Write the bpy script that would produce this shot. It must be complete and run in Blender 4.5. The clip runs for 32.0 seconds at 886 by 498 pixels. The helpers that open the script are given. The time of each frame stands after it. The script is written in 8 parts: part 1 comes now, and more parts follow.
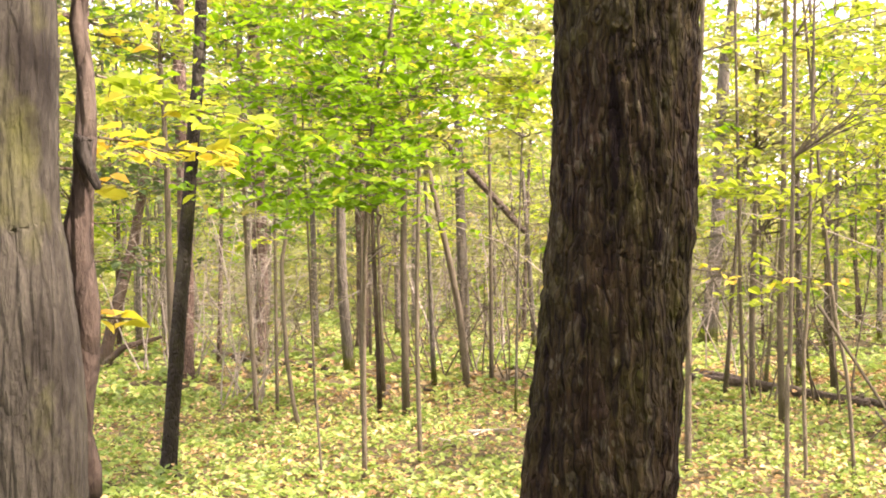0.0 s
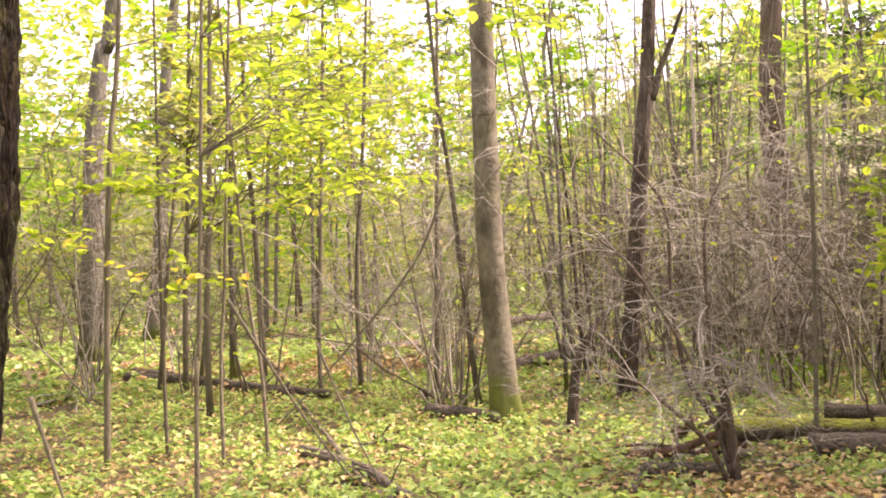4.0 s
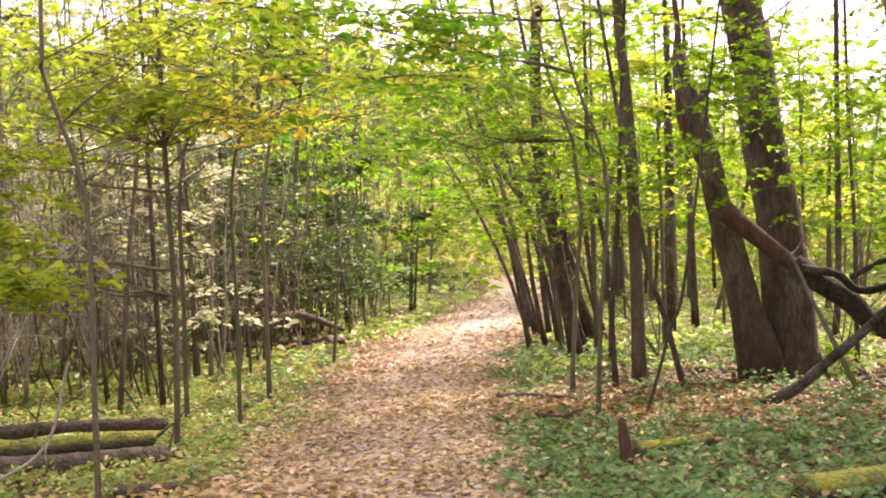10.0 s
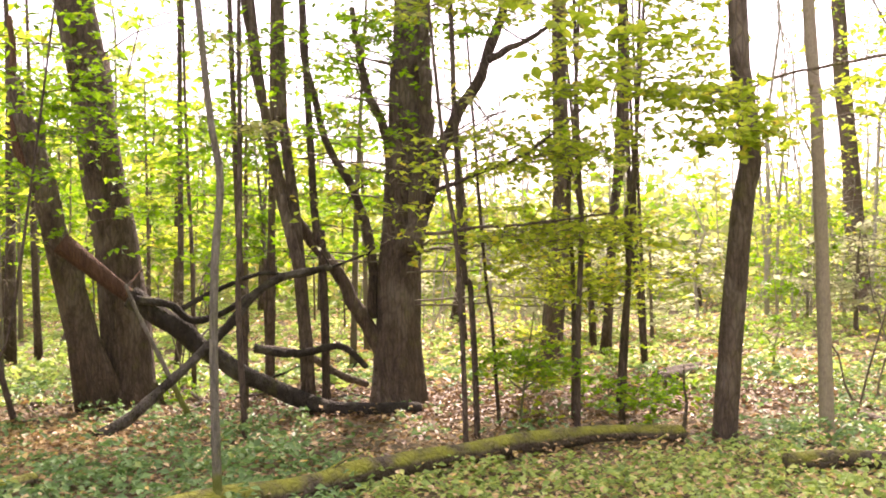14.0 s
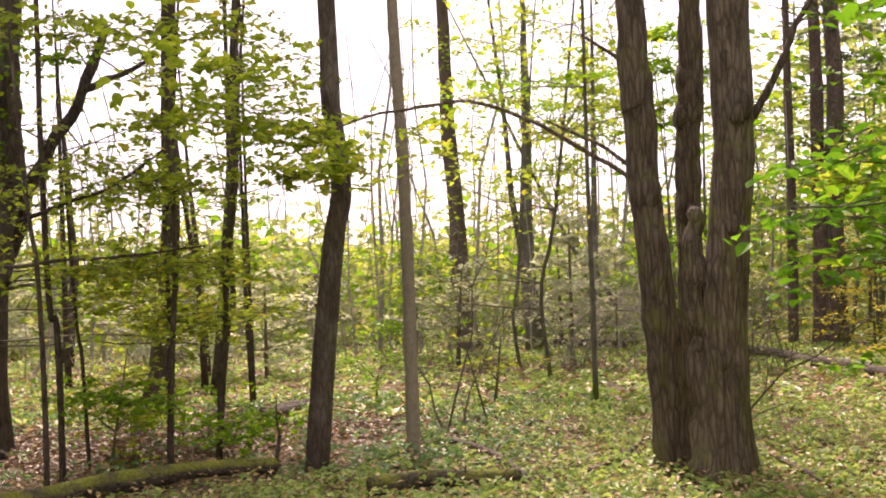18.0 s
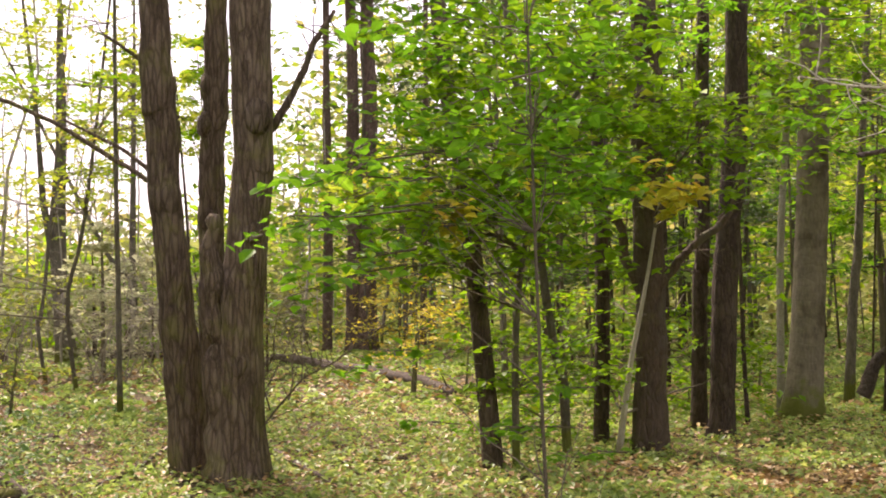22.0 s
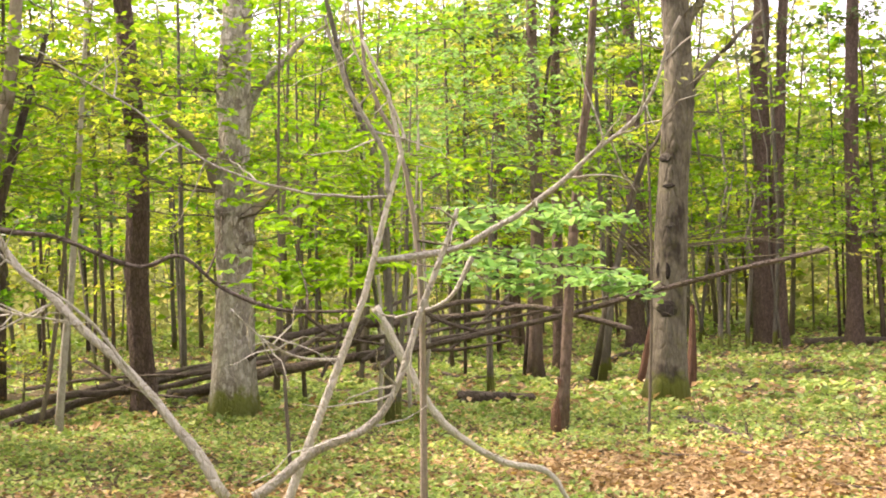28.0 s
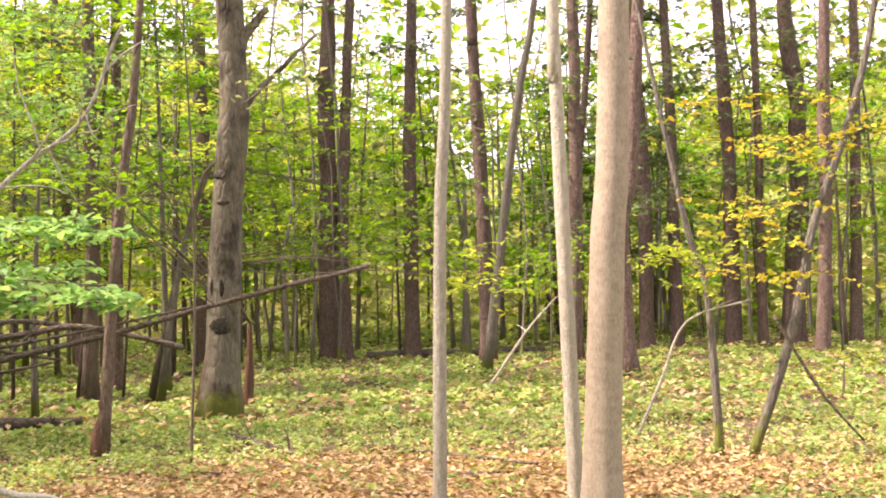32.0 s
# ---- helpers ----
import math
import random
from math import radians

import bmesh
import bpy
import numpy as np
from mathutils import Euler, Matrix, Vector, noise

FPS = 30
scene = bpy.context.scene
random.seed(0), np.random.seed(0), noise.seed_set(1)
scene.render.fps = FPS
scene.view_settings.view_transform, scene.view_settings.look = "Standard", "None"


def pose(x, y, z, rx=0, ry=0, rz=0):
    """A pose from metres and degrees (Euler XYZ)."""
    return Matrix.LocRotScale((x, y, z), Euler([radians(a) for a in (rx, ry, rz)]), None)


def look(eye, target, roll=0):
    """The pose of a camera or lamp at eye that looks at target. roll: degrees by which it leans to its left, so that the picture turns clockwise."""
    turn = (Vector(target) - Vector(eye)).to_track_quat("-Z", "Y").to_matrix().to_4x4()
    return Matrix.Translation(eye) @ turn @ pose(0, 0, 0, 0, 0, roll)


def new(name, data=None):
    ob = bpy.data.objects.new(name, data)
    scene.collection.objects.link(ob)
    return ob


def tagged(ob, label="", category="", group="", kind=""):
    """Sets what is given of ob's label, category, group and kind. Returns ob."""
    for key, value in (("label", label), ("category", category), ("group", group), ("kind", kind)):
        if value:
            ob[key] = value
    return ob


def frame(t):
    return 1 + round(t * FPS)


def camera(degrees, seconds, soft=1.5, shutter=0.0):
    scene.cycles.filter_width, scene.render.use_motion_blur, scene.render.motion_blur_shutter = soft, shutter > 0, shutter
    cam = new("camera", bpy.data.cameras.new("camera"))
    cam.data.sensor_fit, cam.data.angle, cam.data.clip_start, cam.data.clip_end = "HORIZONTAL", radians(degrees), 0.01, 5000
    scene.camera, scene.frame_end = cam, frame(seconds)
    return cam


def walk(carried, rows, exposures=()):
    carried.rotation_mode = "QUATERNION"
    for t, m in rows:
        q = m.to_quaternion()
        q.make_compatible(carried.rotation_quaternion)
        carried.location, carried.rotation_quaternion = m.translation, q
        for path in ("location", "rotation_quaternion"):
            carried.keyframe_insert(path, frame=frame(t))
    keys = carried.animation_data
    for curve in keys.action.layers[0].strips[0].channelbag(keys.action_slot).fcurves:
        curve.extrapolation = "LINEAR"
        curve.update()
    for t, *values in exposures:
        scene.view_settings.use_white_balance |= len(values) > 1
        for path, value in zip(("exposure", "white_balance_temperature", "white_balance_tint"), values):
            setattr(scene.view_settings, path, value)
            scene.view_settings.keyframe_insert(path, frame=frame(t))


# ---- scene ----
cam = camera(43.08, 32.0, 1.9)
PATH = [
    (0.0, pose(0.014, 0.531, 1.456, 91.02, 0.85, -0.00)),
    (0.5, pose(0.032, 0.543, 1.454, 91.11, 0.93, -4.86)),
    (1.0, pose(0.041, 0.547, 1.448, 91.22, 1.03, -8.95)),
    (1.5, pose(0.049, 0.537, 1.445, 91.21, 1.60, -12.67)),
    (2.0, pose(0.056, 0.521, 1.442, 91.18, 1.25, -15.81)),
    (2.5, pose(0.084, 0.503, 1.435, 90.81, 1.71, -17.93)),
    (3.0, pose(0.176, 0.484, 1.441, 90.38, 0.60, -20.16)),
    (3.5, pose(0.250, 0.463, 1.443, 90.24, 0.88, -23.88)),
    (5.5, pose(0.315, 0.400, 1.444, 90.48, 2.55, -35.15)),
    (6.0, pose(0.341, 0.373, 1.442, 90.16, 2.31, -39.15)),
    (6.5, pose(0.385, 0.350, 1.445, 90.01, 2.24, -43.57)),
    (7.0, pose(0.423, 0.333, 1.446, 90.10, 2.01, -47.78)),
    (7.5, pose(0.441, 0.313, 1.449, 90.20, 1.62, -51.51)),
    (8.0, pose(0.462, 0.308, 1.456, 90.12, 1.06, -54.73)),
    (8.5, pose(0.481, 0.289, 1.472, 90.04, 2.21, -58.23)),
    (9.0, pose(0.515, 0.266, 1.491, 89.86, 1.96, -61.72)),
    (9.5, pose(0.545, 0.251, 1.489, 89.80, 2.07, -65.36)),
    (10.0, pose(0.555, 0.246, 1.491, 89.66, 1.65, -69.15)),
    (10.5, pose(0.564, 0.239, 1.504, 89.53, 1.68, -72.62)),
    (11.0, pose(0.561, 0.233, 1.501, 89.55, 1.64, -76.03)),
    (11.5, pose(0.553, 0.204, 1.501, 89.43, 1.90, -80.25)),
    (12.0, pose(0.553, 0.186, 1.509, 89.51, 1.81, -84.30)),
    (12.5, pose(0.551, 0.163, 1.513, 89.63, 1.92, -88.52)),
    (13.0, pose(0.556, 0.114, 1.521, 89.78, 1.50, -92.82)),
    (13.5, pose(0.553, 0.051, 1.526, 89.97, 1.21, -96.39)),
    (14.0, pose(0.532, 0.011, 1.535, 90.18, 1.28, -100.91)),
    (14.5, pose(0.522, -0.010, 1.550, 90.36, 1.35, -103.57)),
    (16.5, pose(0.522, -0.053, 1.570, 91.30, 1.60, -111.08)),
    (17.0, pose(0.488, -0.101, 1.503, 91.71, 1.89, -113.92)),
    (17.5, pose(0.443, -0.173, 1.448, 92.05, 2.08, -116.92)),
    (18.0, pose(0.392, -0.256, 1.413, 92.15, 1.64, -119.51)),
    (18.5, pose(0.342, -0.334, 1.397, 92.18, 1.56, -122.02)),
    (19.0, pose(0.253, -0.427, 1.383, 92.24, 1.70, -124.14)),
    (19.5, pose(0.258, -0.435, 1.383, 92.27, 1.74, -126.38)),
    (20.0, pose(0.259, -0.439, 1.381, 92.34, 1.56, -128.68)),
    (20.5, pose(0.262, -0.446, 1.381, 92.30, 1.42, -131.24)),
    (21.0, pose(0.263, -0.445, 1.386, 92.19, 1.43, -134.13)),
    (21.5, pose(0.272, -0.458, 1.385, 92.02, 1.14, -137.90)),
    (22.0, pose(0.272, -0.459, 1.380, 92.13, 1.30, -142.19)),
    (22.5, pose(0.284, -0.473, 1.382, 92.07, 1.48, -146.43)),
    (23.0, pose(0.300, -0.496, 1.374, 91.97, 1.63, -151.22)),
    (23.5, pose(0.316, -0.520, 1.370, 91.70, 1.43, -156.09)),
    (24.0, pose(0.322, -0.527, 1.367, 91.46, 1.67, -161.45)),
    (24.5, pose(0.274, -0.549, 1.387, 91.40, 1.55, -166.28)),
    (25.0, pose(0.228, -0.548, 1.399, 91.61, 1.89, -170.42)),
    (25.5, pose(0.186, -0.552, 1.417, 91.57, 2.52, -173.77)),
    (27.5, pose(0.080, -0.535, 1.458, 91.53, 0.88, -183.62)),
    (28.0, pose(0.012, -0.530, 1.467, 91.98, 1.39, -188.19)),
    (28.5, pose(-0.035, -0.526, 1.474, 92.43, 1.36, -191.48)),
    (29.0, pose(-0.093, -0.525, 1.474, 92.66, 1.81, -193.94)),
    (29.5, pose(-0.162, -0.539, 1.476, 92.77, 1.82, -196.27)),
    (30.0, pose(-0.227, -0.532, 1.473, 92.68, 2.11, -198.74)),
    (30.5, pose(-0.242, -0.512, 1.460, 92.64, 2.03, -201.57)),
    (31.0, pose(-0.265, -0.488, 1.456, 92.58, 2.12, -204.00)),
    (31.5, pose(-0.305, -0.462, 1.448, 92.49, 1.97, -206.27)),
    (32.0, pose(-0.364, -0.456, 1.451, 92.28, 1.89, -209.09)),
]

EXPOSURES = [(0.0, 1.74, 6950, 34), (1.2, 1.68, 6950, 34), (2.0, 1.7, 6950, 34), (3.0, 1.56, 6950, 34), (4.0, 1.5, 6950, 34), (6.0, 1.32, 6950, 34), (7.0, 1.52, 6950, 34), (7.5, 1.58, 6950, 34), (9.0, 1.45, 6950, 34), (11.0, 1.3, 6950, 34), (13.0, 1.66, 6950, 34), (14.0, 1.62, 6950, 34), (14.5, 1.5, 6950, 34), (16.5, 0.8, 6950, 34), (19.0, 0.6, 6950, 34), (21.0, 0.5, 6950, 34), (23.0, 1.24, 6950, 30), (24.0, 1.65, 6950, 30), (25.0, 1.6, 6950, 30), (28.0, 1.46, 6950, 30), (31.0, 1.46, 6950, 34), (32.0, 1.4, 6950, 34)]
walk(cam, PATH, EXPOSURES)

# ---- world, sun ----
SUN_AZ, SUN_EL = -112.0, 47.0
world = bpy.data.worlds.new("sky")
scene.world = world
world.use_nodes = True
wn = world.node_tree
sky = wn.nodes.new("ShaderNodeTexSky")
sky.sky_type, sky.sun_disc = "NISHITA", False
sky.sun_elevation, sky.sun_rotation = radians(SUN_EL), radians(-SUN_AZ)
sky.dust_density, sky.air_density, sky.ozone_density = 3.0, 1.0, 0.5
veil = wn.nodes.new("ShaderNodeMix")  # thin bright cloud over the whole sky
veil.data_type = "RGBA"
veil.inputs[0].default_value, veil.inputs[7].default_value = 0.6, (8.0, 8.1, 8.5, 1)
wn.links.new(sky.outputs[0], veil.inputs[6])
wn.links.new(veil.outputs[2], wn.nodes["Background"].inputs[0])
wn.nodes["Background"].inputs[1].default_value = 0.15
sun = new("sun", bpy.data.lights.new("sun", "SUN"))
sun.data.energy, sun.data.angle, sun.data.color = 5.0, radians(4.0), (1.0, 0.93, 0.8)
sun_way = Vector((-math.sin(radians(SUN_AZ)) * math.cos(radians(SUN_EL)), math.cos(radians(SUN_AZ)) * math.cos(radians(SUN_EL)), math.sin(radians(SUN_EL))))
sun.matrix_world = look(sun_way * 60, (0, 0, 0))

# ---- materials ----


def material(name):
    m = bpy.data.materials.new(name)
    m.use_nodes = True
    nt = m.node_tree
    nt.nodes.clear()
    out = nt.nodes.new("ShaderNodeOutputMaterial")
    return m, nt, out


def node(nt, kind, **values):
    n = nt.nodes.new(kind)
    for key, value in values.items():
        n.inputs[key].default_value = value
    return n


def ramp(nt, source, stops):
    r = nt.nodes.new("ShaderNodeValToRGB")
    e = r.color_ramp.elements
    while len(e) < len(stops):
        e.new(0.5)
    for el, (p, c) in zip(e, stops):
        el.position, el.color = p, (*c, 1)
    nt.links.new(source, r.inputs[0])
    return r.outputs[0]


def mixed(nt, fac, a, b):
    m = nt.nodes.new("ShaderNodeMix")
    m.data_type = "RGBA"
    for sock, v in ((m.inputs[0], fac), (m.inputs[6], a), (m.inputs[7], b)):
        if hasattr(v, "links"):
            nt.links.new(v, sock)
        else:
            sock.default_value = v if isinstance(v, float) else (*v, 1)
    return m.outputs[2]


def noise_at(nt, scale, stretch=(1, 1, 1), detail=5.0, rough=0.6):
    c = nt.nodes.new("ShaderNodeTexCoord")
    mp = nt.nodes.new("ShaderNodeMapping")
    mp.inputs["Scale"].default_value = stretch
    nt.links.new(c.outputs["Object"], mp.inputs[0])
    n = node(nt, "ShaderNodeTexNoise", Scale=scale, Detail=detail, Roughness=rough)
    nt.links.new(mp.outputs[0], n.inputs["Vector"])
    return n.outputs[0], mp.outputs[0]


def bark(name, dark, light, furrow=14.0, stretch=0.18, depth=0.02, moss=0.0, patches=None, rough=0.9, crack=0.0, foot=False, flakes=None):
    """Bark in two tones, with upright furrows, finer grain, blotches and a moss share."""
    m, nt, out = material(name)
    big, where = noise_at(nt, furrow, (1, 1, stretch))
    v = node(nt, "ShaderNodeTexVoronoi", Scale=furrow * 1.6)
    v.feature = "DISTANCE_TO_EDGE"
    nt.links.new(where, v.inputs["Vector"])
    fine, _ = noise_at(nt, furrow * 7, (1, 1, 0.35))
    base = ramp(nt, big, ((0.3, dark), (0.72, light)))
    grain = ramp(nt, fine, ((0.3, tuple(0.55 * c for c in dark)), (0.7, tuple(min(1, 1.15 * c) for c in light))))
    col = mixed(nt, 0.4, base, grain)
    blot, _ = noise_at(nt, 3.1, (1, 1, 0.6))
    if patches:
        col = mixed(nt, ramp(nt, blot, ((0.5, (0, 0, 0)), (0.62, (1, 1, 1)))), col, patches)
    if flakes:
        fv = node(nt, "ShaderNodeTexVoronoi", Scale=furrow * 2.4)
        nt.links.new(where, fv.inputs["Vector"])
        one = nt.nodes.new("ShaderNodeSeparateColor")
        nt.links.new(fv.outputs["Color"], one.inputs[0])
        col = mixed(nt, ramp(nt, one.outputs[0], ((0.55, (0, 0, 0)), (0.95, (0.75, 0.75, 0.75)))), col, flakes)
    # crack lines: darker bark, with crevice shade put into the colour
    if crack:
        col = mixed(nt, ramp(nt, v.outputs["Distance"], ((0.0, (crack, crack, crack)), (0.16, (0, 0, 0)))), col, tuple(0.35 * c for c in dark))
    if moss:
        mz, place = noise_at(nt, 4.3, (1, 1, 0.7))
        cover = ramp(nt, mz, ((0.62 - moss * 0.26, (0, 0, 0)), (0.78 - moss * 0.2, (moss, moss, moss))))
        if moss >= 1.0:
            g = nt.nodes.new("ShaderNodeNewGeometry")
            up = nt.nodes.new("ShaderNodeSeparateXYZ")
            nt.links.new(g.outputs["Normal"], up.inputs[0])
            cover = mixed(nt, ramp(nt, up.outputs[2], ((0.0, (0, 0, 0)), (0.4, (1, 1, 1)))), (0.0, 0.0, 0.0), cover)
        col = mixed(nt, cover, col, (0.23, 0.24, 0.032) if moss >= 1.0 else (0.2, 0.22, 0.03))
    if foot:
        hz, place = noise_at(nt, 5.0, (1, 1, 1))
        c = nt.nodes.new("ShaderNodeTexCoord")
        sp = nt.nodes.new("ShaderNodeSeparateXYZ")
        nt.links.new(c.outputs["Object"], sp.inputs[0])
        low = node(nt, "ShaderNodeMapRange", **{"From Min": 0.05, "From Max": 0.55, "To Min": 0.75, "To Max": 0.1})
        nt.links.new(sp.outputs[2], low.inputs[0])
        both = nt.nodes.new("ShaderNodeMath")
        both.operation = "ADD"
        nt.links.new(low.outputs[0], both.inputs[0])
        nt.links.new(hz, both.inputs[1])
        col = mixed(nt, ramp(nt, both.outputs[0], ((0.8, (0, 0, 0)), (1.0, (0.9, 0.9, 0.9)))), col, (0.13, 0.15, 0.025))
    r = nt.nodes.new("ShaderNodeObjectInfo")
    hsv = node(nt, "ShaderNodeHueSaturation")
    val = node(nt, "ShaderNodeMapRange", **{"To Min": 0.8, "To Max": 1.2})
    nt.links.new(r.outputs["Random"], val.inputs[0])
    nt.links.new(val.outputs[0], hsv.inputs["Value"])
    nt.links.new(col, hsv.inputs["Color"])
    p = node(nt, "ShaderNodeBsdfPrincipled", Roughness=rough, **{"Specular IOR Level": 0.25})
    nt.links.new(hsv.outputs[0], p.inputs["Base Color"])
    relief = node(nt, "ShaderNodeMath")
    relief.operation = "ADD"
    vr = ramp(nt, v.outputs["Distance"], ((0.0, (0, 0, 0)), (0.22, (1, 1, 1))))
    nt.links.new(vr, relief.inputs[0])
    nt.links.new(fine, relief.inputs[1])
    b = node(nt, "ShaderNodeBump", Strength=0.9, Distance=depth)
    nt.links.new(relief.outputs[0], b.inputs["Height"])
    nt.links.new(b.outputs[0], p.inputs["Normal"])
    nt.links.new(p.outputs[0], out.inputs[0])
    return m


def furrowed_bark(name):
    """Long dark furrows between brown ridges, with moss, olive algae and pale lichen flecks."""
    m, nt, out = material(name)
    bend, _ = noise_at(nt, 9.0, (1, 1, 0.5), 3.0)
    c = nt.nodes.new("ShaderNodeTexCoord")
    shift = nt.nodes.new("ShaderNodeVectorMath")
    shift.operation = "MULTIPLY_ADD"
    nt.links.new(bend, shift.inputs[0])
    shift.inputs[1].default_value = (0.05, 0.05, 0.0)
    nt.links.new(c.outputs["Object"], shift.inputs[2])

    def cells(scale, tall, feature):
        mp = nt.nodes.new("ShaderNodeMapping")
        mp.inputs["Scale"].default_value = (1, 1, tall)
        nt.links.new(shift.outputs[0], mp.inputs[0])
        v = node(nt, "ShaderNodeTexVoronoi", Scale=scale)
        v.feature = feature
        nt.links.new(mp.outputs[0], v.inputs["Vector"])
        return v

    streak = nt.nodes.new("ShaderNodeMapping")
    streak.inputs["Scale"].default_value = (1, 1, 0.11)
    nt.links.new(shift.outputs[0], streak.inputs[0])
    wave = node(nt, "ShaderNodeTexNoise", Scale=19.0, Detail=3.5, Roughness=0.55)
    nt.links.new(streak.outputs[0], wave.inputs["Vector"])
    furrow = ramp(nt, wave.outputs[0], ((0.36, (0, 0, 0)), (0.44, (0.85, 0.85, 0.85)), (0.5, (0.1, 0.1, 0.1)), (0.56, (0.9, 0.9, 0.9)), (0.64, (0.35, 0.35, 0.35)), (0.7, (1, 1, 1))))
    scale_edge = cells(62, 0.3, "DISTANCE_TO_EDGE")
    scale_tone = cells(62, 0.3, "F1")
    tone = nt.nodes.new("ShaderNodeSeparateColor")
    nt.links.new(scale_tone.outputs["Color"], tone.inputs[0])
    ridge = ramp(nt, tone.outputs[0], ((0.0, (0.022, 0.012, 0.006)), (0.45, (0.052, 0.029, 0.016)), (0.75, (0.085, 0.053, 0.03)), (0.93, (0.11, 0.08, 0.048)), (1.0, (0.2, 0.175, 0.115))))
    grain, _ = noise_at(nt, 130, (1, 1, 0.5))
    ridge = mixed(nt, 0.4, ridge, ramp(nt, grain, ((0.3, (0.009, 0.006, 0.004)), (0.72, (0.08, 0.054, 0.03)))))
    algae, _ = noise_at(nt, 3.4, (1, 1, 0.5))
    speck, _ = noise_at(nt, 46, (1, 1, 0.7))
    ridge = mixed(nt, ramp(nt, algae, ((0.42, (0, 0, 0)), (0.6, (0.75, 0.75, 0.75)))), ridge, ramp(nt, speck, ((0.35, (0.024, 0.023, 0.006)), (0.7, (0.095, 0.095, 0.024)))))
    fleck, _ = noise_at(nt, 34, (1, 1, 0.55), 2.0)
    ridge = mixed(nt, ramp(nt, fleck, ((0.6, (0, 0, 0)), (0.66, (0.75, 0.75, 0.75)))), ridge, (0.135, 0.122, 0.075))
    # furrows and scale edges: dark bark plus recess shade painted in
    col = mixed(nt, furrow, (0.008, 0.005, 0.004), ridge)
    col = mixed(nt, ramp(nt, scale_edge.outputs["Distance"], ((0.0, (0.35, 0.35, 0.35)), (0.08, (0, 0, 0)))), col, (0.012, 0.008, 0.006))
    pr = node(nt, "ShaderNodeBsdfPrincipled", Roughness=0.92, **{"Specular IOR Level": 0.15})
    nt.links.new(col, pr.inputs["Base Color"])
    mid = ramp(nt, scale_edge.outputs["Distance"], ((0.0, (0, 0, 0)), (0.15, (0.3, 0.3, 0.3))))
    add = nt.nodes.new("ShaderNodeMath")
    add.operation = "ADD"
    nt.links.new(furrow, add.inputs[0])
    nt.links.new(mid, add.inputs[1])
    both = nt.nodes.new("ShaderNodeMath")
    both.operation = "MULTIPLY_ADD"
    both.inputs[1].default_value = 0.35
    nt.links.new(grain, both.inputs[0])
    nt.links.new(add.outputs[0], both.inputs[2])
    b = node(nt, "ShaderNodeBump", Strength=1.0, Distance=0.014)
    nt.links.new(both.outputs[0], b.inputs["Height"])
    nt.links.new(b.outputs[0], pr.inputs["Normal"])
    nt.links.new(pr.outputs[0], out.inputs[0])
    return m


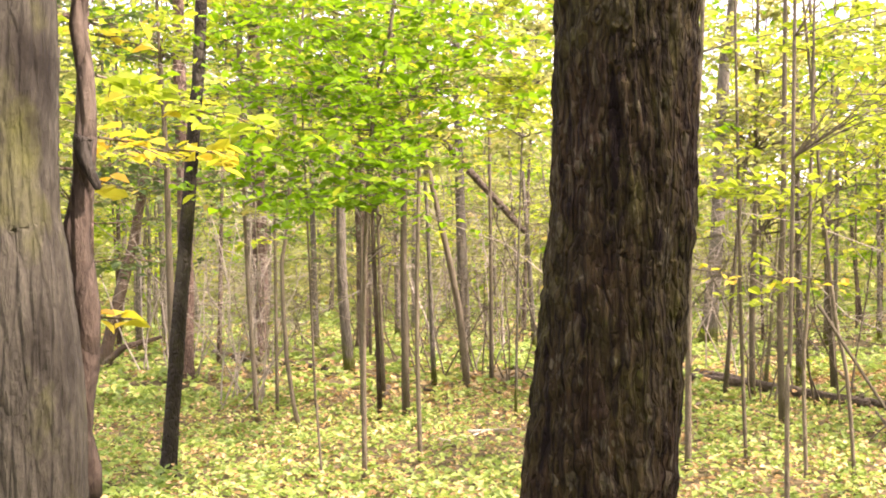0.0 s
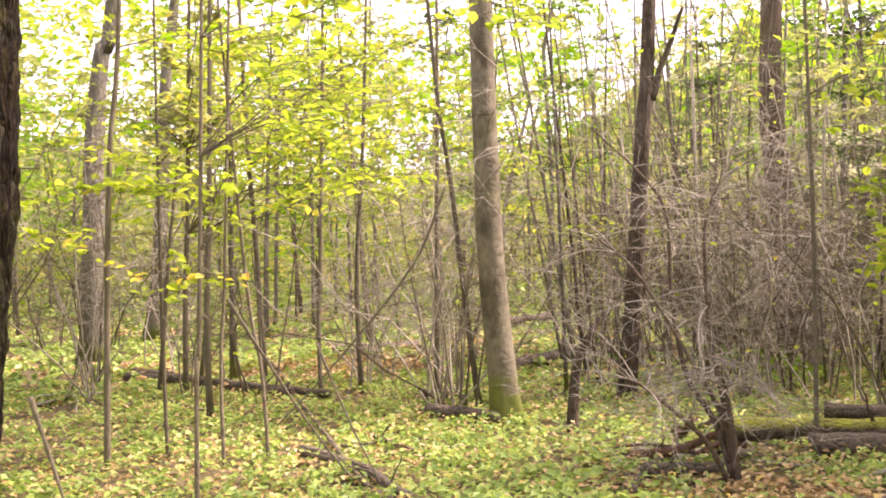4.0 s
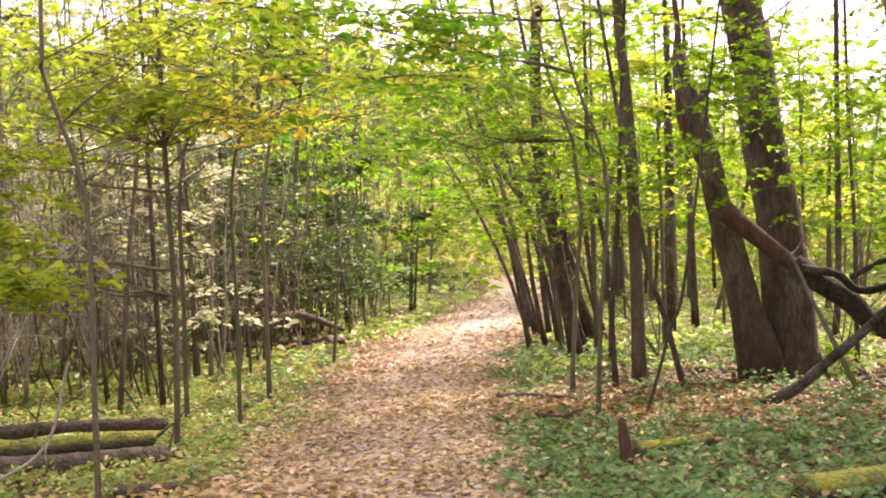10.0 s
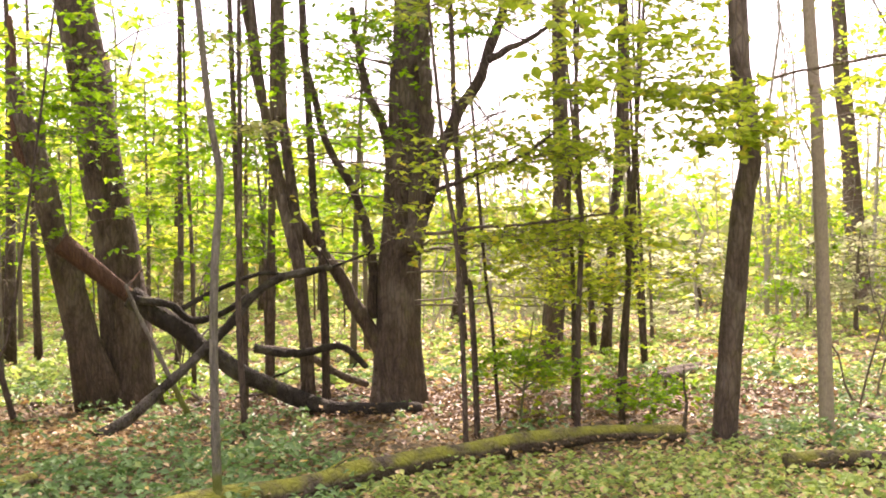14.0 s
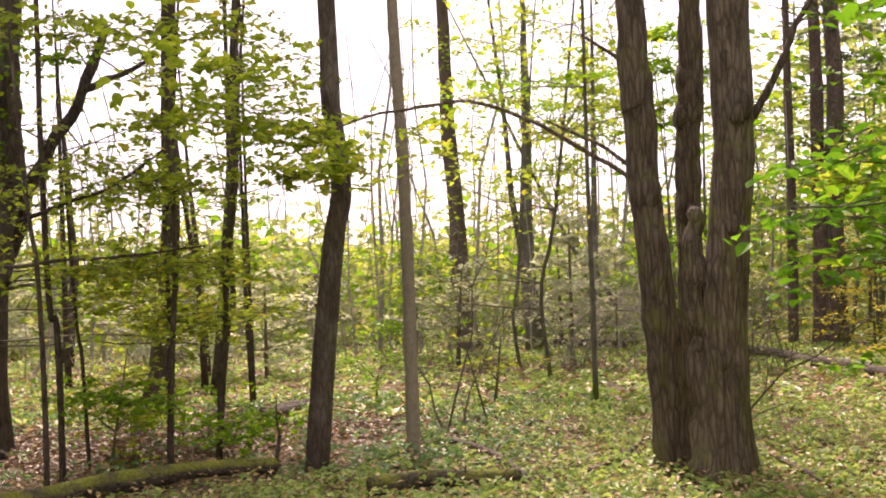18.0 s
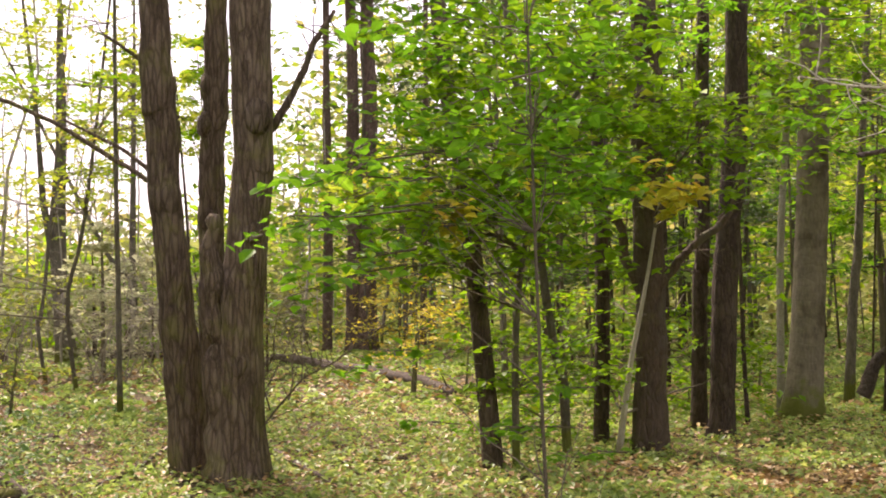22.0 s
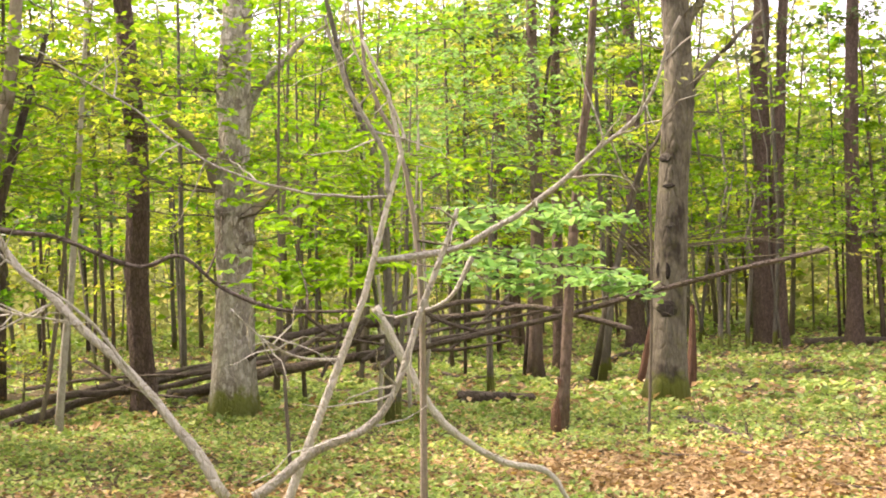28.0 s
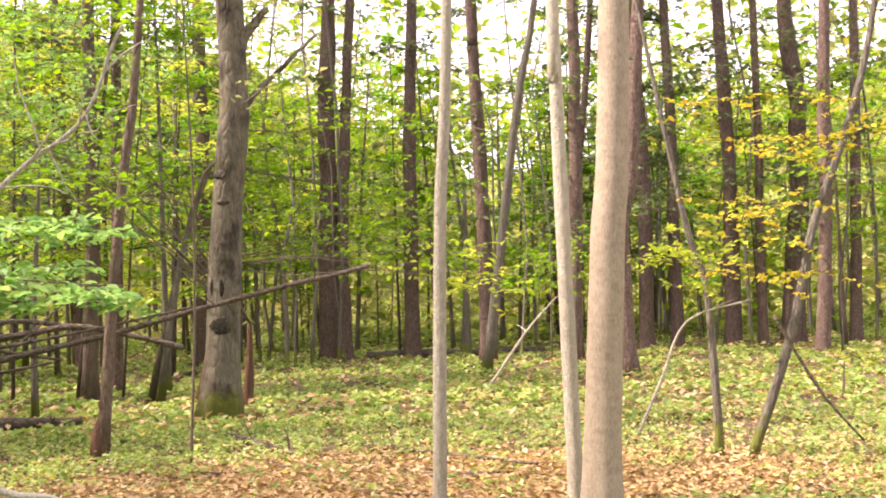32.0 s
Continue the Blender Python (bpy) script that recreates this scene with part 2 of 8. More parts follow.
BARK = {
    "rough": furrowed_bark("furrowed_bark"),
    "old": bark("old_grey_bark", (0.034, 0.03, 0.021), (0.115, 0.106, 0.078), 26, 0.12, 0.008, 0.35, (0.022, 0.018, 0.012), crack=0.35),
    "flaky": bark("flaky_pale_bark", (0.16, 0.14, 0.105), (0.36, 0.33, 0.265), 14, 0.5, 0.01, 0.1, (0.13, 0.105, 0.08), flakes=(0.46, 0.43, 0.36), foot=True),
    "black": bark("scarred_bark", (0.014, 0.011, 0.008), (0.048, 0.04, 0.029), 20, 0.5, 0.012, 0.2, (0.085, 0.075, 0.058)),
    "smooth": bark("smooth_grey_bark", (0.125, 0.106, 0.072), (0.25, 0.22, 0.155), 6, 1.4, 0.003, 0.2, (0.09, 0.075, 0.05), foot=True),
    "grey": bark("grey_bark", (0.080, 0.070, 0.053), (0.224, 0.204, 0.160), 16, 0.22, 0.012, 0.25, crack=0.2, foot=True),
    "dark": bark("dark_bark", (0.03, 0.021, 0.015), (0.145, 0.108, 0.079), 15, 0.25, 0.012, 0.2, (0.15, 0.12, 0.09), crack=0.35),
    "mottled": bark("mottled_bark", (0.05, 0.034, 0.022), (0.21, 0.155, 0.105), 16, 0.16, 0.018, 0.4, (0.2, 0.155, 0.105), crack=0.5, flakes=(0.22, 0.17, 0.12)),
    "blotched": bark("blotched_grey_bark", (0.085, 0.074, 0.05), (0.235, 0.21, 0.15), 8, 0.35, 0.012, 0.25, (0.05, 0.04, 0.028), crack=0.2, foot=True),
    "brown": bark("brown_bark", (0.058, 0.04, 0.028), (0.165, 0.122, 0.088), 11, 0.4, 0.01, 0.3, (0.12, 0.1, 0.075), crack=0.12),
    "pine": bark("pine_bark", (0.075, 0.049, 0.037), (0.26, 0.185, 0.145), 18, 0.35, 0.015, crack=0.5),
    "sapling": bark("sapling_bark", (0.084, 0.070, 0.045), (0.189, 0.161, 0.112), 22, 0.3, 0.004),
    "pale": bark("pale_bark", (0.27, 0.245, 0.18), (0.55, 0.52, 0.42), 34, 0.5, 0.005, 0.12, (0.4, 0.37, 0.29)),
    "tan": bark("tan_bark", (0.2, 0.165, 0.12), (0.32, 0.268, 0.195), 12, 1.6, 0.001),
    "bark": bark("dead_wood", (0.048, 0.037, 0.026), (0.177, 0.140, 0.105), 12, 1.0, 0.012, 0.15),
    "moss": bark("mossy_dead_wood", (0.042, 0.032, 0.021), (0.140, 0.112, 0.077), 12, 1.0, 0.012, 1.0),
    "torn": bark("torn_wood", (0.06, 0.03, 0.02), (0.21, 0.115, 0.068), 24, 0.12, 0.015),
    "bushy": bark("green_stem", (0.1, 0.1, 0.05), (0.2, 0.19, 0.1), 22, 0.3, 0.003),
    "twig": bark("bare_twig", (0.22, 0.19, 0.145), (0.44, 0.395, 0.32), 24, 0.5, 0.002),
}


def leaf_material(name, stops, through_share=0.5, sheen=0.3):
    """Thin leaves: gloss and colour above, light shining through; each leaf takes its own tone."""
    m, nt, out = material(name)
    g = nt.nodes.new("ShaderNodeNewGeometry")
    col = ramp(nt, g.outputs["Random Per Island"], stops)
    vein, _ = noise_at(nt, 30, detail=3.0)
    col = mixed(nt, 0.25, col, mixed(nt, vein, tuple(0.4 * c for c in stops[0][1]), tuple(min(1, 1.3 * c) for c in stops[-1][1])))
    p = node(nt, "ShaderNodeBsdfPrincipled", Roughness=0.5, **{"Specular IOR Level": sheen})
    tr = nt.nodes.new("ShaderNodeBsdfTranslucent")
    nt.links.new(col, p.inputs["Base Color"])
    glow = node(nt, "ShaderNodeHueSaturation", Saturation=1.05, Value=1.4)
    nt.links.new(col, glow.inputs["Color"])
    nt.links.new(glow.outputs[0], tr.inputs["Color"])
    mx = node(nt, "ShaderNodeMixShader", Fac=through_share)
    nt.links.new(p.outputs[0], mx.inputs[1])
    nt.links.new(tr.outputs[0], mx.inputs[2])
    nt.links.new(mx.outputs[0], out.inputs[0])
    return m


LEAF = {
    "green": leaf_material("green_leaf", ((0.0, (0.06, 0.17, 0.008)), (0.5, (0.125, 0.3, 0.014)), (0.9, (0.2, 0.385, 0.028)), (1.0, (0.38, 0.42, 0.04))), sheen=0.15),
    "yellowgreen": leaf_material("yellowgreen_leaf", ((0.0, (0.13, 0.24, 0.018)), (0.55, (0.28, 0.41, 0.042)), (0.88, (0.39, 0.47, 0.06)), (1.0, (0.54, 0.43, 0.07))), 0.6, sheen=0.15),
    "gold": leaf_material("gold_leaf", ((0.0, (0.3, 0.36, 0.03)), (0.5, (0.52, 0.5, 0.06)), (0.85, (0.64, 0.52, 0.07)), (1.0, (0.55, 0.32, 0.05)))),
    "bluegreen": leaf_material("bluegreen_leaf", ((0.0, (0.1, 0.24, 0.06)), (0.5, (0.17, 0.34, 0.09)), (1.0, (0.29, 0.43, 0.11)))),
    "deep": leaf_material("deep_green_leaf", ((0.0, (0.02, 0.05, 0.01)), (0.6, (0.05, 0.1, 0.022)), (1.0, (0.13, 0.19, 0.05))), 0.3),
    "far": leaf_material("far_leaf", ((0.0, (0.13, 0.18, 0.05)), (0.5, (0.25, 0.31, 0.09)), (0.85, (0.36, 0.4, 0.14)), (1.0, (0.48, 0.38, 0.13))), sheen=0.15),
    "maple": leaf_material("maple_leaf", ((0.0, (0.045, 0.18, 0.014)), (0.45, (0.1, 0.3, 0.024)), (0.85, (0.165, 0.39, 0.034)), (1.0, (0.34, 0.46, 0.04))), 0.6, sheen=0.2),
    # grey-green leaf paled so that distant haze sits in its colour
    "misty": leaf_material("haze_paled_leaf", ((0.0, (0.26, 0.3, 0.17)), (0.5, (0.4, 0.44, 0.26)), (0.85, (0.5, 0.52, 0.34)), (1.0, (0.55, 0.48, 0.28))), 0.55, sheen=0.2),
    # nettle-like green, darker than herb: canopy shade is put into the colour
    "nettle": leaf_material("shaded_nettle_leaf", ((0.0, (0.035, 0.105, 0.03)), (0.5, (0.085, 0.2, 0.06)), (0.88, (0.17, 0.31, 0.1)), (1.0, (0.34, 0.42, 0.14))), 0.35, 0.4),
    # wet brown litter, darkened further to stand in for shade
    "shade_litter": leaf_material("wet_shaded_leaf", ((0.0, (0.045, 0.024, 0.014)), (0.4, (0.11, 0.06, 0.034)), (0.8, (0.21, 0.12, 0.065)), (1.0, (0.42, 0.28, 0.12))), 0.1),
    "herb": leaf_material("herb_leaf", ((0.0, (0.08, 0.175, 0.03)), (0.5, (0.225, 0.375, 0.07)), (0.88, (0.41, 0.52, 0.13)), (1.0, (0.55, 0.54, 0.17))), 0.4, 0.5),
    "litter": leaf_material("fallen_leaf", ((0.0, (0.13, 0.07, 0.037)), (0.35, (0.31, 0.18, 0.095)), (0.7, (0.51, 0.34, 0.185)), (0.9, (0.62, 0.48, 0.3)), (1.0, (0.66, 0.49, 0.09))), 0.15),
    "track": leaf_material("path_leaf", ((0.0, (0.2, 0.13, 0.09)), (0.3, (0.42, 0.29, 0.2)), (0.65, (0.6, 0.47, 0.36)), (0.9, (0.7, 0.6, 0.48)), (1.0, (0.64, 0.5, 0.14))), 0.15),
    "needle": leaf_material("needle", ((0.0, (0.04, 0.085, 0.025)), (0.6, (0.08, 0.14, 0.04)), (1.0, (0.15, 0.2, 0.06))), 0.25),
}


def soil_material(name, stops, scale):
    m, nt, out = material(name)
    a, _ = noise_at(nt, scale, detail=8.0)
    c, _ = noise_at(nt, scale * 9, detail=4.0)
    col = mixed(nt, 0.45, ramp(nt, a, stops), ramp(nt, c, stops))
    _, where = noise_at(nt, 1.0)
    bits = node(nt, "ShaderNodeTexVoronoi", Scale=scale * 9)
    nt.links.new(where, bits.inputs["Vector"])
    tone = nt.nodes.new("ShaderNodeSeparateColor")
    nt.links.new(bits.outputs["Color"], tone.inputs[0])
    col = mixed(nt, 0.5, col, ramp(nt, tone.outputs[0], stops))
    p = node(nt, "ShaderNodeBsdfPrincipled", Roughness=0.95, **{"Specular IOR Level": 0.15})
    nt.links.new(col, p.inputs["Base Color"])
    b = node(nt, "ShaderNodeBump", Strength=0.8, Distance=0.03)
    nt.links.new(c, b.inputs["Height"])
    nt.links.new(b.outputs[0], p.inputs["Normal"])
    nt.links.new(p.outputs[0], out.inputs[0])
    return m


SOIL = soil_material("forest_soil", ((0.25, (0.035, 0.028, 0.017)), (0.45, (0.085, 0.072, 0.035)), (0.6, (0.14, 0.11, 0.055)), (0.75, (0.22, 0.16, 0.09))), 2.2)
WOODS = soil_material("distant_woods", ((0.25, (0.05, 0.075, 0.02)), (0.45, (0.14, 0.19, 0.04)), (0.6, (0.25, 0.3, 0.07)), (0.75, (0.4, 0.42, 0.13))), 0.35)
TRAIL = soil_material("trodden_soil", ((0.25, (0.25, 0.185, 0.145)), (0.5, (0.43, 0.34, 0.28)), (0.75, (0.55, 0.46, 0.39))), 3.0)

# ---- mesh helpers ----
rng = np.random.default_rng(7)


def mesh_of(name, verts, quads, mat, smooth=True):
    me = bpy.data.meshes.new(name)
    verts, quads = np.asarray(verts, np.float32).reshape(-1, 3), np.asarray(quads, np.int32)
    k = quads.shape[1]
    me.vertices.add(len(verts))
    me.vertices.foreach_set("co", verts.ravel())
    me.loops.add(quads.size)
    me.loops.foreach_set("vertex_index", quads.ravel())
    me.polygons.add(len(quads))
    me.polygons.foreach_set("loop_start", np.arange(0, quads.size, k, dtype=np.int32))
    me.polygons.foreach_set("use_smooth", np.full(len(quads), smooth))
    me.update(calc_edges=True)
    me.materials.append(mat)
    return me


def part(name, me, parent, label=""):
    ob = new(name, me)
    if parent:
        ob.parent = parent
        ob.matrix_parent_inverse = parent.matrix_world.inverted()
    if label:
        tagged(ob, label)
    return ob


def smooth_line(points, steps):
    """A smooth curve through the points, even in its parameter."""
    p = np.array(points, float)
    n = len(p)
    q = np.vstack([2 * p[0] - p[1], p, 2 * p[-1] - p[-2]])
    u = np.linspace(0, n - 1 - 1e-6, steps)
    i = u.astype(int)
    s = (u - i)[:, None]
    a, b, c, d = q[i], q[i + 1], q[i + 2], q[i + 3]
    return 0.5 * (2 * b + (c - a) * s + (2 * a - 5 * b + 4 * c - d) * s ** 2 + (3 * b - a - 3 * c + d) * s ** 3)


def waves(p, scale, seed):
    """Smooth pseudo-noise, about -1 to 1, of points."""
    r = np.random.default_rng(seed)
    total = np.zeros(p.shape[:-1])
    for k in range(5):
        w = r.normal(size=3) * scale * (0.6 + 0.5 * k)
        total += np.sin(p @ w + r.uniform(0, 6.3)) / (1 + 0.35 * k)
    return total / 2.2


def plates(u, z, girth, seed, stretch, count, crack):
    """Upright bark plates between furrows, on the unrolled trunk: 0 in a furrow, 1 on a plate."""
    out = np.zeros(u.shape)
    z = z * stretch + 0.012 * np.sin(u * 23) + 0.008 * np.sin(u * 61 + 1)
    u = u + 0.012 * np.sin(z * 60) + 0.006 * np.sin(z * 170 + 2)
    zr = z.mean(1)
    for lo in np.arange(zr.min(), zr.max() + 0.001, 0.1):
        rows_in = (zr >= lo) & (zr < lo + 0.1)
        if not rows_in.any():
            continue
        best = np.full((rows_in.sum(), u.shape[1]), 9.0)
        second = best.copy()
        for band in range(int((lo - 0.1) // 0.05), int((lo + 0.2) // 0.05) + 1):
            br = np.random.default_rng(abs(seed * 977 + band * 31))
            for su, sz in zip(br.uniform(0, girth, count), br.uniform(0, 0.05, count) + band * 0.05):
                du = np.abs(u[rows_in] - su)
                d = np.hypot(np.minimum(du, abs(girth - du)), z[rows_in] - sz)
                second = np.minimum(second, np.maximum(best, d))
                best = np.minimum(best, d)
        out[rows_in] = np.clip((second - best) / crack, 0, 1)
    return out - 0.6


def tube(line, radii, sides, wobble=0.08, seed=1, flare=0.0, ridges=0.0):
    """A closed tube along a line, uneven, with an optional flared foot and upright ridges."""
    line = np.asarray(line, float)
    n = len(line)
    tan = np.gradient(line, axis=0)
    tan /= np.linalg.norm(tan, axis=1)[:, None] + 1e-9
    ref = np.array([1.0, 0.3, 0.0]) if abs(tan[:, 2]).mean() > 0.6 else np.array([0.0, 0.0, 1.0])
    u = np.cross(tan, ref)
    u /= np.linalg.norm(u, axis=1)[:, None] + 1e-9
    v = np.cross(tan, u)
    a = np.linspace(0, 2 * math.pi, sides, endpoint=False)
    ring = np.cos(a)[None, :, None] * u[:, None, :] + np.sin(a)[None, :, None] * v[:, None, :]
    r = np.asarray(radii, float)[:, None] * np.ones((1, sides))
    p0 = line[:, None, :] + ring * r[..., None]
    mean = float(np.mean(radii))
    r = r * (1 + wobble * waves(p0, 0.55 / max(mean, 0.02), seed))
    if flare:
        h = np.maximum(line[:, 2:3] - line[0, 2], 0)
        r = r * (1 + flare * np.exp(-h / (mean * 2.2)) * (1 + 0.5 * np.sin(a * 5 + seed)[None, :]))
    if ridges:
        roll, up = a[None, :] * mean + 0 * p0[..., 2], p0[..., 2]
        f = waves(p0 * np.array([1, 1, 0.07]), 55, seed + 2)
        r = r - 0.8 * ridges * np.exp(-(f / 0.22) ** 2)
        r = r + 0.3 * ridges * plates(roll, up, 2 * math.pi * mean, seed + 1, 0.3, 60, 0.005) + 0.4 * ridges * waves(p0, 75, seed + 5)
    verts = line[:, None, :] + ring * r[..., None]
    i = np.arange(n - 1)[:, None] * sides
    j = np.arange(sides)[None, :]
    k = (j + 1) % sides
    quads = np.stack([i + j, i + k, i + sides + k, i + sides + j], -1).reshape(-1, 4)
    verts = verts.reshape(-1, 3)
    ends = np.array([line[0], line[-1] + tan[-1] * radii[-1] * 0.6])
    b, t = len(verts), len(verts) + 1
    j = np.arange(0, sides, 2)
    lo = np.stack([np.full(len(j), b), (j + 2) % sides, (j + 1) % sides, j], -1)
    top = (n - 1) * sides
    hi = np.stack([np.full(len(j), t), top + j, top + (j + 1) % sides, top + (j + 2) % sides], -1)
    return np.vstack([verts, ends]), np.vstack([quads, lo, hi])


def leaf_set(centres, size, tilt=0.6, spread=0.35, fold=0.25, plain=False, droop=0.0):
    """Many leaves, each with its own turn, size and fold along the midrib."""
    n = len(centres)
    yaw = rng.uniform(0, 2 * math.pi, n)
    nrm = np.stack([rng.normal(0, tilt, n), rng.normal(0, tilt, n), np.ones(n)], -1)
    nrm /= np.linalg.norm(nrm, axis=1)[:, None]
    d = np.stack([np.cos(yaw), np.sin(yaw), np.full(n, -droop)], -1)
    d -= nrm * (d * nrm).sum(1)[:, None]
    d /= np.linalg.norm(d, axis=1)[:, None] + 1e-9
    s = np.cross(nrm, d)
    L = (size * rng.uniform(0.6, 1.25, n))[:, None]
    W = L * rng.uniform(0.24, 0.36, n)[:, None]
    F = W * fold
    base, tip = centres - d * L * 0.5, centres + d * L * 0.5 - nrm * L * 0.12
    if plain:
        a, b = centres + s * W + nrm * F, centres - s * W + nrm * F
        verts = np.stack([base, a, tip, b], 1).reshape(-1, 3)
        i = np.arange(n)[:, None] * 4
        return verts, i + np.array([[0, 1, 2, 3]])
    l1, l2 = base + d * L * 0.25 + s * W * 0.9 + nrm * F, base + d * L * 0.62 + s * W * 0.95 + nrm * F
    r1, r2 = base + d * L * 0.25 - s * W * 0.9 + nrm * F, base + d * L * 0.62 - s * W * 0.95 + nrm * F
    verts = np.stack([base, l1, l2, tip, r2, r1], 1).reshape(-1, 3)
    i = np.arange(n)[:, None] * 6
    return verts, np.concatenate([i + np.array([[0, 3, 2, 1]]), i + np.array([[0, 5, 4, 3]])])


def twig_set(starts, ways, lengths, radius, bend=0.25, segs=4, sag=0.0):
    """Many thin bent three-sided twigs, hanging at the tips by sag."""
    n = len(starts)
    u = np.linspace(0, 1, segs + 1)
    side = rng.normal(size=(n, 3))
    side -= ways * (side * ways).sum(1)[:, None]
    side /= np.linalg.norm(side, axis=1)[:, None] + 1e-9
    other = np.cross(ways, side)
    L = np.asarray(lengths)[:, None, None]
    kink = rng.normal(0, 0.035, (n, segs + 1, 3)) * u[None, :, None]
    mid = starts[:, None, :] + ways[:, None, :] * u[None, :, None] * L + (side[:, None, :] * bend * (u ** 2)[None, :, None] + kink) * L
    mid[..., 2] -= sag * (u ** 2)[None, :] * L[..., 0]
    r = (np.asarray(radius) * np.ones(n))[:, None] * (1 - 0.75 * u)[None, :]
    rings = [mid + r[..., None] * (math.cos(a) * side[:, None, :] + math.sin(a) * other[:, None, :]) for a in (0, 2.094, 4.189)]
    verts = np.stack(rings, 2).reshape(-1, 3)
    base = np.arange(n)[:, None, None] * (segs + 1) * 3 + np.arange(segs)[None, :, None] * 3
    j = np.arange(3)[None, None, :]
    k = (j + 1) % 3
    return verts, np.stack([base + j, base + k, base + 3 + k, base + 3 + j], -1).reshape(-1, 4), mid


def joined(sets):
    verts, quads, off = [], [], 0
    for v, q in sets:
        verts.append(v)
        quads.append(q + off)
        off += len(v)
    return np.vstack(verts), np.vstack(quads)


# ---- things ----
WHAT = {"old": "grey-green", "rough": "brown furrowed", "smooth": "smooth grey", "grey": "grey-barked", "dark": "dark-barked", "brown": "brown-barked", "mottled": "mottled brown", "blotched": "blotched grey", "pine": "straight reddish-brown", "sapling": "thin grey-brown", "pale": "pale-barked", "tan": "tan-barked", "torn": "split reddish", "bushy": "low green leafy", "moss": "mossy", "bark": "dark decaying", "twig": "thin pale-grey"}
CATEGORY = {"sapling": "sapling", "tall_shrub": "shrub", "dead_sapling": "dead tree", "broken_tree": "dead tree", "bare_shrub": "shrub", "bush": "bush", "broken_stump": "stump", "pine_tree": "pine tree"}
made = []


def stem(name, kind, width, taper, points, label=""):
    """An upright thing: an empty at its foot with its trunk, and a crown of branches and leaves where it is tall."""
    root = new(name)
    root.location = points[0]
    root.matrix_world = Matrix.Translation(points[0])
    root.empty_display_size = 0.2
    near = math.hypot(points[0][0], points[0][1])
    height = points[-1][2]
    big = width > 0.2
    steps = int(max(8, min(220 if near < 4 else 90 if big and near < 12 else 40, height / (0.05 if near < 4 and big else 0.13 if big and near < 12 else 0.3 if near < 11 else 0.7))))
    sides = (280 if kind == "rough" else 200 if kind == "old" else 64) if near < 4 and big else (36 if near < 12 else 20 if near < 16 else 12) if big else 10 if width > 0.06 else 6
    pts = [(points[0][0], points[0][1], -0.12)] + [tuple(p) for p in points[1:]]
    line = smooth_line(pts, steps)
    if near < 4 and big:
        fine = smooth_line(pts, 900)
        zs = np.concatenate([np.arange(-0.1, 3.4, 0.012 if kind in ("rough", "old") else 0.04), np.linspace(3.5, height, 24)])
        line = np.stack([np.interp(zs, fine[:, 2], fine[:, 0]), np.interp(zs, fine[:, 2], fine[:, 1]), zs], -1)
    h = (line[:, 2] - line[0, 2]) / max(line[-1, 2] - line[0, 2], 0.1)
    end = taper if name.startswith("broken") else taper * (0.35 if height > 8 else 0.6)
    seed = len(made) + 3
    wander = np.stack([waves(line * 1.0, 1.3, seed), waves(line * 1.0, 1.3, seed + 1), 0 * h], -1) * width * 0.12
    line = line + wander * np.minimum(1, h * 4)[:, None] * (0 if near < 9 else 1)
    radii = 0.5 * width * (1 + (end - 1) * np.clip(h, 0, 1) ** 1.1)
    v, q = tube(line, radii, sides, 0.03 if kind in ("tan", "pale", "smooth") else 0.06 if kind == "blotched" else 0.13 if big and kind in ("mottled", "dark") else 0.1 if big else 0.06, seed, 0.45 if kind in ("smooth", "flaky", "blotched") and near > 4 else 0.4 if big and near > 4 else 0.15, 0.011 if kind == "rough" else 0.004 if kind == "old" else 0.0)
    part("trunk", mesh_of("trunk", v - np.array(points[0]), q, BARK[kind]), None).parent = root
    tagged(root, label or WHAT[kind] + (" sapling stem rising from the leafy forest floor" if name == "sapling" else " tree trunk rising from the leafy forest floor"), CATEGORY.get(name, "tree"))
    info = dict(root=root, kind=kind, line=line, width=width, near=near, height=height, name=name, sprays=[], radii=radii)
    made.append(info)
    return info


def inner(t, name, me):
    """A joined part too fine to pick apart."""
    ob = part(name, me, None)
    ob.parent = t["root"]
    return tagged(ob, kind="stuff")


def limb(t, width, points, kind=""):
    line = smooth_line(points, max(10, 6 * len(points)))
    n = len(line)
    seed = len(scene.objects)
    line[1:] += (np.stack([waves(line, 9.0, seed), waves(line, 9.0, seed + 1), waves(line, 9.0, seed + 2)], -1) * (0.006 + 0.12 * width))[1:]
    radii = 0.5 * width * np.linspace(1, 0.45, n)
    v, q = tube(line, radii, 12 if width > 0.05 else 8, 0.13, seed)
    bough = part("limb", mesh_of("limb", v - np.array(t["root"].location), q, BARK[kind or t["kind"]]), None)
    bough.parent = t["root"]
    if width < 0.2 and not kind:
        k = 9
        at = rng.integers(n // 3, n, k)
        ways = rng.normal(size=(k, 3)) + np.array([0, 0, 0.3])
        ways /= np.linalg.norm(ways, axis=1)[:, None]
        tv, tq, _ = twig_set(line[at], ways, rng.uniform(0.15, 0.6, k) * min(1.2, 0.4 + 6 * width), 0.003 + width * 0.06, 0.3, 5)
        inner(t, "twig_work", mesh_of("twig_work", tv - np.array(t["root"].location), tq, BARK[t["kind"]])).parent = bough
    return t


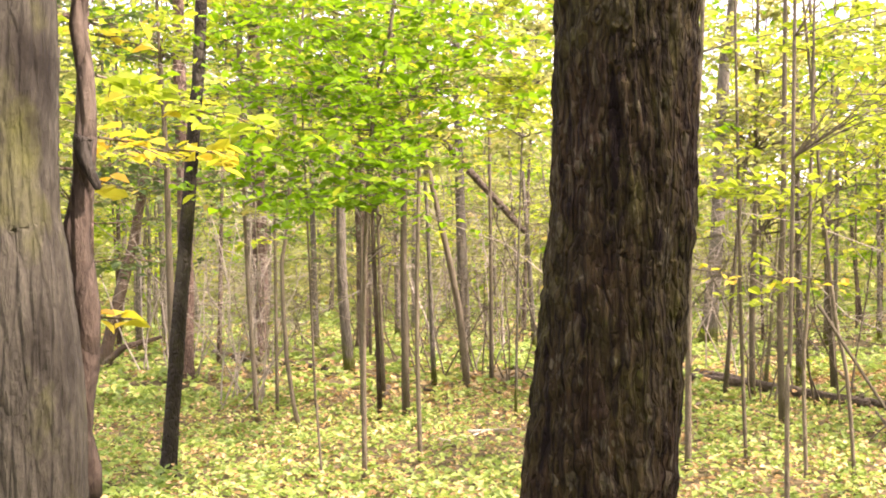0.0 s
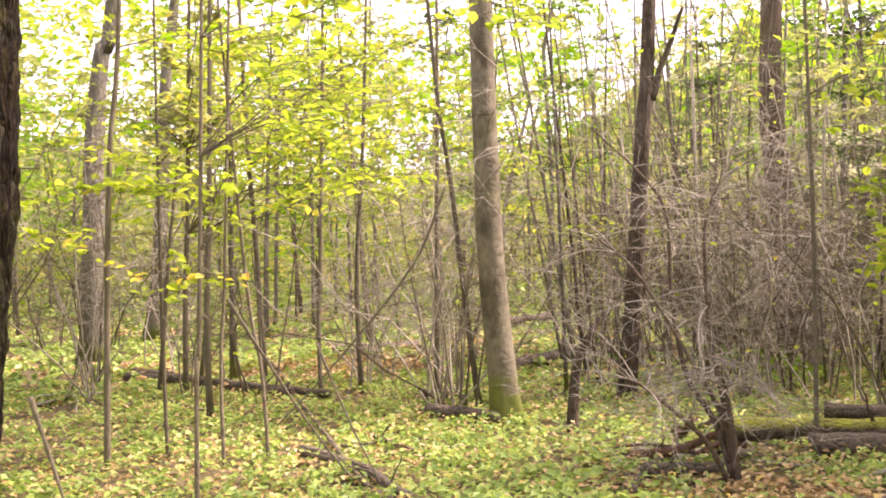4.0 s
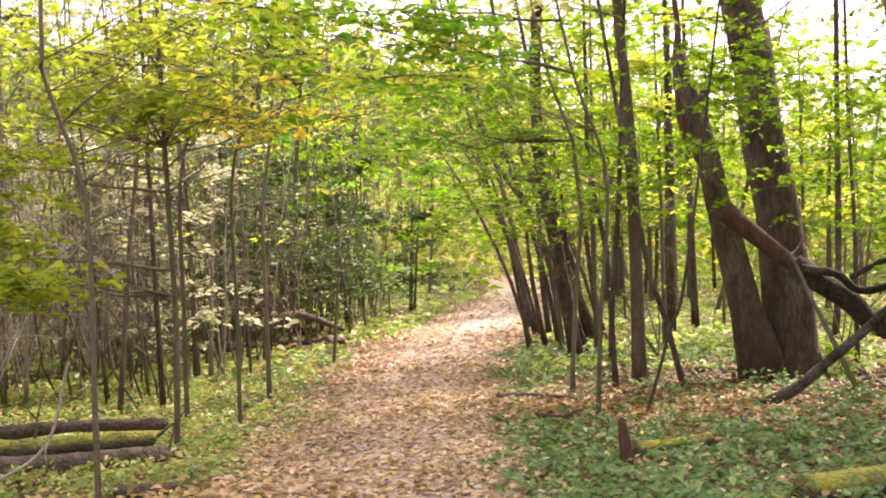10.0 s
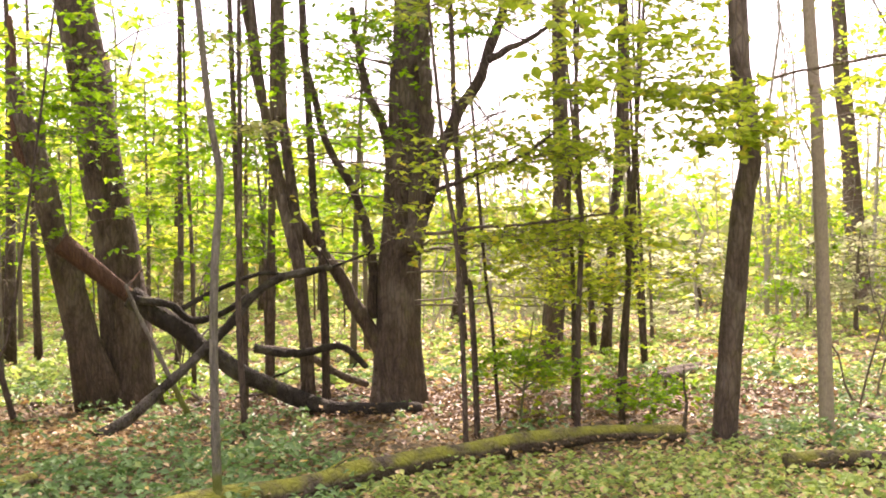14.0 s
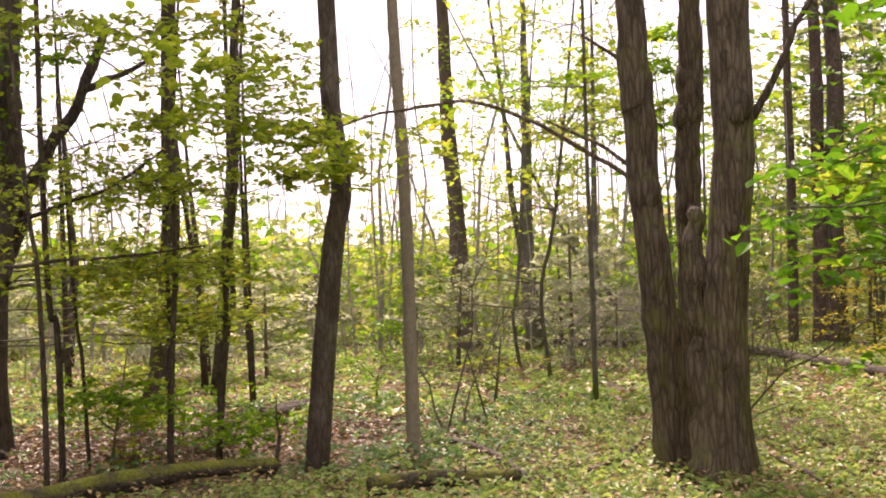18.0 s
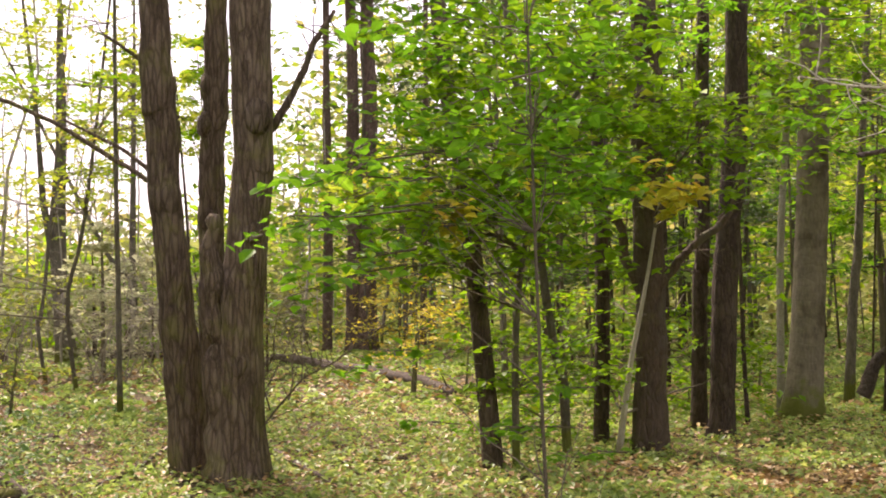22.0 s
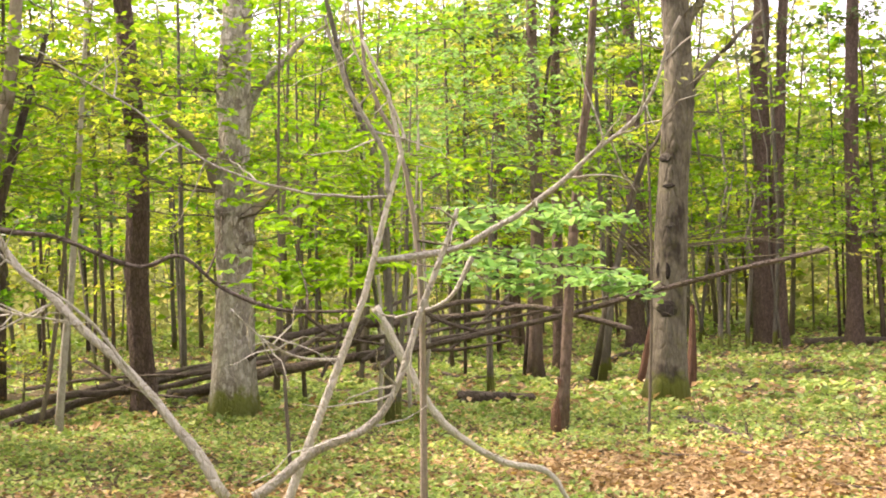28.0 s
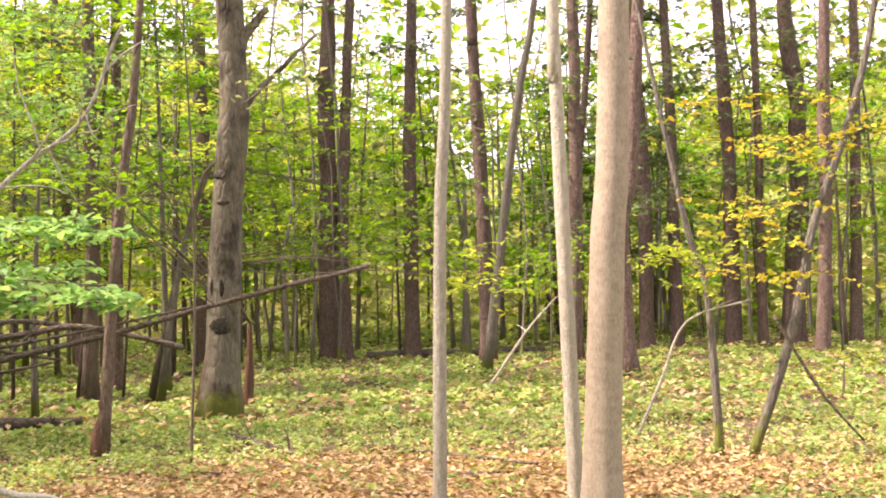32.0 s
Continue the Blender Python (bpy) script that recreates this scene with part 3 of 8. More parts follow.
def knot(name, kind, centre, size, flat, tall):
    """A burl or a scar on the stem whose side is nearest: a lumpy dome set half into the bark."""
    c = np.array(centre)
    best, foot = 1e9, None
    for t in made:
        d = np.linalg.norm(t["line"] - c, axis=1)
        i = int(np.argmin(d))
        if d[i] - 0.5 * t["width"] < best:
            best, foot = d[i] - 0.5 * t["width"], (t, i)
    t, i = foot
    axis = t["line"][i]
    eye = np.array([0, 0, axis[2]])
    to_eye = (eye - axis) / np.linalg.norm(eye - axis)
    side = np.array([-to_eye[1], to_eye[0], 0])
    s = float(np.clip((c - axis) @ side / (0.5 * t["width"]), -1, 1))
    n = side * s + to_eye * math.sqrt(max(0.0, 1 - s * s))
    n /= np.linalg.norm(n)
    r = t["radii"][i]
    place = np.array([axis[0], axis[1], c[2]]) + n * r * (1.0 if flat < 0.5 else 0.88)
    u, a = np.linspace(0.05, math.pi - 0.05, 9), np.linspace(0, 2 * math.pi, 14, endpoint=False)
    x, y, z = np.sin(u)[:, None] * np.cos(a), np.sin(u)[:, None] * np.sin(a), np.cos(u)[:, None] + 0 * a
    p = np.stack([x, y, z], -1)
    p = p * (1 + 0.22 * waves(p, 2.6, len(scene.objects)))[..., None]
    tang = np.array([-n[1], n[0], 0])
    v = place + size * (p[..., :1] * n * flat + p[..., 1:2] * tang + p[..., 2:] * tall * np.array([0, 0, 1]))
    i, j = np.arange(8)[:, None] * 14, np.arange(14)[None, :]
    q = np.stack([i + j, i + 14 + j, i + 14 + (j + 1) % 14, i + (j + 1) % 14], -1).reshape(-1, 4)
    part(name, mesh_of(name, v.reshape(-1, 3) - np.array(t["root"].location), q, BARK[kind]), None).parent = t["root"]


LYING = []


def log(name, kind, width, points, label=""):
    root = new(name)
    root.location = points[0]
    line = smooth_line(points, 12 * len(points))
    n = len(line)
    seed = len(scene.objects)
    line = line + np.stack([waves(line, 2.2, seed), waves(line, 2.2, seed + 1), 0.4 * waves(line, 2.2, seed + 2)], -1) * width * 0.3
    radii = 0.5 * width * (np.linspace(1.05, 0.7, n) if width > 0.06 else np.linspace(1.0, 0.5, n))
    v, q = tube(line, radii, 16 if width > 0.1 else 8, 0.14, seed)
    LYING.append((line, width))
    me = mesh_of("log", v - np.array(points[0]), q, BARK[kind])
    body = part("bark", me, None)
    body.parent = root
    span = np.linalg.norm(line[-1] - line[0])
    k = int(min(6, 1 + span * 1.2))
    at = rng.integers(n // 5, n, k)
    ways = rng.normal(size=(k, 3)) + np.array([0, 0, 0.6])
    ways /= np.linalg.norm(ways, axis=1)[:, None]
    for i, w in zip(at, ways):
        tv, tq, _ = twig_set(line[i:i + 1], w[None, :], rng.uniform(0.1, 0.5, 1) * min(1.5, 4 * width + 0.4), width * 0.1 + 0.003)
        part("twig", mesh_of("twig", tv - np.array(points[0]), tq, BARK[kind]), None).parent = body
    kinds = {"moss": "mossy rotting log lying on the forest floor", "pale": "pale bare branch lying over the undergrowth", "torn": "torn reddish limb hanging to the ground"}
    tagged(root, label or kinds.get(kind, "dark decaying log lying among fallen leaves"), "branch" if "branch" in name or "limb" in name else "log")
    return root


def spray(t, centre, wide, high, count, tint, size):
    """Leafy twigs in a loose flattened mass, hung on the stem t."""
    c = np.array(centre)
    line = t["line"]
    away = math.hypot(c[0], c[1])
    radial = np.array([c[0], c[1], 0]) / max(away, 0.1)
    across = np.array([-radial[1], radial[0], 0])
    deep = min(wide, 0.25 * away + 0.3)
    sets_t, sets_l = [], []
    k = max(3, count)
    o = np.stack([rng.uniform(-1, 1, k), rng.uniform(-1, 1, k), rng.uniform(-1, 1, k)], -1)
    o *= (1 / np.maximum(1, np.linalg.norm(o, axis=1)))[:, None]
    hubs = c + o[:, :1] * wide * across + o[:, 1:2] * deep * radial + o[:, 2:] * high * np.array([0, 0, 1])
    hubs[:, 2] = c[2] + np.round((hubs[:, 2] - c[2]) / 0.28) * 0.28 + rng.normal(0, 0.04, k)
    m = 5
    starts = np.repeat(hubs, m, 0) + rng.normal(0, 0.05, (k * m, 3))
    ways = np.stack([rng.normal(size=k * m), rng.normal(size=k * m), rng.normal(-0.03, 0.16, k * m)], -1)
    ways /= np.linalg.norm(ways, axis=1)[:, None]
    reach = min(0.4 + 0.55 * min(wide, 1.3), 0.1 + wide)
    tv, tq, mid = twig_set(starts, ways, rng.uniform(0.5, 1.0, k * m) * reach, 0.004, 0.2)
    sets_t.append((tv, tq))
    # boughs from the stem to the hubs
    nearest = np.array([line[np.argmin(((line - h) ** 2).sum(1) + 3 * np.maximum(0, line[:, 2] - h[2] + 0.2) ** 2)] for h in hubs[: max(2, k // 3)]])
    d = hubs[: len(nearest)] - nearest
    far = np.linalg.norm(d, axis=1)
    ok = far < 6
    if ok.any():
        bv, bq, _ = twig_set(nearest[ok], d[ok] / far[ok][:, None], far[ok], 0.013, 0.04, 6)
        sets_t.append((bv, bq))
    per = int(max(5, 8 * (0.085 / size)))
    u = rng.uniform(0.1, 1.0, (k * m, per))
    idx = np.minimum((u * 4).astype(int), 3)
    fr = (u * 4 - idx)[..., None]
    rows = np.arange(k * m)[:, None]
    pos = mid[rows, idx] * (1 - fr) + mid[rows, idx + 1] * fr + rng.normal(0, size * 0.4, (k * m, per, 3)) * np.array([1, 1, 0.5])
    pos = pos.reshape(-1, 3)
    pos[:, 2] = np.maximum(pos[:, 2], 0.04)
    v, q = leaf_set(pos, size * 1.25, 0.45, droop=0.3, plain=away > 9)
    root = np.array(t["root"].location)
    inner(t, "crown", mesh_of("crown", v - root, q, LEAF[tint], False))
    tv, tq = joined(sets_t)
    inner(t, "twig_work", mesh_of("twig_work", tv - root, tq, BARK["sapling"]))
    t["sprays"].append(tint)


def fan_set(starts, ends, half, per, size, plain=True, sag=0.12, tilt=0.38, k=6):
    """Flat leafy fans, each along its own branch: twigs and leaves."""
    n = len(starts)
    d = ends - starts
    span = np.linalg.norm(d, axis=1)[:, None]
    side = np.cross(d / span, np.array([0, 0, 1.0]))
    side /= np.linalg.norm(side, axis=1)[:, None] + 1e-9
    u, w = rng.uniform(0.15, 1.0, (n, per)), rng.uniform(-1, 1, (n, per))
    reach = (half * np.ones(n))[:, None] * np.sin(np.pi * (0.12 + 0.83 * u)) ** 0.7
    pos = starts[:, None] + d[:, None] * u[..., None] + side[:, None] * (w * reach)[..., None]
    pos[..., 2] += -sag * span * u ** 2 - 0.15 * np.abs(w) * reach + rng.normal(0, 0.3 * size, (n, per))
    leaves = leaf_set(pos.reshape(-1, 3), size, tilt, droop=0.3, plain=plain)
    tv, tq, _ = twig_set(starts, d / span, span[:, 0], 0.004 + 0.004 * span[:, 0], 0.03, 3, sag)
    at = rng.uniform(0.15, 0.85, (n, k))
    s0 = (starts[:, None] + d[:, None] * at[..., None])
    s0[..., 2] -= sag * span * at ** 2
    out = side[:, None] * np.where(np.arange(k) % 2, 1.0, -1.0)[None, :, None] + 0.6 * (d / span)[:, None] + rng.normal(0, 0.1, (n, k, 3))
    out = (out / np.linalg.norm(out, axis=-1, keepdims=True)).reshape(-1, 3)
    sv, sq, _ = twig_set(s0.reshape(-1, 3), out, np.repeat(half * np.ones(n), k) * 0.9, 0.0035, 0.1, 2, 0.15)
    return joined([(tv, tq), (sv, sq)]), leaves


def boughs(az, far, z, count, tint, size, span=0.7, per=26):
    """Layered leafy boughs that fill a stretch of directions, distances and heights, each on the stem nearest to it."""
    a = np.radians(rng.uniform(min(az), max(az), count))
    r, h = rng.uniform(far[0], far[1], count), rng.uniform(z[0], z[1], count)
    mid = np.stack([-np.sin(a) * r, np.cos(a) * r, h], -1)
    near_by = [t for t in made if t["height"] > z[0] + 0.5 and math.hypot(*(t["line"][0, :2] - mid[:, :2].mean(0))) < 5]
    hold = {}

    def gap(i, p):
        return np.min(np.linalg.norm(near_by[i]["line"] - p + np.array([0, 0, 0.3]), axis=1))

    for p in mid:
        best = min(range(len(near_by)), key=lambda i: gap(i, p)) if near_by else -1
        if best < 0 or gap(best, p) > 2.5:
            x, y = p[:2] + rng.normal(0, 0.25, 2)
            if off_track(np.array([x]), np.array([y]))[0] > 0.25:
                near_by.append(stem("sapling", "sapling", rng.uniform(0.02, 0.035), 0.5, ((x, y, 0), (x + rng.normal(0, 0.06), y + rng.normal(0, 0.06), 0.5 * p[2]), (x + rng.normal(0, 0.1), y + rng.normal(0, 0.1), p[2] + rng.uniform(0.8, 2.0)))))
                best = len(near_by) - 1
        if gap(best, p) < 2.9:
            hold.setdefault(best, []).append(p)
    for i, spots in hold.items():
        t, spots = near_by[i], np.array(spots)
        line, root, n = t["line"], np.array(t["root"].location), len(spots)
        k = [int(np.argmin(np.abs(line[:, 2] - p[2] + rng.uniform(0.1, 0.4) + 0.2 * np.linalg.norm(line[:, :2] - p[:2], axis=1)))) for p in spots]
        away = spots - line[k]
        turn = np.arctan2(away[:, 1], away[:, 0]) + rng.normal(0, 0.6, n)
        d = np.stack([np.cos(turn), np.sin(turn), rng.normal(0.02, 0.1, n)], -1) * span * rng.uniform(0.7, 1.2, (n, 1))
        twigs, leaves = fan_set(spots - d / 2, spots + d / 2, 0.34 * span, per, size, plain=False)
        way = spots - d / 2 - line[k]
        far_off = np.linalg.norm(way, axis=1)
        reach = far_off < 1.9
        bv, bq, _ = twig_set(line[k][reach], (way / far_off[:, None])[reach], far_off[reach], 0.006, 0.1, 6)
        inner(t, "crown", mesh_of("crown", leaves[0] - root, leaves[1], LEAF[tint], False))
        v, q = joined([twigs, (bv, bq)])
        inner(t, "twig_work", mesh_of("twig_work", v - root, q, BARK["sapling"]))
        t["sprays"].append(tint)


def leafy_branch(t, ends, half, per, tint, size):
    """Single leafy side branches, each given by its two ends."""
    e = np.array(ends, float).reshape(-1, 2, 3)
    root = np.array(t["root"].location)
    twigs, leaves = fan_set(e[:, 0], e[:, 1], half, per, size, plain=False, sag=0.05)
    inner(t, "crown", mesh_of("crown", leaves[0] - root, leaves[1], LEAF[tint], False))
    inner(t, "twig_work", mesh_of("twig_work", twigs[0] - root, twigs[1], BARK["sapling"]))


def random_crown(t, low, high, wide, hubs_n, tint, size, per=30):
    """Limbs with flat layers of leaves round the upper part of a stem."""
    line, root = t["line"], np.array(t["root"].location)
    z = rng.uniform(low, high, hubs_n)
    s = line[[int(np.argmin(abs(line[:, 2] - zz))) for zz in z]]
    a = rng.uniform(0, 2 * math.pi, hubs_n)
    reach = wide * rng.uniform(0.35, 1.0, hubs_n) * (1.1 - 0.5 * (z - low) / max(high - low, 0.1))
    e = s + np.stack([np.cos(a), np.sin(a), rng.uniform(0.0, 0.45, hubs_n)], -1) * reach[:, None]
    twigs, leaves = fan_set(s, e, 0.36 * reach, per, size, k=2)
    inner(t, "crown", mesh_of("crown", leaves[0] - root, leaves[1], LEAF[tint], False))
    inner(t, "bough_work", mesh_of("bough_work", twigs[0] - root, twigs[1], BARK[t["kind"]]))


# ---- ground ----
def rise(x, y):
    """Gentle unevenness of the forest floor, flat where the path runs."""
    p = np.stack([x, y, 0 * x], -1)
    far = np.hypot(x, y)
    return 0.03 * waves(p, 0.5, 11) + np.clip((far - 26) / 40, 0, 1) * 0.8 * waves(p, 0.05, 12) - 0.015


TRACK = smooth_line(((-9.0, -2.0, 0), (-4.0, -0.6, 0), (0.8, 0.3, 0), (6.51, 3.06, 0), (8.77, 3.87, 0), (11.46, 4.82, 0), (14.96, 5.85, 0), (19.41, 6.75, 0), (29.72, 9.29, 0), (41.29, 13.12, 0)), 120)
TRACK_HALF = 0.95


def off_track(x, y):
    """Distance to the middle of the path, less its half width."""
    d = np.full(np.shape(x), 1e9)
    for px, py, _ in TRACK:
        d = np.minimum(d, np.hypot(x - px, y - py))
    return d - TRACK_HALF


radii = np.concatenate([np.linspace(0, 30, 100), 30 * 1.07 ** np.arange(1, 72)])
turns = np.linspace(0, 2 * math.pi, 240, endpoint=False)
gx, gy = radii[:, None] * np.cos(turns), radii[:, None] * np.sin(turns)
gv = np.stack([gx, gy, rise(gx, gy)], -1).reshape(-1, 3)
gi, gj = np.arange(len(radii) - 1)[:, None] * 240, np.arange(240)[None, :]
gq = np.stack([gi + gj, gi + 240 + gj, gi + 240 + (gj + 1) % 240, gi + (gj + 1) % 240], -1).reshape(-1, 4)
ground = tagged(new("ground", mesh_of("ground", gv, gq, SOIL)), "brown forest soil under leaf litter and low green herbs", "ground", kind="structure")

way = np.gradient(TRACK, axis=0)[:, :2]
way /= np.linalg.norm(way, axis=1)[:, None]
across = np.linspace(-1, 1, 15)
edge = TRACK_HALF * (1 + 0.16 * np.stack([waves(TRACK, 1.7, 21), waves(TRACK, 1.7, 22)], -1))
wide = np.where(across[None, :] < 0, edge[:, :1], edge[:, 1:]) * across[None, :]
tx, ty = TRACK[:, :1] - way[:, 1:] * wide, TRACK[:, 1:2] + way[:, :1] * wide
tz = rise(tx, ty) + 0.02 * (1 - across[None, :] ** 4) + 0.012 * waves(np.stack([tx, ty, 0 * tx], -1), 3.0, 5) - 0.012 * across[None, :] ** 8
ti, tj = np.arange(len(TRACK) - 1)[:, None] * 15, np.arange(14)[None, :]
tq = np.stack([ti + tj, ti + tj + 1, ti + 16 + tj, ti + 15 + tj], -1).reshape(-1, 4)[:, ::-1]
tagged(new("path", mesh_of("path", np.stack([tx, ty, tz], -1).reshape(-1, 3), tq, TRAIL)), "trodden earth footpath strewn with fallen leaves", "path", kind="structure")


def scatter(n, near, far, power=1.0):
    """Points on the floor in the swept sector, thinning outward."""
    r = near + (far - near) * rng.uniform(0, 1, n) ** power
    a = np.radians(np.where(rng.uniform(0, 1, n) < 0.9, rng.uniform(-245, 32, n), rng.uniform(32, 115, n)))
    return -np.sin(a) * r, np.cos(a) * r


def floor_leaves(name, label, tint, n, near, far, size, where, lift, tilt, plain, category, power=1.0, clump=0):
    x, y = scatter(n, near, far, power)
    keep = where(x, y)
    x, y = x[keep], y[keep]
    up = rng.uniform(0, 1, len(x)) ** 1.5
    if clump:
        k = len(x) // clump
        x, y = np.repeat(x[:k], clump), np.repeat(y[:k], clump)
        tall = np.repeat(rng.uniform(0.3, 1.0, k) ** 1.5, clump)
        ox, oy = rng.normal(0, 0.07, len(x)), rng.normal(0, 0.07, len(x))
        up = tall * np.exp(-(ox ** 2 + oy ** 2) / 0.02) * rng.uniform(0.5, 1, len(x))
        x, y = x + ox, y + oy
    z = rise(x, y) + lift[0] + (lift[1] - lift[0]) * up
    v, q = leaf_set(np.stack([x, y, z], -1), size, tilt, plain=plain)
    return tagged(new(name, mesh_of(name, v, q, LEAF[tint], False)), label, category, kind="stuff")


def patchy(x, y, scale, seed, level):
    return waves(np.stack([x, y, 0 * x], -1), scale, seed) + rng.normal(0, 0.35, len(x)) > level


def bare_leafy(x, y):
    """True in the leaf-strewn patches and darkened shady spots where few herbs grow."""
    hit = np.zeros(len(x), bool)
    for cx, cy, rx, ry, turn in PATCHES + SHADY_SPOTS:
        c, s = math.cos(turn), math.sin(turn)
        u, w = (x - cx) * c + (y - cy) * s, -(x - cx) * s + (y - cy) * c
        hit |= (u / rx) ** 2 + (w / ry) ** 2 < rng.normal(1, 0.35, len(x))
    return hit


PATCHES = ((-4.83, -7.99, 3.4, 1.5, 2.61), (-4.28, -8.31, 3, 1.3, 2.66), (-3.65, -8.35, 2.2, 1.0, 2.7), (12.23, -3.32, 3.2, 1.2, -1.84), (11.78, -2.49, 2.5, 1.2, -1.8), (10.33, 2.27, 2, 1, -1.35), (1.93, -8.36, 2.6, 0.6, -2.93), (5.31, 14.17, 2, 1.2, -0.36), (5.57, 4.48, 2, 0.6, -0.91))

# herbs thinned here so the shade-darkened litter shows
SHADY_SPOTS = ((9.3, -2.1, 1.7, 1.0, -1.84), (10.6, -2.9, 2.6, 1.5, -1.84), (11.6, -4.2, 1.8, 1.2, -1.84), (12.6, -0.3, 2.4, 1.2, -1.57), (12.5, 2.0, 1.6, 1.0, -1.5))


def open_floor(x, y):
    return (~bare_leafy(x, y) | (rng.uniform(0, 1, len(x)) < 0.12)) & (off_track(x, y) > rng.normal(0.05, 0.18, len(x))) & patchy(x, y, 0.9, 31, -0.75)


# ---- trees, logs and leafy sprays, in the order of the turn ----

# start of the turn: two large trunks close by, slim saplings behind
t = stem("tree", "old", 0.34, 0.6, ((-0.85, 2.91, 0), (-0.9, 2.89, 0.99), (-0.92, 2.88, 1.51), (-0.94, 2.87, 2.03), (-1.12, 2.77, 12)), label="large grey-green trunk with dark bark patches, close by")
limb(t, 0.07, ((-0.77, 2.99, 0.97), (-0.77, 2.98, 1.44), (-0.76, 2.98, 1.65), (-0.77, 2.97, 1.87), (-0.76, 2.97, 2.3)), "dark")
limb(t, 0.04, ((-0.75, 2.93, 1.75), (-0.74, 2.93, 1.7), (-0.71, 2.93, 1.64)), "black")
leafy_branch(t, ((-0.98, 3.77, 2.03), (-0.77, 4.03, 1.99), (-0.80, 4.02, 1.98), (-0.55, 4.27, 1.94)), 0.12, 40, "yellowgreen", 0.075)
leafy_branch(t, ((-0.95, 3.68, 1.84), (-0.80, 3.92, 1.83), (-0.81, 3.92, 1.83), (-0.62, 4.05, 1.83)), 0.1, 22, "gold", 0.075)
leafy_branch(t, ((-0.92, 3.58, 2.11), (-0.82, 3.71, 2.10), (-0.92, 3.58, 1.71), (-0.83, 3.61, 1.69), (-0.92, 3.58, 1.34), (-0.84, 3.71, 1.33)), 0.07, 7, "gold", 0.075)
t = stem("tree", "black", 0.12, 0.5, ((-1.98, 8.56, 0), (-1.87, 8.54, 1.15), (-1.81, 8.53, 1.79), (-1.74, 8.52, 2.6), (-1.68, 8.5, 3.4), (-1.49, 8.45, 8)), label="slim dark tree with patchy peeling bark")
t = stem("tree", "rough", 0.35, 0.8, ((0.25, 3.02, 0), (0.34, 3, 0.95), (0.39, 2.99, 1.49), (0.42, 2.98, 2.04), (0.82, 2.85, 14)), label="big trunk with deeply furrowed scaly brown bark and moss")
t = stem("sapling", "sapling", 0.04, 0.5, ((-0.55, 8.3, 0), (-0.53, 8.28, 1.37), (-0.45, 8.26, 2.54), (-0.29, 8.24, 3.32), (0, 8.22, 5.5)))
t = stem("sapling", "sapling", 0.04, 0.5, ((-0.18, 9.19, 0), (-0.19, 9.17, 1.1), (-0.14, 9.14, 2.66), (-0.14, 9.13, 3.53), (-0.14, 9.11, 5.5)))
t = stem("sapling", "sapling", 0.08, 0.5, ((-0.37, 11.7, 0), (-0.37, 11.67, 1.33), (-0.37, 11.65, 2.73), (-0.48, 11.63, 3.8), (-0.58, 11.61, 5.5)))
t = stem("sapling", "sapling", 0.05, 0.5, ((-1.32, 11, 0), (-1.44, 10.99, 0.51), (-1.49, 10.98, 1.46), (-1.42, 10.97, 1.98), (-1.11, 10.93, 5.5)))
t = stem("sapling", "sapling", 0.09, 0.5, ((0.29, 13.93, 0), (0.21, 13.92, 0.89), (0.06, 13.9, 1.77), (-0.19, 13.88, 2.98), (-0.5, 13.85, 5.5)))
t = stem("sapling", "sapling", 0.02, 0.5, ((-0.84, 8.37, 0), (-0.88, 8.36, 0.51), (-0.9, 8.35, 0.98), (-1.04, 8.3, 5.5)))
t = stem("sapling", "sapling", 0.06, 0.5, ((0.6, 14.67, 0), (0.61, 14.65, 1.28), (0.62, 14.61, 3.41), (0.63, 14.59, 5.5)))
t = stem("sapling", "sapling", 0.05, 0.5, ((-1.86, 11.74, 0), (-1.9, 11.72, 0.79), (-1.94, 11.71, 1.63), (-2.05, 11.67, 5.5)))
t = stem("sapling", "sapling", 0.05, 0.5, ((-0.69, 13.58, 0), (-0.72, 13.56, 1.31), (-0.73, 13.54, 2.43), (-0.75, 13.51, 5.5)))
spray(t, (-0.51, 8.01, 2.92), 0.81, 0.49, 44, "green", 0.07)
spray(t, (-0.62, 7.52, 2.19), 0.58, 0.26, 22, "green", 0.07)
spray(t, (0.25, 9.5, 3.02), 0.59, 0.68, 34, "yellowgreen", 0.07)
t = stem("tree", "grey", 0.16, 0.5, ((-1.31, 16.35, 0), (-1.4, 16.32, 1.29), (-1.41, 16.3, 2.64), (-1.47, 16.23, 9)))
t = stem("tree", "grey", 0.14, 0.5, ((-3.02, 18.56, 0), (-3.1, 18.53, 1.74), (-3.16, 18.49, 4.01), (-3.23, 18.43, 9)))
t = stem("tree", "grey", 0.18, 0.5, ((-3.82, 23.92, 0), (-3.93, 23.87, 2.41), (-3.96, 23.81, 5.94), (-3.98, 23.78, 9)))
t = stem("tree", "grey", 0.19, 0.5, ((0.35, 17.96, 0), (0.3, 17.91, 2.73), (0.24, 17.84, 9)))
t = stem("tree", "grey", 0.21, 0.5, ((-0.65, 26.56, 0), (-0.64, 26.55, 0.37), (-0.58, 26.48, 4.43), (-0.54, 26.43, 9)))
t = stem("tree", "grey", 0.16, 0.5, ((-5.64, 23.45, 0), (-5.7, 23.42, 1.5), (-5.88, 23.34, 9)))
t = stem("tree", "grey", 0.13, 0.5, ((-2.33, 21.17, 0), (-2.37, 21.12, 2.8), (-2.43, 21.06, 9)))
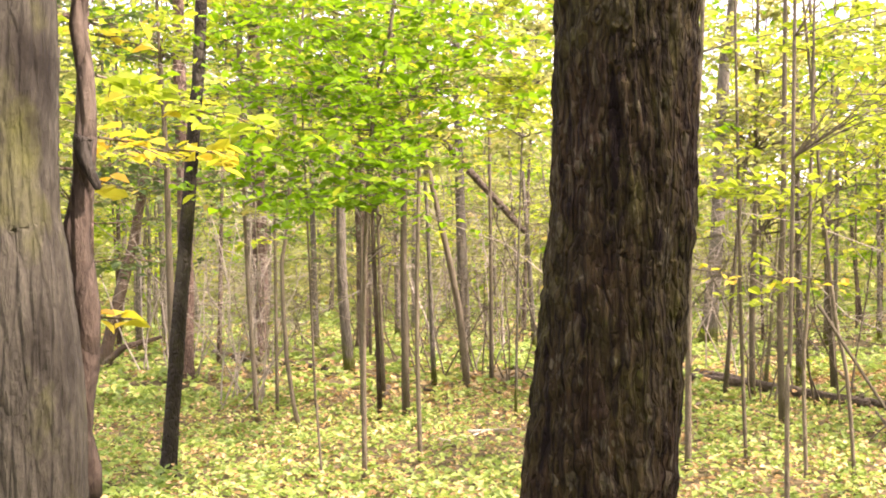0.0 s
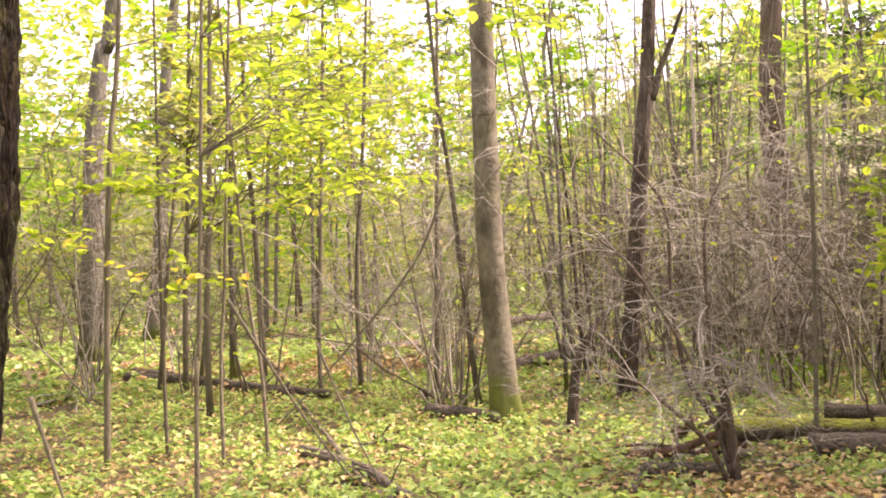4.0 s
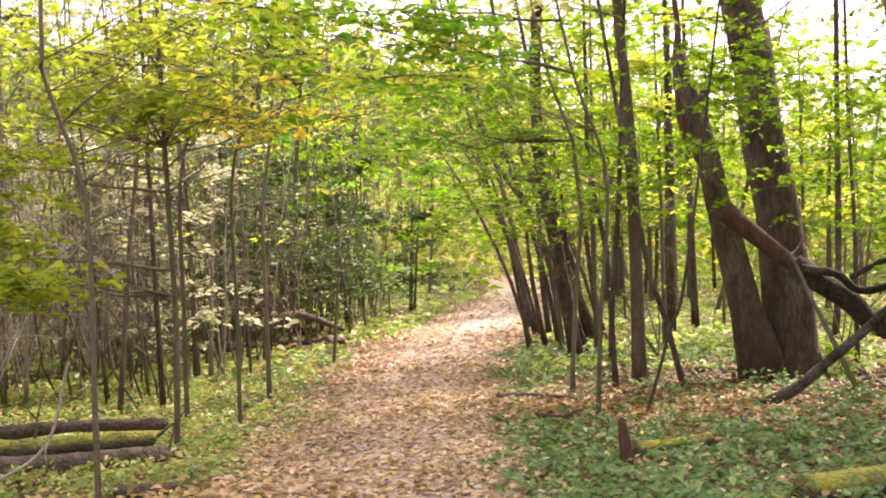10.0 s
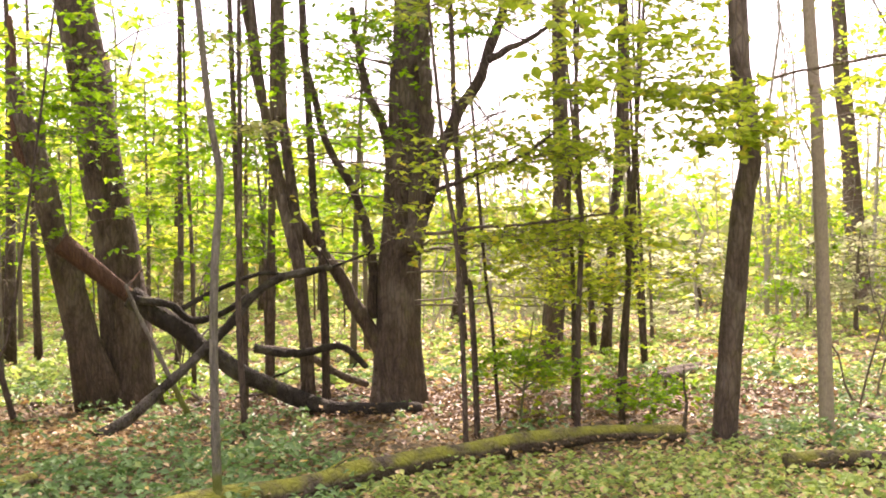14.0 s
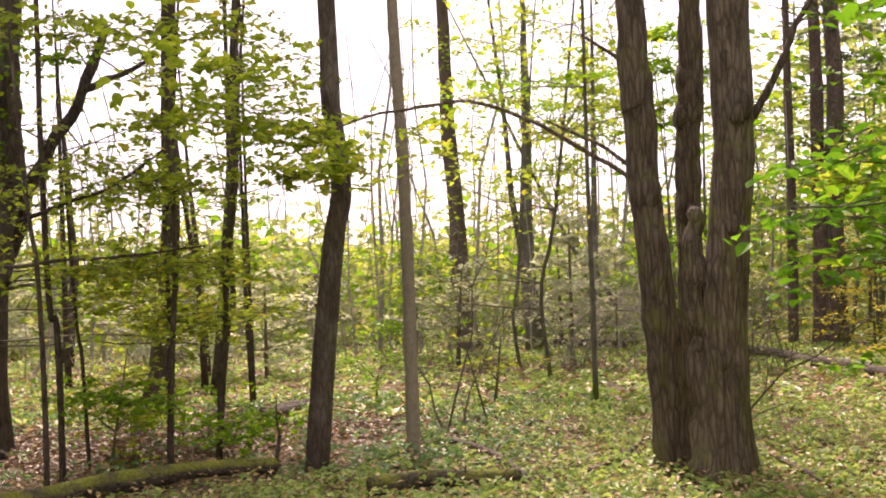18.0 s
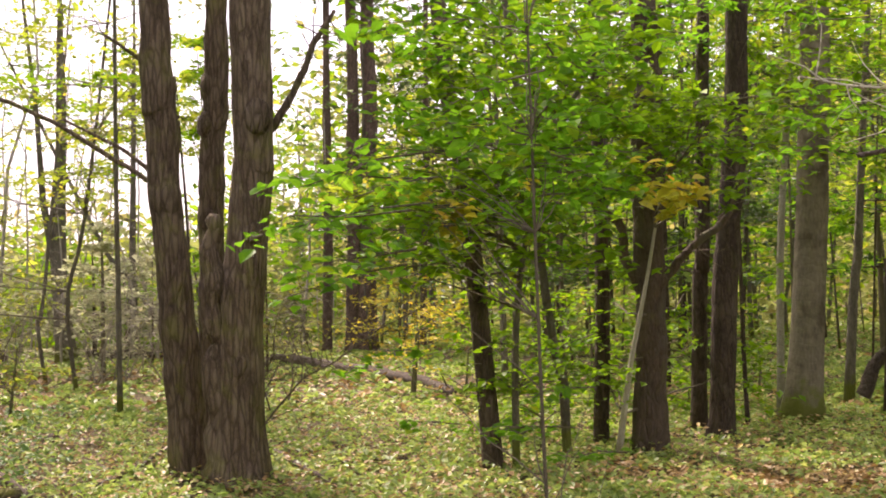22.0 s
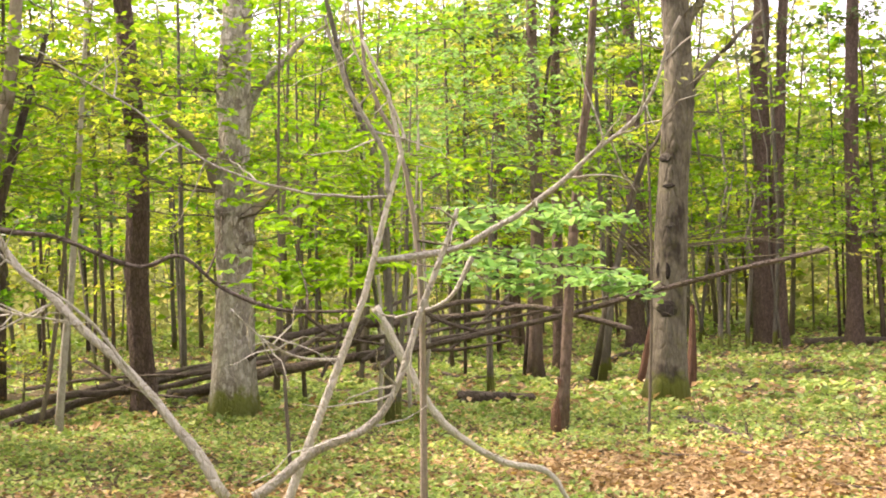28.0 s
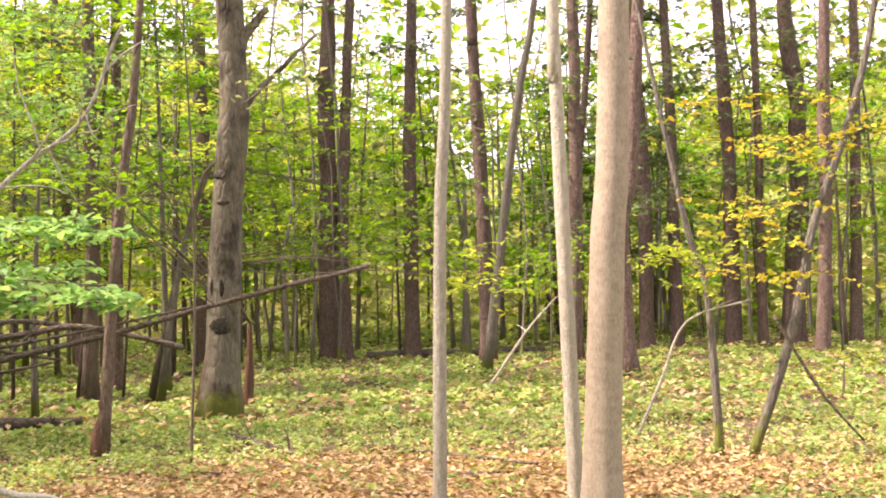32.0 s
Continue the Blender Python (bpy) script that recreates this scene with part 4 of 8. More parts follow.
t = stem("tree", "grey", 0.14, 0.5, ((-0.95, 24.17, 0), (-0.95, 24.11, 3.57), (-0.96, 24.05, 9)))
t = stem("pine_tree", "pine", 0.20, 0.7, ((-4.09, 13.39, 0.00), (-4.09, 13.39, 3.00), (-4.21, 13.35, 13.00)), label="conifer with dense grey twigs behind the saplings")
random_crown(t, 1.6, 8, 2.4, 60, "needle", 0.13, 28)
t = stem("pine_tree", "pine", 0.22, 0.7, ((-3.46, 15.62, 0.00), (-3.46, 15.62, 3.00), (-3.60, 15.59, 13.00)), label="conifer with dense grey twigs behind the saplings")
random_crown(t, 1.6, 8, 2.4, 60, "needle", 0.13, 28)
t = stem("pine_tree", "pine", 0.26, 0.7, ((-2.97, 18.77, 0.00), (-2.97, 18.77, 3.00), (-3.14, 18.74, 13.00)), label="conifer with dense grey twigs behind the saplings")
random_crown(t, 1.6, 8, 2.4, 60, "needle", 0.13, 28)
t = stem("pine_tree", "pine", 0.24, 0.7, ((-1.46, 20.95, 0.00), (-1.46, 20.95, 3.00), (-1.65, 20.94, 13.00)), label="conifer with dense grey twigs behind the saplings")
random_crown(t, 1.6, 8, 2.4, 60, "needle", 0.13, 28)
log("leaning_log", "bark", 0.11, ((-0.06, 15.5, 3.32), (0.6, 15.51, 2.51), (1.16, 15.52, 1.94)), label="broken grey trunk leaning across saplings")
t = stem("tree", "brown", 0.21, 0.5, ((-5.21, 17.61, 0), (-4.96, 17.59, 0.98), (-4.6, 17.57, 2.35), (-4.18, 17.54, 5)))
limb(t, 0.13, ((-5.25, 17.56, 0.00), (-4.74, 17.56, 0.37), (-4.27, 17.56, 0.48)))
log("fallen_log", "bark", 0.13, ((-3.95, 19.95, 0.06), (-2.67, 17.94, 0.06), (-1.62, 16.31, 0.06)))
log("fallen_log", "bark", 0.13, ((3.09, 14.51, 0.06), (3.78, 12.98, 0.06), (4.19, 11.58, 0.06)), label="long decaying log in the green undergrowth")

# second stretch: sunlit saplings and the single smooth trunk
t = stem("tree", "grey", 0.35, 0.5, ((3.08, 16.94, 0), (3.17, 16.89, 2.33), (3.31, 16.82, 4.4), (3.51, 16.74, 5.23), (4.49, 16.35, 12)))
t = stem("tree", "grey", 0.3, 0.5, ((4.87, 21.34, 0), (5.09, 21.24, 2.05), (5.26, 21.16, 5.24), (5.42, 21.09, 6.31), (5.93, 20.88, 12)))
t = stem("sapling", "sapling", 0.05, 0.5, ((1.75, 8.62, 0), (1.78, 8.6, 1.27), (1.82, 8.57, 2.29), (1.89, 8.54, 3.07), (2.03, 8.48, 6)))
t = stem("sapling", "sapling", 0.03, 0.5, ((2.53, 8.4, 0), (2.53, 8.4, 0.76), (2.58, 8.37, 1.67), (2.73, 8.3, 6)))
t = stem("sapling", "sapling", 0.07, 0.5, ((3.06, 10.68, 0), (3.05, 10.67, 1.1), (3.1, 10.64, 2.27), (3.19, 10.59, 6)))
t = stem("sapling", "sapling", 0.08, 0.5, ((4.34, 13, 0), (4.29, 13.01, 1.47), (4.21, 13.03, 3.13), (4.12, 13.05, 6)))
t = stem("sapling", "sapling", 0.06, 0.5, ((5.43, 10.74, 0), (5.47, 10.71, 1.74), (5.51, 10.69, 3.46), (5.55, 10.66, 6)))
t = stem("sapling", "sapling", 0.06, 0.5, ((5.43, 9.81, 0), (5.29, 9.85, 1.18), (5.2, 9.88, 2.24), (5.1, 9.91, 3.04), (4.89, 9.97, 6)))
t = stem("sapling", "sapling", 0.03, 0.5, ((1.97, 7.02, 0), (1.99, 7.01, 0.82), (2.02, 7, 1.36), (2.15, 6.93, 6)))
t = stem("sapling", "sapling", 0.03, 0.5, ((2.85, 8.34, 0), (2.81, 8.35, 0.67), (2.7, 8.38, 1.59), (2.41, 8.47, 6)))
t = stem("sapling", "sapling", 0.03, 0.5, ((2.24, 8.88, 0), (2.23, 8.88, 0.65), (2.22, 8.87, 1.47), (2.22, 8.85, 6)))
t = stem("sapling", "sapling", 0.06, 0.5, ((4.96, 11.6, 0), (4.94, 11.6, 1.28), (5.04, 11.56, 2.67), (5.18, 11.49, 6)))
t = stem("sapling", "sapling", 0.05, 0.5, ((4.4, 11.33, 0), (4.39, 11.32, 0.82), (4.44, 11.3, 1.87), (4.56, 11.24, 6)))
t = stem("sapling", "sapling", 0.07, 0.5, ((3.4, 12.93, 0), (3.42, 12.92, 1.03), (3.48, 12.89, 2.32), (3.58, 12.84, 6)))
spray(t, (2.01, 8.33, 1.67), 0.66, 0.48, 10, "yellowgreen", 0.07)
leafy_branch(t, ((1.37, 6.66, 1.44), (1.62, 6.61, 1.40), (1.70, 6.69, 1.40), (1.92, 6.52, 1.38), (1.89, 6.43, 1.39), (2.15, 6.45, 1.34)), 0.12, 8, "gold", 0.065)
spray(t, (3.48, 8.85, 2.68), 0.68, 0.86, 24, "yellowgreen", 0.07)
boughs((-19.5, -23.5), (5.9, 7.2), (2.25, 3.2), 9, "yellowgreen", 0.085, 0.5, 12)
spray(t, (3.06, 12.2, 3.41), 1.27, 0.79, 22, "yellowgreen", 0.08)
t = stem("tree", "smooth", 0.25, 0.75, ((5.2, 8.89, 0), (5.1, 8.92, 1.2), (5.05, 8.93, 2.65), (5.05, 8.92, 3.62), (5.1, 8.86, 13)), label="single smooth grey trunk with a mossy foot")
boughs((-27, -33), (7, 8.6), (2.75, 3.4), 6, "yellowgreen", 0.085, 0.6, 14)
log("fallen_log", "bark", 0.13, ((3.28, 15.13, 0.06), (3.96, 12.36, 0.06), (4.43, 11.17, 0.06)))
log("fallen_log", "bark", 0.14, ((6.55, 16.48, 0.07), (7.94, 16.38, 0.07), (10.14, 18.15, 0.07)))
log("fallen_log", "bark", 0.08, ((3.08, 8.29, 0.05), (3.18, 7.62, 0.05), (3.05, 6.38, 0.05)))
log("fallen_log", "bark", 0.04, ((3.8, 8.63, 0.04), (3.74, 7.44, 0.04)))
log("fallen_log", "bark", 0.08, ((5.32, 10.89, 0.05), (5.5, 10.05, 0.05)))
log("fallen_log", "bark", 0.12, ((4.7, 9.41, 0.06), (4.99, 8.75, 0.06)))
log("fallen_log", "bark", 0.14, ((7.72, 12.85, 0.07), (10.36, 12.88, 0.07)))
log("fallen_log", "bark", 0.05, ((7.85, 25.37, 0.04), (3.44, 8.69, 0.04), (2.96, 6.42, 0.04)))

log("fallen_branch", "sapling", 0.022, ((2.26, 7.25, 1.21), (2.60, 7.14, 0.60), (2.83, 7.06, 0.24), (2.96, 7.00, 0.06)), label="thin leaning dead stick among the saplings")
log("fallen_branch", "sapling", 0.018, ((2.91, 7.45, 0.89), (2.97, 7.11, 0.44), (3.03, 6.75, 0.07)), label="thin leaning dead stick among the saplings")
log("fallen_branch", "sapling", 0.020, ((3.61, 6.91, 1.88), (3.41, 7.01, 1.38), (2.94, 7.22, 0.76), (2.59, 7.36, 0.38)), label="thin leaning dead stick among the saplings")
log("fallen_branch", "sapling", 0.030, ((1.03, 6.82, 0.75), (1.14, 6.80, 0.36), (1.20, 6.79, 0.14)), label="thin leaning dead stick among the saplings")
log("fallen_branch", "sapling", 0.03, ((5.27, 6.49, 0.05), (5.06, 6.71, 0.10), (4.85, 6.93, 0.06)), label="brown broken stick in a low brush pile")
log("fallen_branch", "sapling", 0.07, ((5.83, 6.64, 0.05), (5.64, 6.58, 0.10), (5.45, 6.51, 0.25)), label="brown broken stick in a low brush pile")
log("fallen_branch", "sapling", 0.03, ((4.97, 6.28, 0.05), (5.15, 6.53, 0.10), (5.33, 6.78, 0.25)), label="brown broken stick in a low brush pile")
log("fallen_branch", "bark", 0.05, ((5.87, 7.45, 0.05), (5.89, 7.16, 0.10), (5.91, 6.86, 0.25)), label="brown broken stick in a low brush pile")
log("fallen_branch", "torn", 0.07, ((4.84, 6.67, 0.05), (5.08, 6.44, 0.10), (5.32, 6.22, 0.25)), label="brown broken stick in a low brush pile")
log("fallen_branch", "bark", 0.03, ((5.24, 6.78, 0.05), (5.58, 6.64, 0.10), (5.92, 6.50, 0.06)), label="brown broken stick in a low brush pile")
log("fallen_branch", "torn", 0.07, ((5.69, 7.27, 0.05), (5.54, 6.97, 0.10), (5.38, 6.66, 0.25)), label="brown broken stick in a low brush pile")
log("fallen_branch", "torn", 0.07, ((5.72, 6.54, 0.05), (5.48, 6.48, 0.10), (5.23, 6.43, 0.06)), label="brown broken stick in a low brush pile")
log("fallen_branch", "sapling", 0.05, ((6.19, 6.82, 0.05), (6.13, 7.12, 0.10), (6.07, 7.41, 0.06)), label="brown broken stick in a low brush pile")
log("fallen_branch", "sapling", 0.07, ((5.56, 6.25, 0.05), (5.27, 6.11, 0.10), (4.97, 5.96, 0.06)), label="brown broken stick in a low brush pile")

# bare thicket and mossy logs
t = stem("tree", "dark", 0.18, 0.5, ((6.76, 9.32, 0), (6.88, 9.21, 1.72), (6.96, 9.15, 2.82), (7.01, 9.11, 3.76), (7.2, 8.93, 10)))
limb(t, 0.08, ((7.02, 9.12, 2.88), (7.13, 9.02, 3.32), (7.26, 8.92, 3.75)))
t = stem("tree", "brown", 0.39, 0.5, ((11.35, 11.6, 0), (11.24, 11.69, 1.36), (11.13, 11.77, 2.95), (11.12, 11.78, 4.52), (11.07, 11.8, 13)), label="thick brown trunk standing in the thicket")
t = stem("sapling", "sapling", 0.04, 0.5, ((6.06, 6.18, 0), (6.07, 6.16, 1.19), (6.07, 6.16, 2.21), (6.06, 6.17, 3.24), (6.03, 6.19, 6)))
t = stem("sapling", "sapling", 0.04, 0.5, ((5.81, 4.39, 0), (5.8, 4.39, 0.7), (5.8, 4.39, 1.53), (5.76, 4.42, 1.96), (5.62, 4.53, 2.5), (5.62, 4.53, 2.86), (5.61, 4.54, 6)))
t = stem("sapling", "sapling", 0.05, 0.5, ((7.43, 4.97, 0), (7.44, 4.95, 0.92), (7.42, 4.97, 1.81), (7.39, 4.99, 2.9), (7.34, 5.02, 6)))
spray(t, (6.67, 5.53, 1.85), 0.38, 0.32, 13, "yellowgreen", 0.06)
spray(t, (6.29, 5.2, 1.29), 0.34, 0.15, 10, "yellowgreen", 0.07)
spray(t, (7.04, 5.23, 2.75), 0.85, 0.4, 29, "yellowgreen", 0.07)
spray(t, (7.5, 4.85, 2.49), 0.44, 0.16, 10, "yellowgreen", 0.07)
spray(t, (4.9, 12.13, 3.09), 0.97, 1.15, 34, "yellowgreen", 0.07)
t = stem("broken_stump", "dark", 0.11, 0.5, ((5.28, 8.01, 0), (5.31, 7.99, 0.37), (5.34, 7.96, 0.6), (5.46, 7.86, 0.91)), label="dark rotten broken stump")
log("fallen_log", "bark", 0.17, ((5.98, 6.18, 0.08), (6.37, 5.77, 0.08), (6.69, 5.4, 0.08), (7.13, 4.82, 0.08)), label="dark wet rotting log at the foot of a pile")
log("fallen_log", "moss", 0.16, ((5.65, 6.61, 0.16), (5.93, 6.37, 0.18), (6.38, 5.92, 0.19), (6.75, 5.49, 0.19), (7.15, 4.96, 0.2)), label="long mossy rotting log lying on a pile")
log("fallen_log", "bark", 0.11, ((6.19, 6.26, 0.28), (6.51, 5.93, 0.27), (6.84, 5.55, 0.28), (7.27, 4.97, 0.26)), label="brown rotting log lying on a pile")
log("fallen_branch", "bark", 0.09, ((4.59, 6.18, 0.05), (4.79, 6.03, 0.07), (4.97, 5.87, 0.08)))
log("fallen_log", "bark", 0.1, ((6.13, 4.5, 0.05), (6.24, 4.36, 0.05), (6.36, 4.19, 0.05)))
log("fallen_log", "bark", 0.16, ((7.09, 12.2, 0.08), (8.3, 13.0, 0.08), (10.52, 14.17, 0.08)), label="dark fallen log among green herbs")
log("fallen_log", "bark", 0.2, ((11.0, 19.5, 0.1), (13.64, 20.78, 0.1)), label="dark fallen log among green herbs")
log("fallen_log", "moss", 0.08, ((7.14, 7.16, 0.05), (8.27, 6.8, 0.05)), label="mossy rotting log lying in the undergrowth")
log("fallen_log", "bark", 0.06, ((3.05, 8.24, 0.04), (3.15, 7.67, 0.04), (3.1, 6.88, 0.04)))
log("fallen_log", "bark", 0.13, ((7.39, 12.48, 0.06), (9.84, 13.2, 0.06)))
log("fallen_log", "bark", 0.1, ((4.75, 9.38, 0.06), (5, 8.88, 0.06)))
log("fallen_log", "bark", 0.13, ((6.36, 15.65, 0.06), (7.88, 16.16, 0.06), (9.73, 18, 0.06)))
log("fallen_log", "bark", 0.06, ((4.21, 5.76, 0.04), (4.69, 6.29, 0.04), (5.19, 6.63, 0.04)))
log("fallen_log", "bark", 0.04, ((4.88, 7.09, 0.03), (5.12, 6.61, 0.03), (5.64, 6.48, 0.03)))
log("fallen_log", "bark", 0.05, ((6.01, 6.77, 0.04), (6.32, 6.36, 0.04)))
log("fallen_log", "bark", 0.05, ((4.97, 4.94, 0.04), (5.58, 4.69, 0.04), (5.93, 4.08, 0.04)))
log("fallen_branch", "pale", 0.03, ((5.22, 5.69, -0.14), (5.79, 5.22, 0.11), (6.08, 4.99, 0.32), (6.19, 4.89, 0.82)), label="pale bare fallen branch")

# rotting brush on the far side of the path
log("fallen_log", "bark", 0.20, ((17.09, 9.16, 0.08), (16.98, 8.69, 0.07), (16.86, 8.22, 0.05)), label="dark rotting log in the brush beside the path")
log("fallen_log", "bark", 0.12, ((14.44, 8.17, 0.08), (14.21, 8.75, 0.07), (13.96, 9.31, 0.05)), label="dark rotting log in the brush beside the path")
log("fallen_log", "bark", 0.20, ((16.24, 9.43, 0.10), (15.88, 10.16, 0.08), (15.49, 10.88, 0.05)), label="dark rotting log in the brush beside the path")
log("fallen_log", "bark", 0.08, ((14.32, 8.77, 0.10), (14.15, 9.45, 0.40), (13.94, 10.13, 0.20)), label="dark rotting log in the brush beside the path")
log("fallen_log", "bark", 0.20, ((15.34, 7.79, 0.08), (15.56, 7.75, 0.07), (15.79, 7.70, 0.05)), label="dark rotting log in the brush beside the path")
log("fallen_log", "bark", 0.12, ((14.31, 8.44, 0.30), (15.11, 8.13, 0.50), (15.91, 7.76, 0.20)), label="dark rotting log in the brush beside the path")
log("fallen_log", "bark", 0.08, ((15.31, 9.15, 0.30), (14.72, 9.60, 0.50), (14.12, 10.01, 0.20)), label="dark rotting log in the brush beside the path")
log("fallen_log", "bark", 0.12, ((15.83, 9.77, 0.08), (15.54, 10.42, 0.07), (15.22, 11.06, 0.05)), label="dark rotting log in the brush beside the path")
log("fallen_log", "bark", 0.12, ((15.15, 8.46, 0.08), (15.33, 8.01, 0.08), (15.50, 7.56, 0.08)), label="dark rotting log in the brush beside the path")

# beside the path: clump of leaning stems, broken trunk, big trunk
t = stem("sapling", "brown", 0.15, 0.5, ((11.8, 2.46, 0), (11.81, 2.46, 1.52), (11.81, 2.52, 3.08), (11.8, 2.59, 3.94), (11.76, 2.85, 9)), label="straight slender olive-brown stem beside the path")
t = stem("tree", "dark", 0.18, 0.5, ((13.91, 3.61, 0), (13.87, 3.83, 1.34), (13.83, 4, 2.39), (13.84, 4.03, 3.77), (13.85, 3.98, 4.47), (13.96, 3.69, 11)), label="leaning stem in a clump beside the path")
t = stem("tall_shrub", "dark", 0.1, 0.5, ((17.17, 5.03, 0), (17.13, 5.22, 0.7), (17.07, 5.52, 2.37), (16.98, 5.91, 3.51), (16.87, 6.43, 6)))
t = stem("tall_shrub", "dark", 0.12, 0.5, ((16.05, 3.82, 0), (15.94, 4.27, 1.15), (15.84, 4.71, 2.28), (15.78, 4.99, 3.49), (15.71, 5.33, 6)))
t = stem("tall_shrub", "dark", 0.09, 0.5, ((15.43, 4.21, 0), (15.41, 4.31, 0.93), (15.36, 4.58, 1.87), (15.25, 5.01, 2.58), (14.96, 6.26, 6)))
t = stem("tall_shrub", "dark", 0.08, 0.5, ((18.21, 5.47, 0), (18.17, 5.69, 1.21), (18.07, 6.13, 2.43), (17.89, 6.9, 6)))
t = stem("tall_shrub", "dark", 0.07, 0.5, ((13.43, 3.1, 0), (13.44, 3.1, 1.13), (13.4, 3.29, 2.33), (13.41, 3.3, 3.33), (13.42, 3.31, 6)))
t = stem("tall_shrub", "dark", 0.1, 0.5, ((16.69, 4.72, 0), (16.68, 4.82, 0.89), (16.68, 4.85, 2.32), (16.69, 4.89, 6)))
t = stem("tall_shrub", "dark", 0.11, 0.5, ((16.22, 4.04, 0), (16.19, 4.21, 1.06), (16.14, 4.43, 1.88), (16, 5.08, 6)))
spray(t, (12.93, 4.4, 2.16), 1.08, 0.72, 29, "green", 0.07)
spray(t, (11.9, 4.41, 2.9), 1.27, 0.66, 34, "green", 0.07)
spray(t, (11.22, 2.99, 2.48), 0.83, 1.05, 34, "green", 0.07)
t = stem("broken_tree", "dark", 0.37, 0.5, ((12.51, 1.26, 0), (12.45, 1.51, 1.01), (12.41, 1.69, 1.73), (12.38, 1.82, 2.39), (12.34, 2.01, 2.99), (12.33, 2.07, 3.35)), label="dark broken leaning trunk with torn reddish wood")
limb(t, 0.20, ((12.38, 1.83, 2.27), (12.37, 1.84, 2.63), (12.39, 1.79, 2.99)))
limb(t, 0.12, ((12.36, 1.97, 2.45), (12.34, 2.07, 3.00), (12.34, 2.08, 4.01)), "torn")
t = stem("tree", "dark", 0.5, 0.85, ((12.8, 1.02, 0), (12.79, 1.11, 1.29), (12.76, 1.26, 2.51), (12.73, 1.41, 3.67), (12.71, 1.51, 4.04), (12.32, 3.28, 14)), label="big dark grey-brown trunk behind the broken one")
spray(t, (11.45, 1.25, 2.68), 0.49, 1.09, 27, "green", 0.07)
log("fallen_limb", "torn", 0.2, ((11.60, 1.52, 1.72), (11.64, 1.21, 1.44), (11.67, 0.87, 1.15)), label="split reddish wood of the torn limb")
log("fallen_limb", "black", 0.2, ((11.70, 0.9, 1.18), (11.68, 0.55, 0.9), (11.65, 0.22, 0.63), (11.56, -0.42, 0.27), (11.44, -0.94, 0.06), (11.26, -1.80, 0.03)), label="dark broken limb sloping down to the ground")
log("leaning_branch", "black", 0.1, ((10.54, 1.15, 0.01), (10.67, 0.80, 0.21), (10.80, 0.33, 0.63), (10.90, 0.06, 0.87), (11.00, -0.21, 1.17), (11.09, -0.48, 1.34), (11.16, -0.95, 1.42)), label="dark crooked branch leaning across the fallen limb")
log("leaning_branch", "black", 0.08, ((11.47, 0.84, 1.16), (11.49, 0.54, 1.10), (11.49, 0.35, 0.95), (11.50, 0.10, 0.99), (11.50, -0.23, 1.16)), label="dark crooked branch of the fallen limb")
log("leaning_branch", "black", 0.055, ((11.29, 0.43, 1.07), (11.30, 0.10, 1.23), (11.30, -0.33, 1.37), (11.28, -0.70, 1.34), (11.22, -1.33, 1.55)), label="thin dark branch caught on the fallen limb")
log("leaning_branch", "black", 0.08, ((11.40, -0.23, 0.67), (11.39, -0.47, 0.61), (11.38, -0.74, 0.60), (11.35, -1.05, 0.65), (11.33, -1.28, 0.44)), label="dark crooked branch of the fallen limb")
log("leaning_branch", "grey", 0.06, ((11.19, 0.40, 0.1), (11.19, 0.55, 0.44), (11.17, 0.75, 0.87), (11.16, 0.92, 1.31)), label="grey bare stick leaning on the fallen limb")
t = stem("sapling", "dark", 0.19, 0.5, ((17.81, 3.16, 0), (17.84, 3.1, 2.13), (17.85, 3.1, 3.62), (17.86, 3.11, 6)))
t = stem("sapling", "dark", 0.13, 0.5, ((18.83, 2.91, 0), (18.84, 2.94, 2.15), (18.85, 2.98, 6)))
t = stem("sapling", "dark", 0.06, 0.5, ((13.99, 0.42, 0), (14, 0.41, 1.58), (14.01, 0.44, 2.9), (14.01, 0.48, 6)))
t = stem("sapling", "dark", 0.06, 0.5, ((11.52, 1.94, 0), (11.48, 2.13, 0.73), (11.43, 2.33, 1.52), (11.29, 3, 6)))
t = stem("sapling", "dark", 0.06, 0.5, ((11.5, 2.62, 0), (11.49, 2.65, 0.73), (11.52, 2.57, 1.63), (11.6, 2.35, 6)))
t = stem("sapling", "dark", 0.06, 0.5, ((10.21, -0.12, 0), (10.21, -0.08, 1.08), (10.22, -0.11, 2.01), (10.26, -0.17, 6)))
t = stem("sapling", "dark", 0.09, 0.5, ((21.66, 3.05, 0), (21.75, 2.71, 0.84), (22.08, 1.49, 6)))
t = stem("sapling", "dark", 0.03, 0.5, ((9.78, 2.05, 0), (9.84, 1.81, 0.7), (9.9, 1.62, 1.5), (10.07, 1.01, 6)))
t = stem("sapling", "grey", 0.06, 0.5, ((7.34, 0.09, 0), (7.34, 0.1, 0.87), (7.35, 0.08, 1.53), (7.37, 0.04, 2.03), (7.35, 0.12, 2.69), (7.31, 0.35, 6)), label="pale slender sapling with a slight kink")
log("fallen_log", "moss", 0.19, ((6.98, 0.61, 0.08), (7.42, 0.1, 0.08), (7.66, -0.44, 0.08), (8.13, -1.05, 0.08), (8.75, -1.99, 0.08), (8.94, -2.91, 0.08), (8.7, -3.42, 0.08)), label="long mossy log beside the path")
log("fallen_log", "moss", 0.12, ((7.95, 1.72, 0.06), (8.21, 1.55, 0.06), (8.56, 1.34, 0.06)), label="short mossy log beside a broken stump")
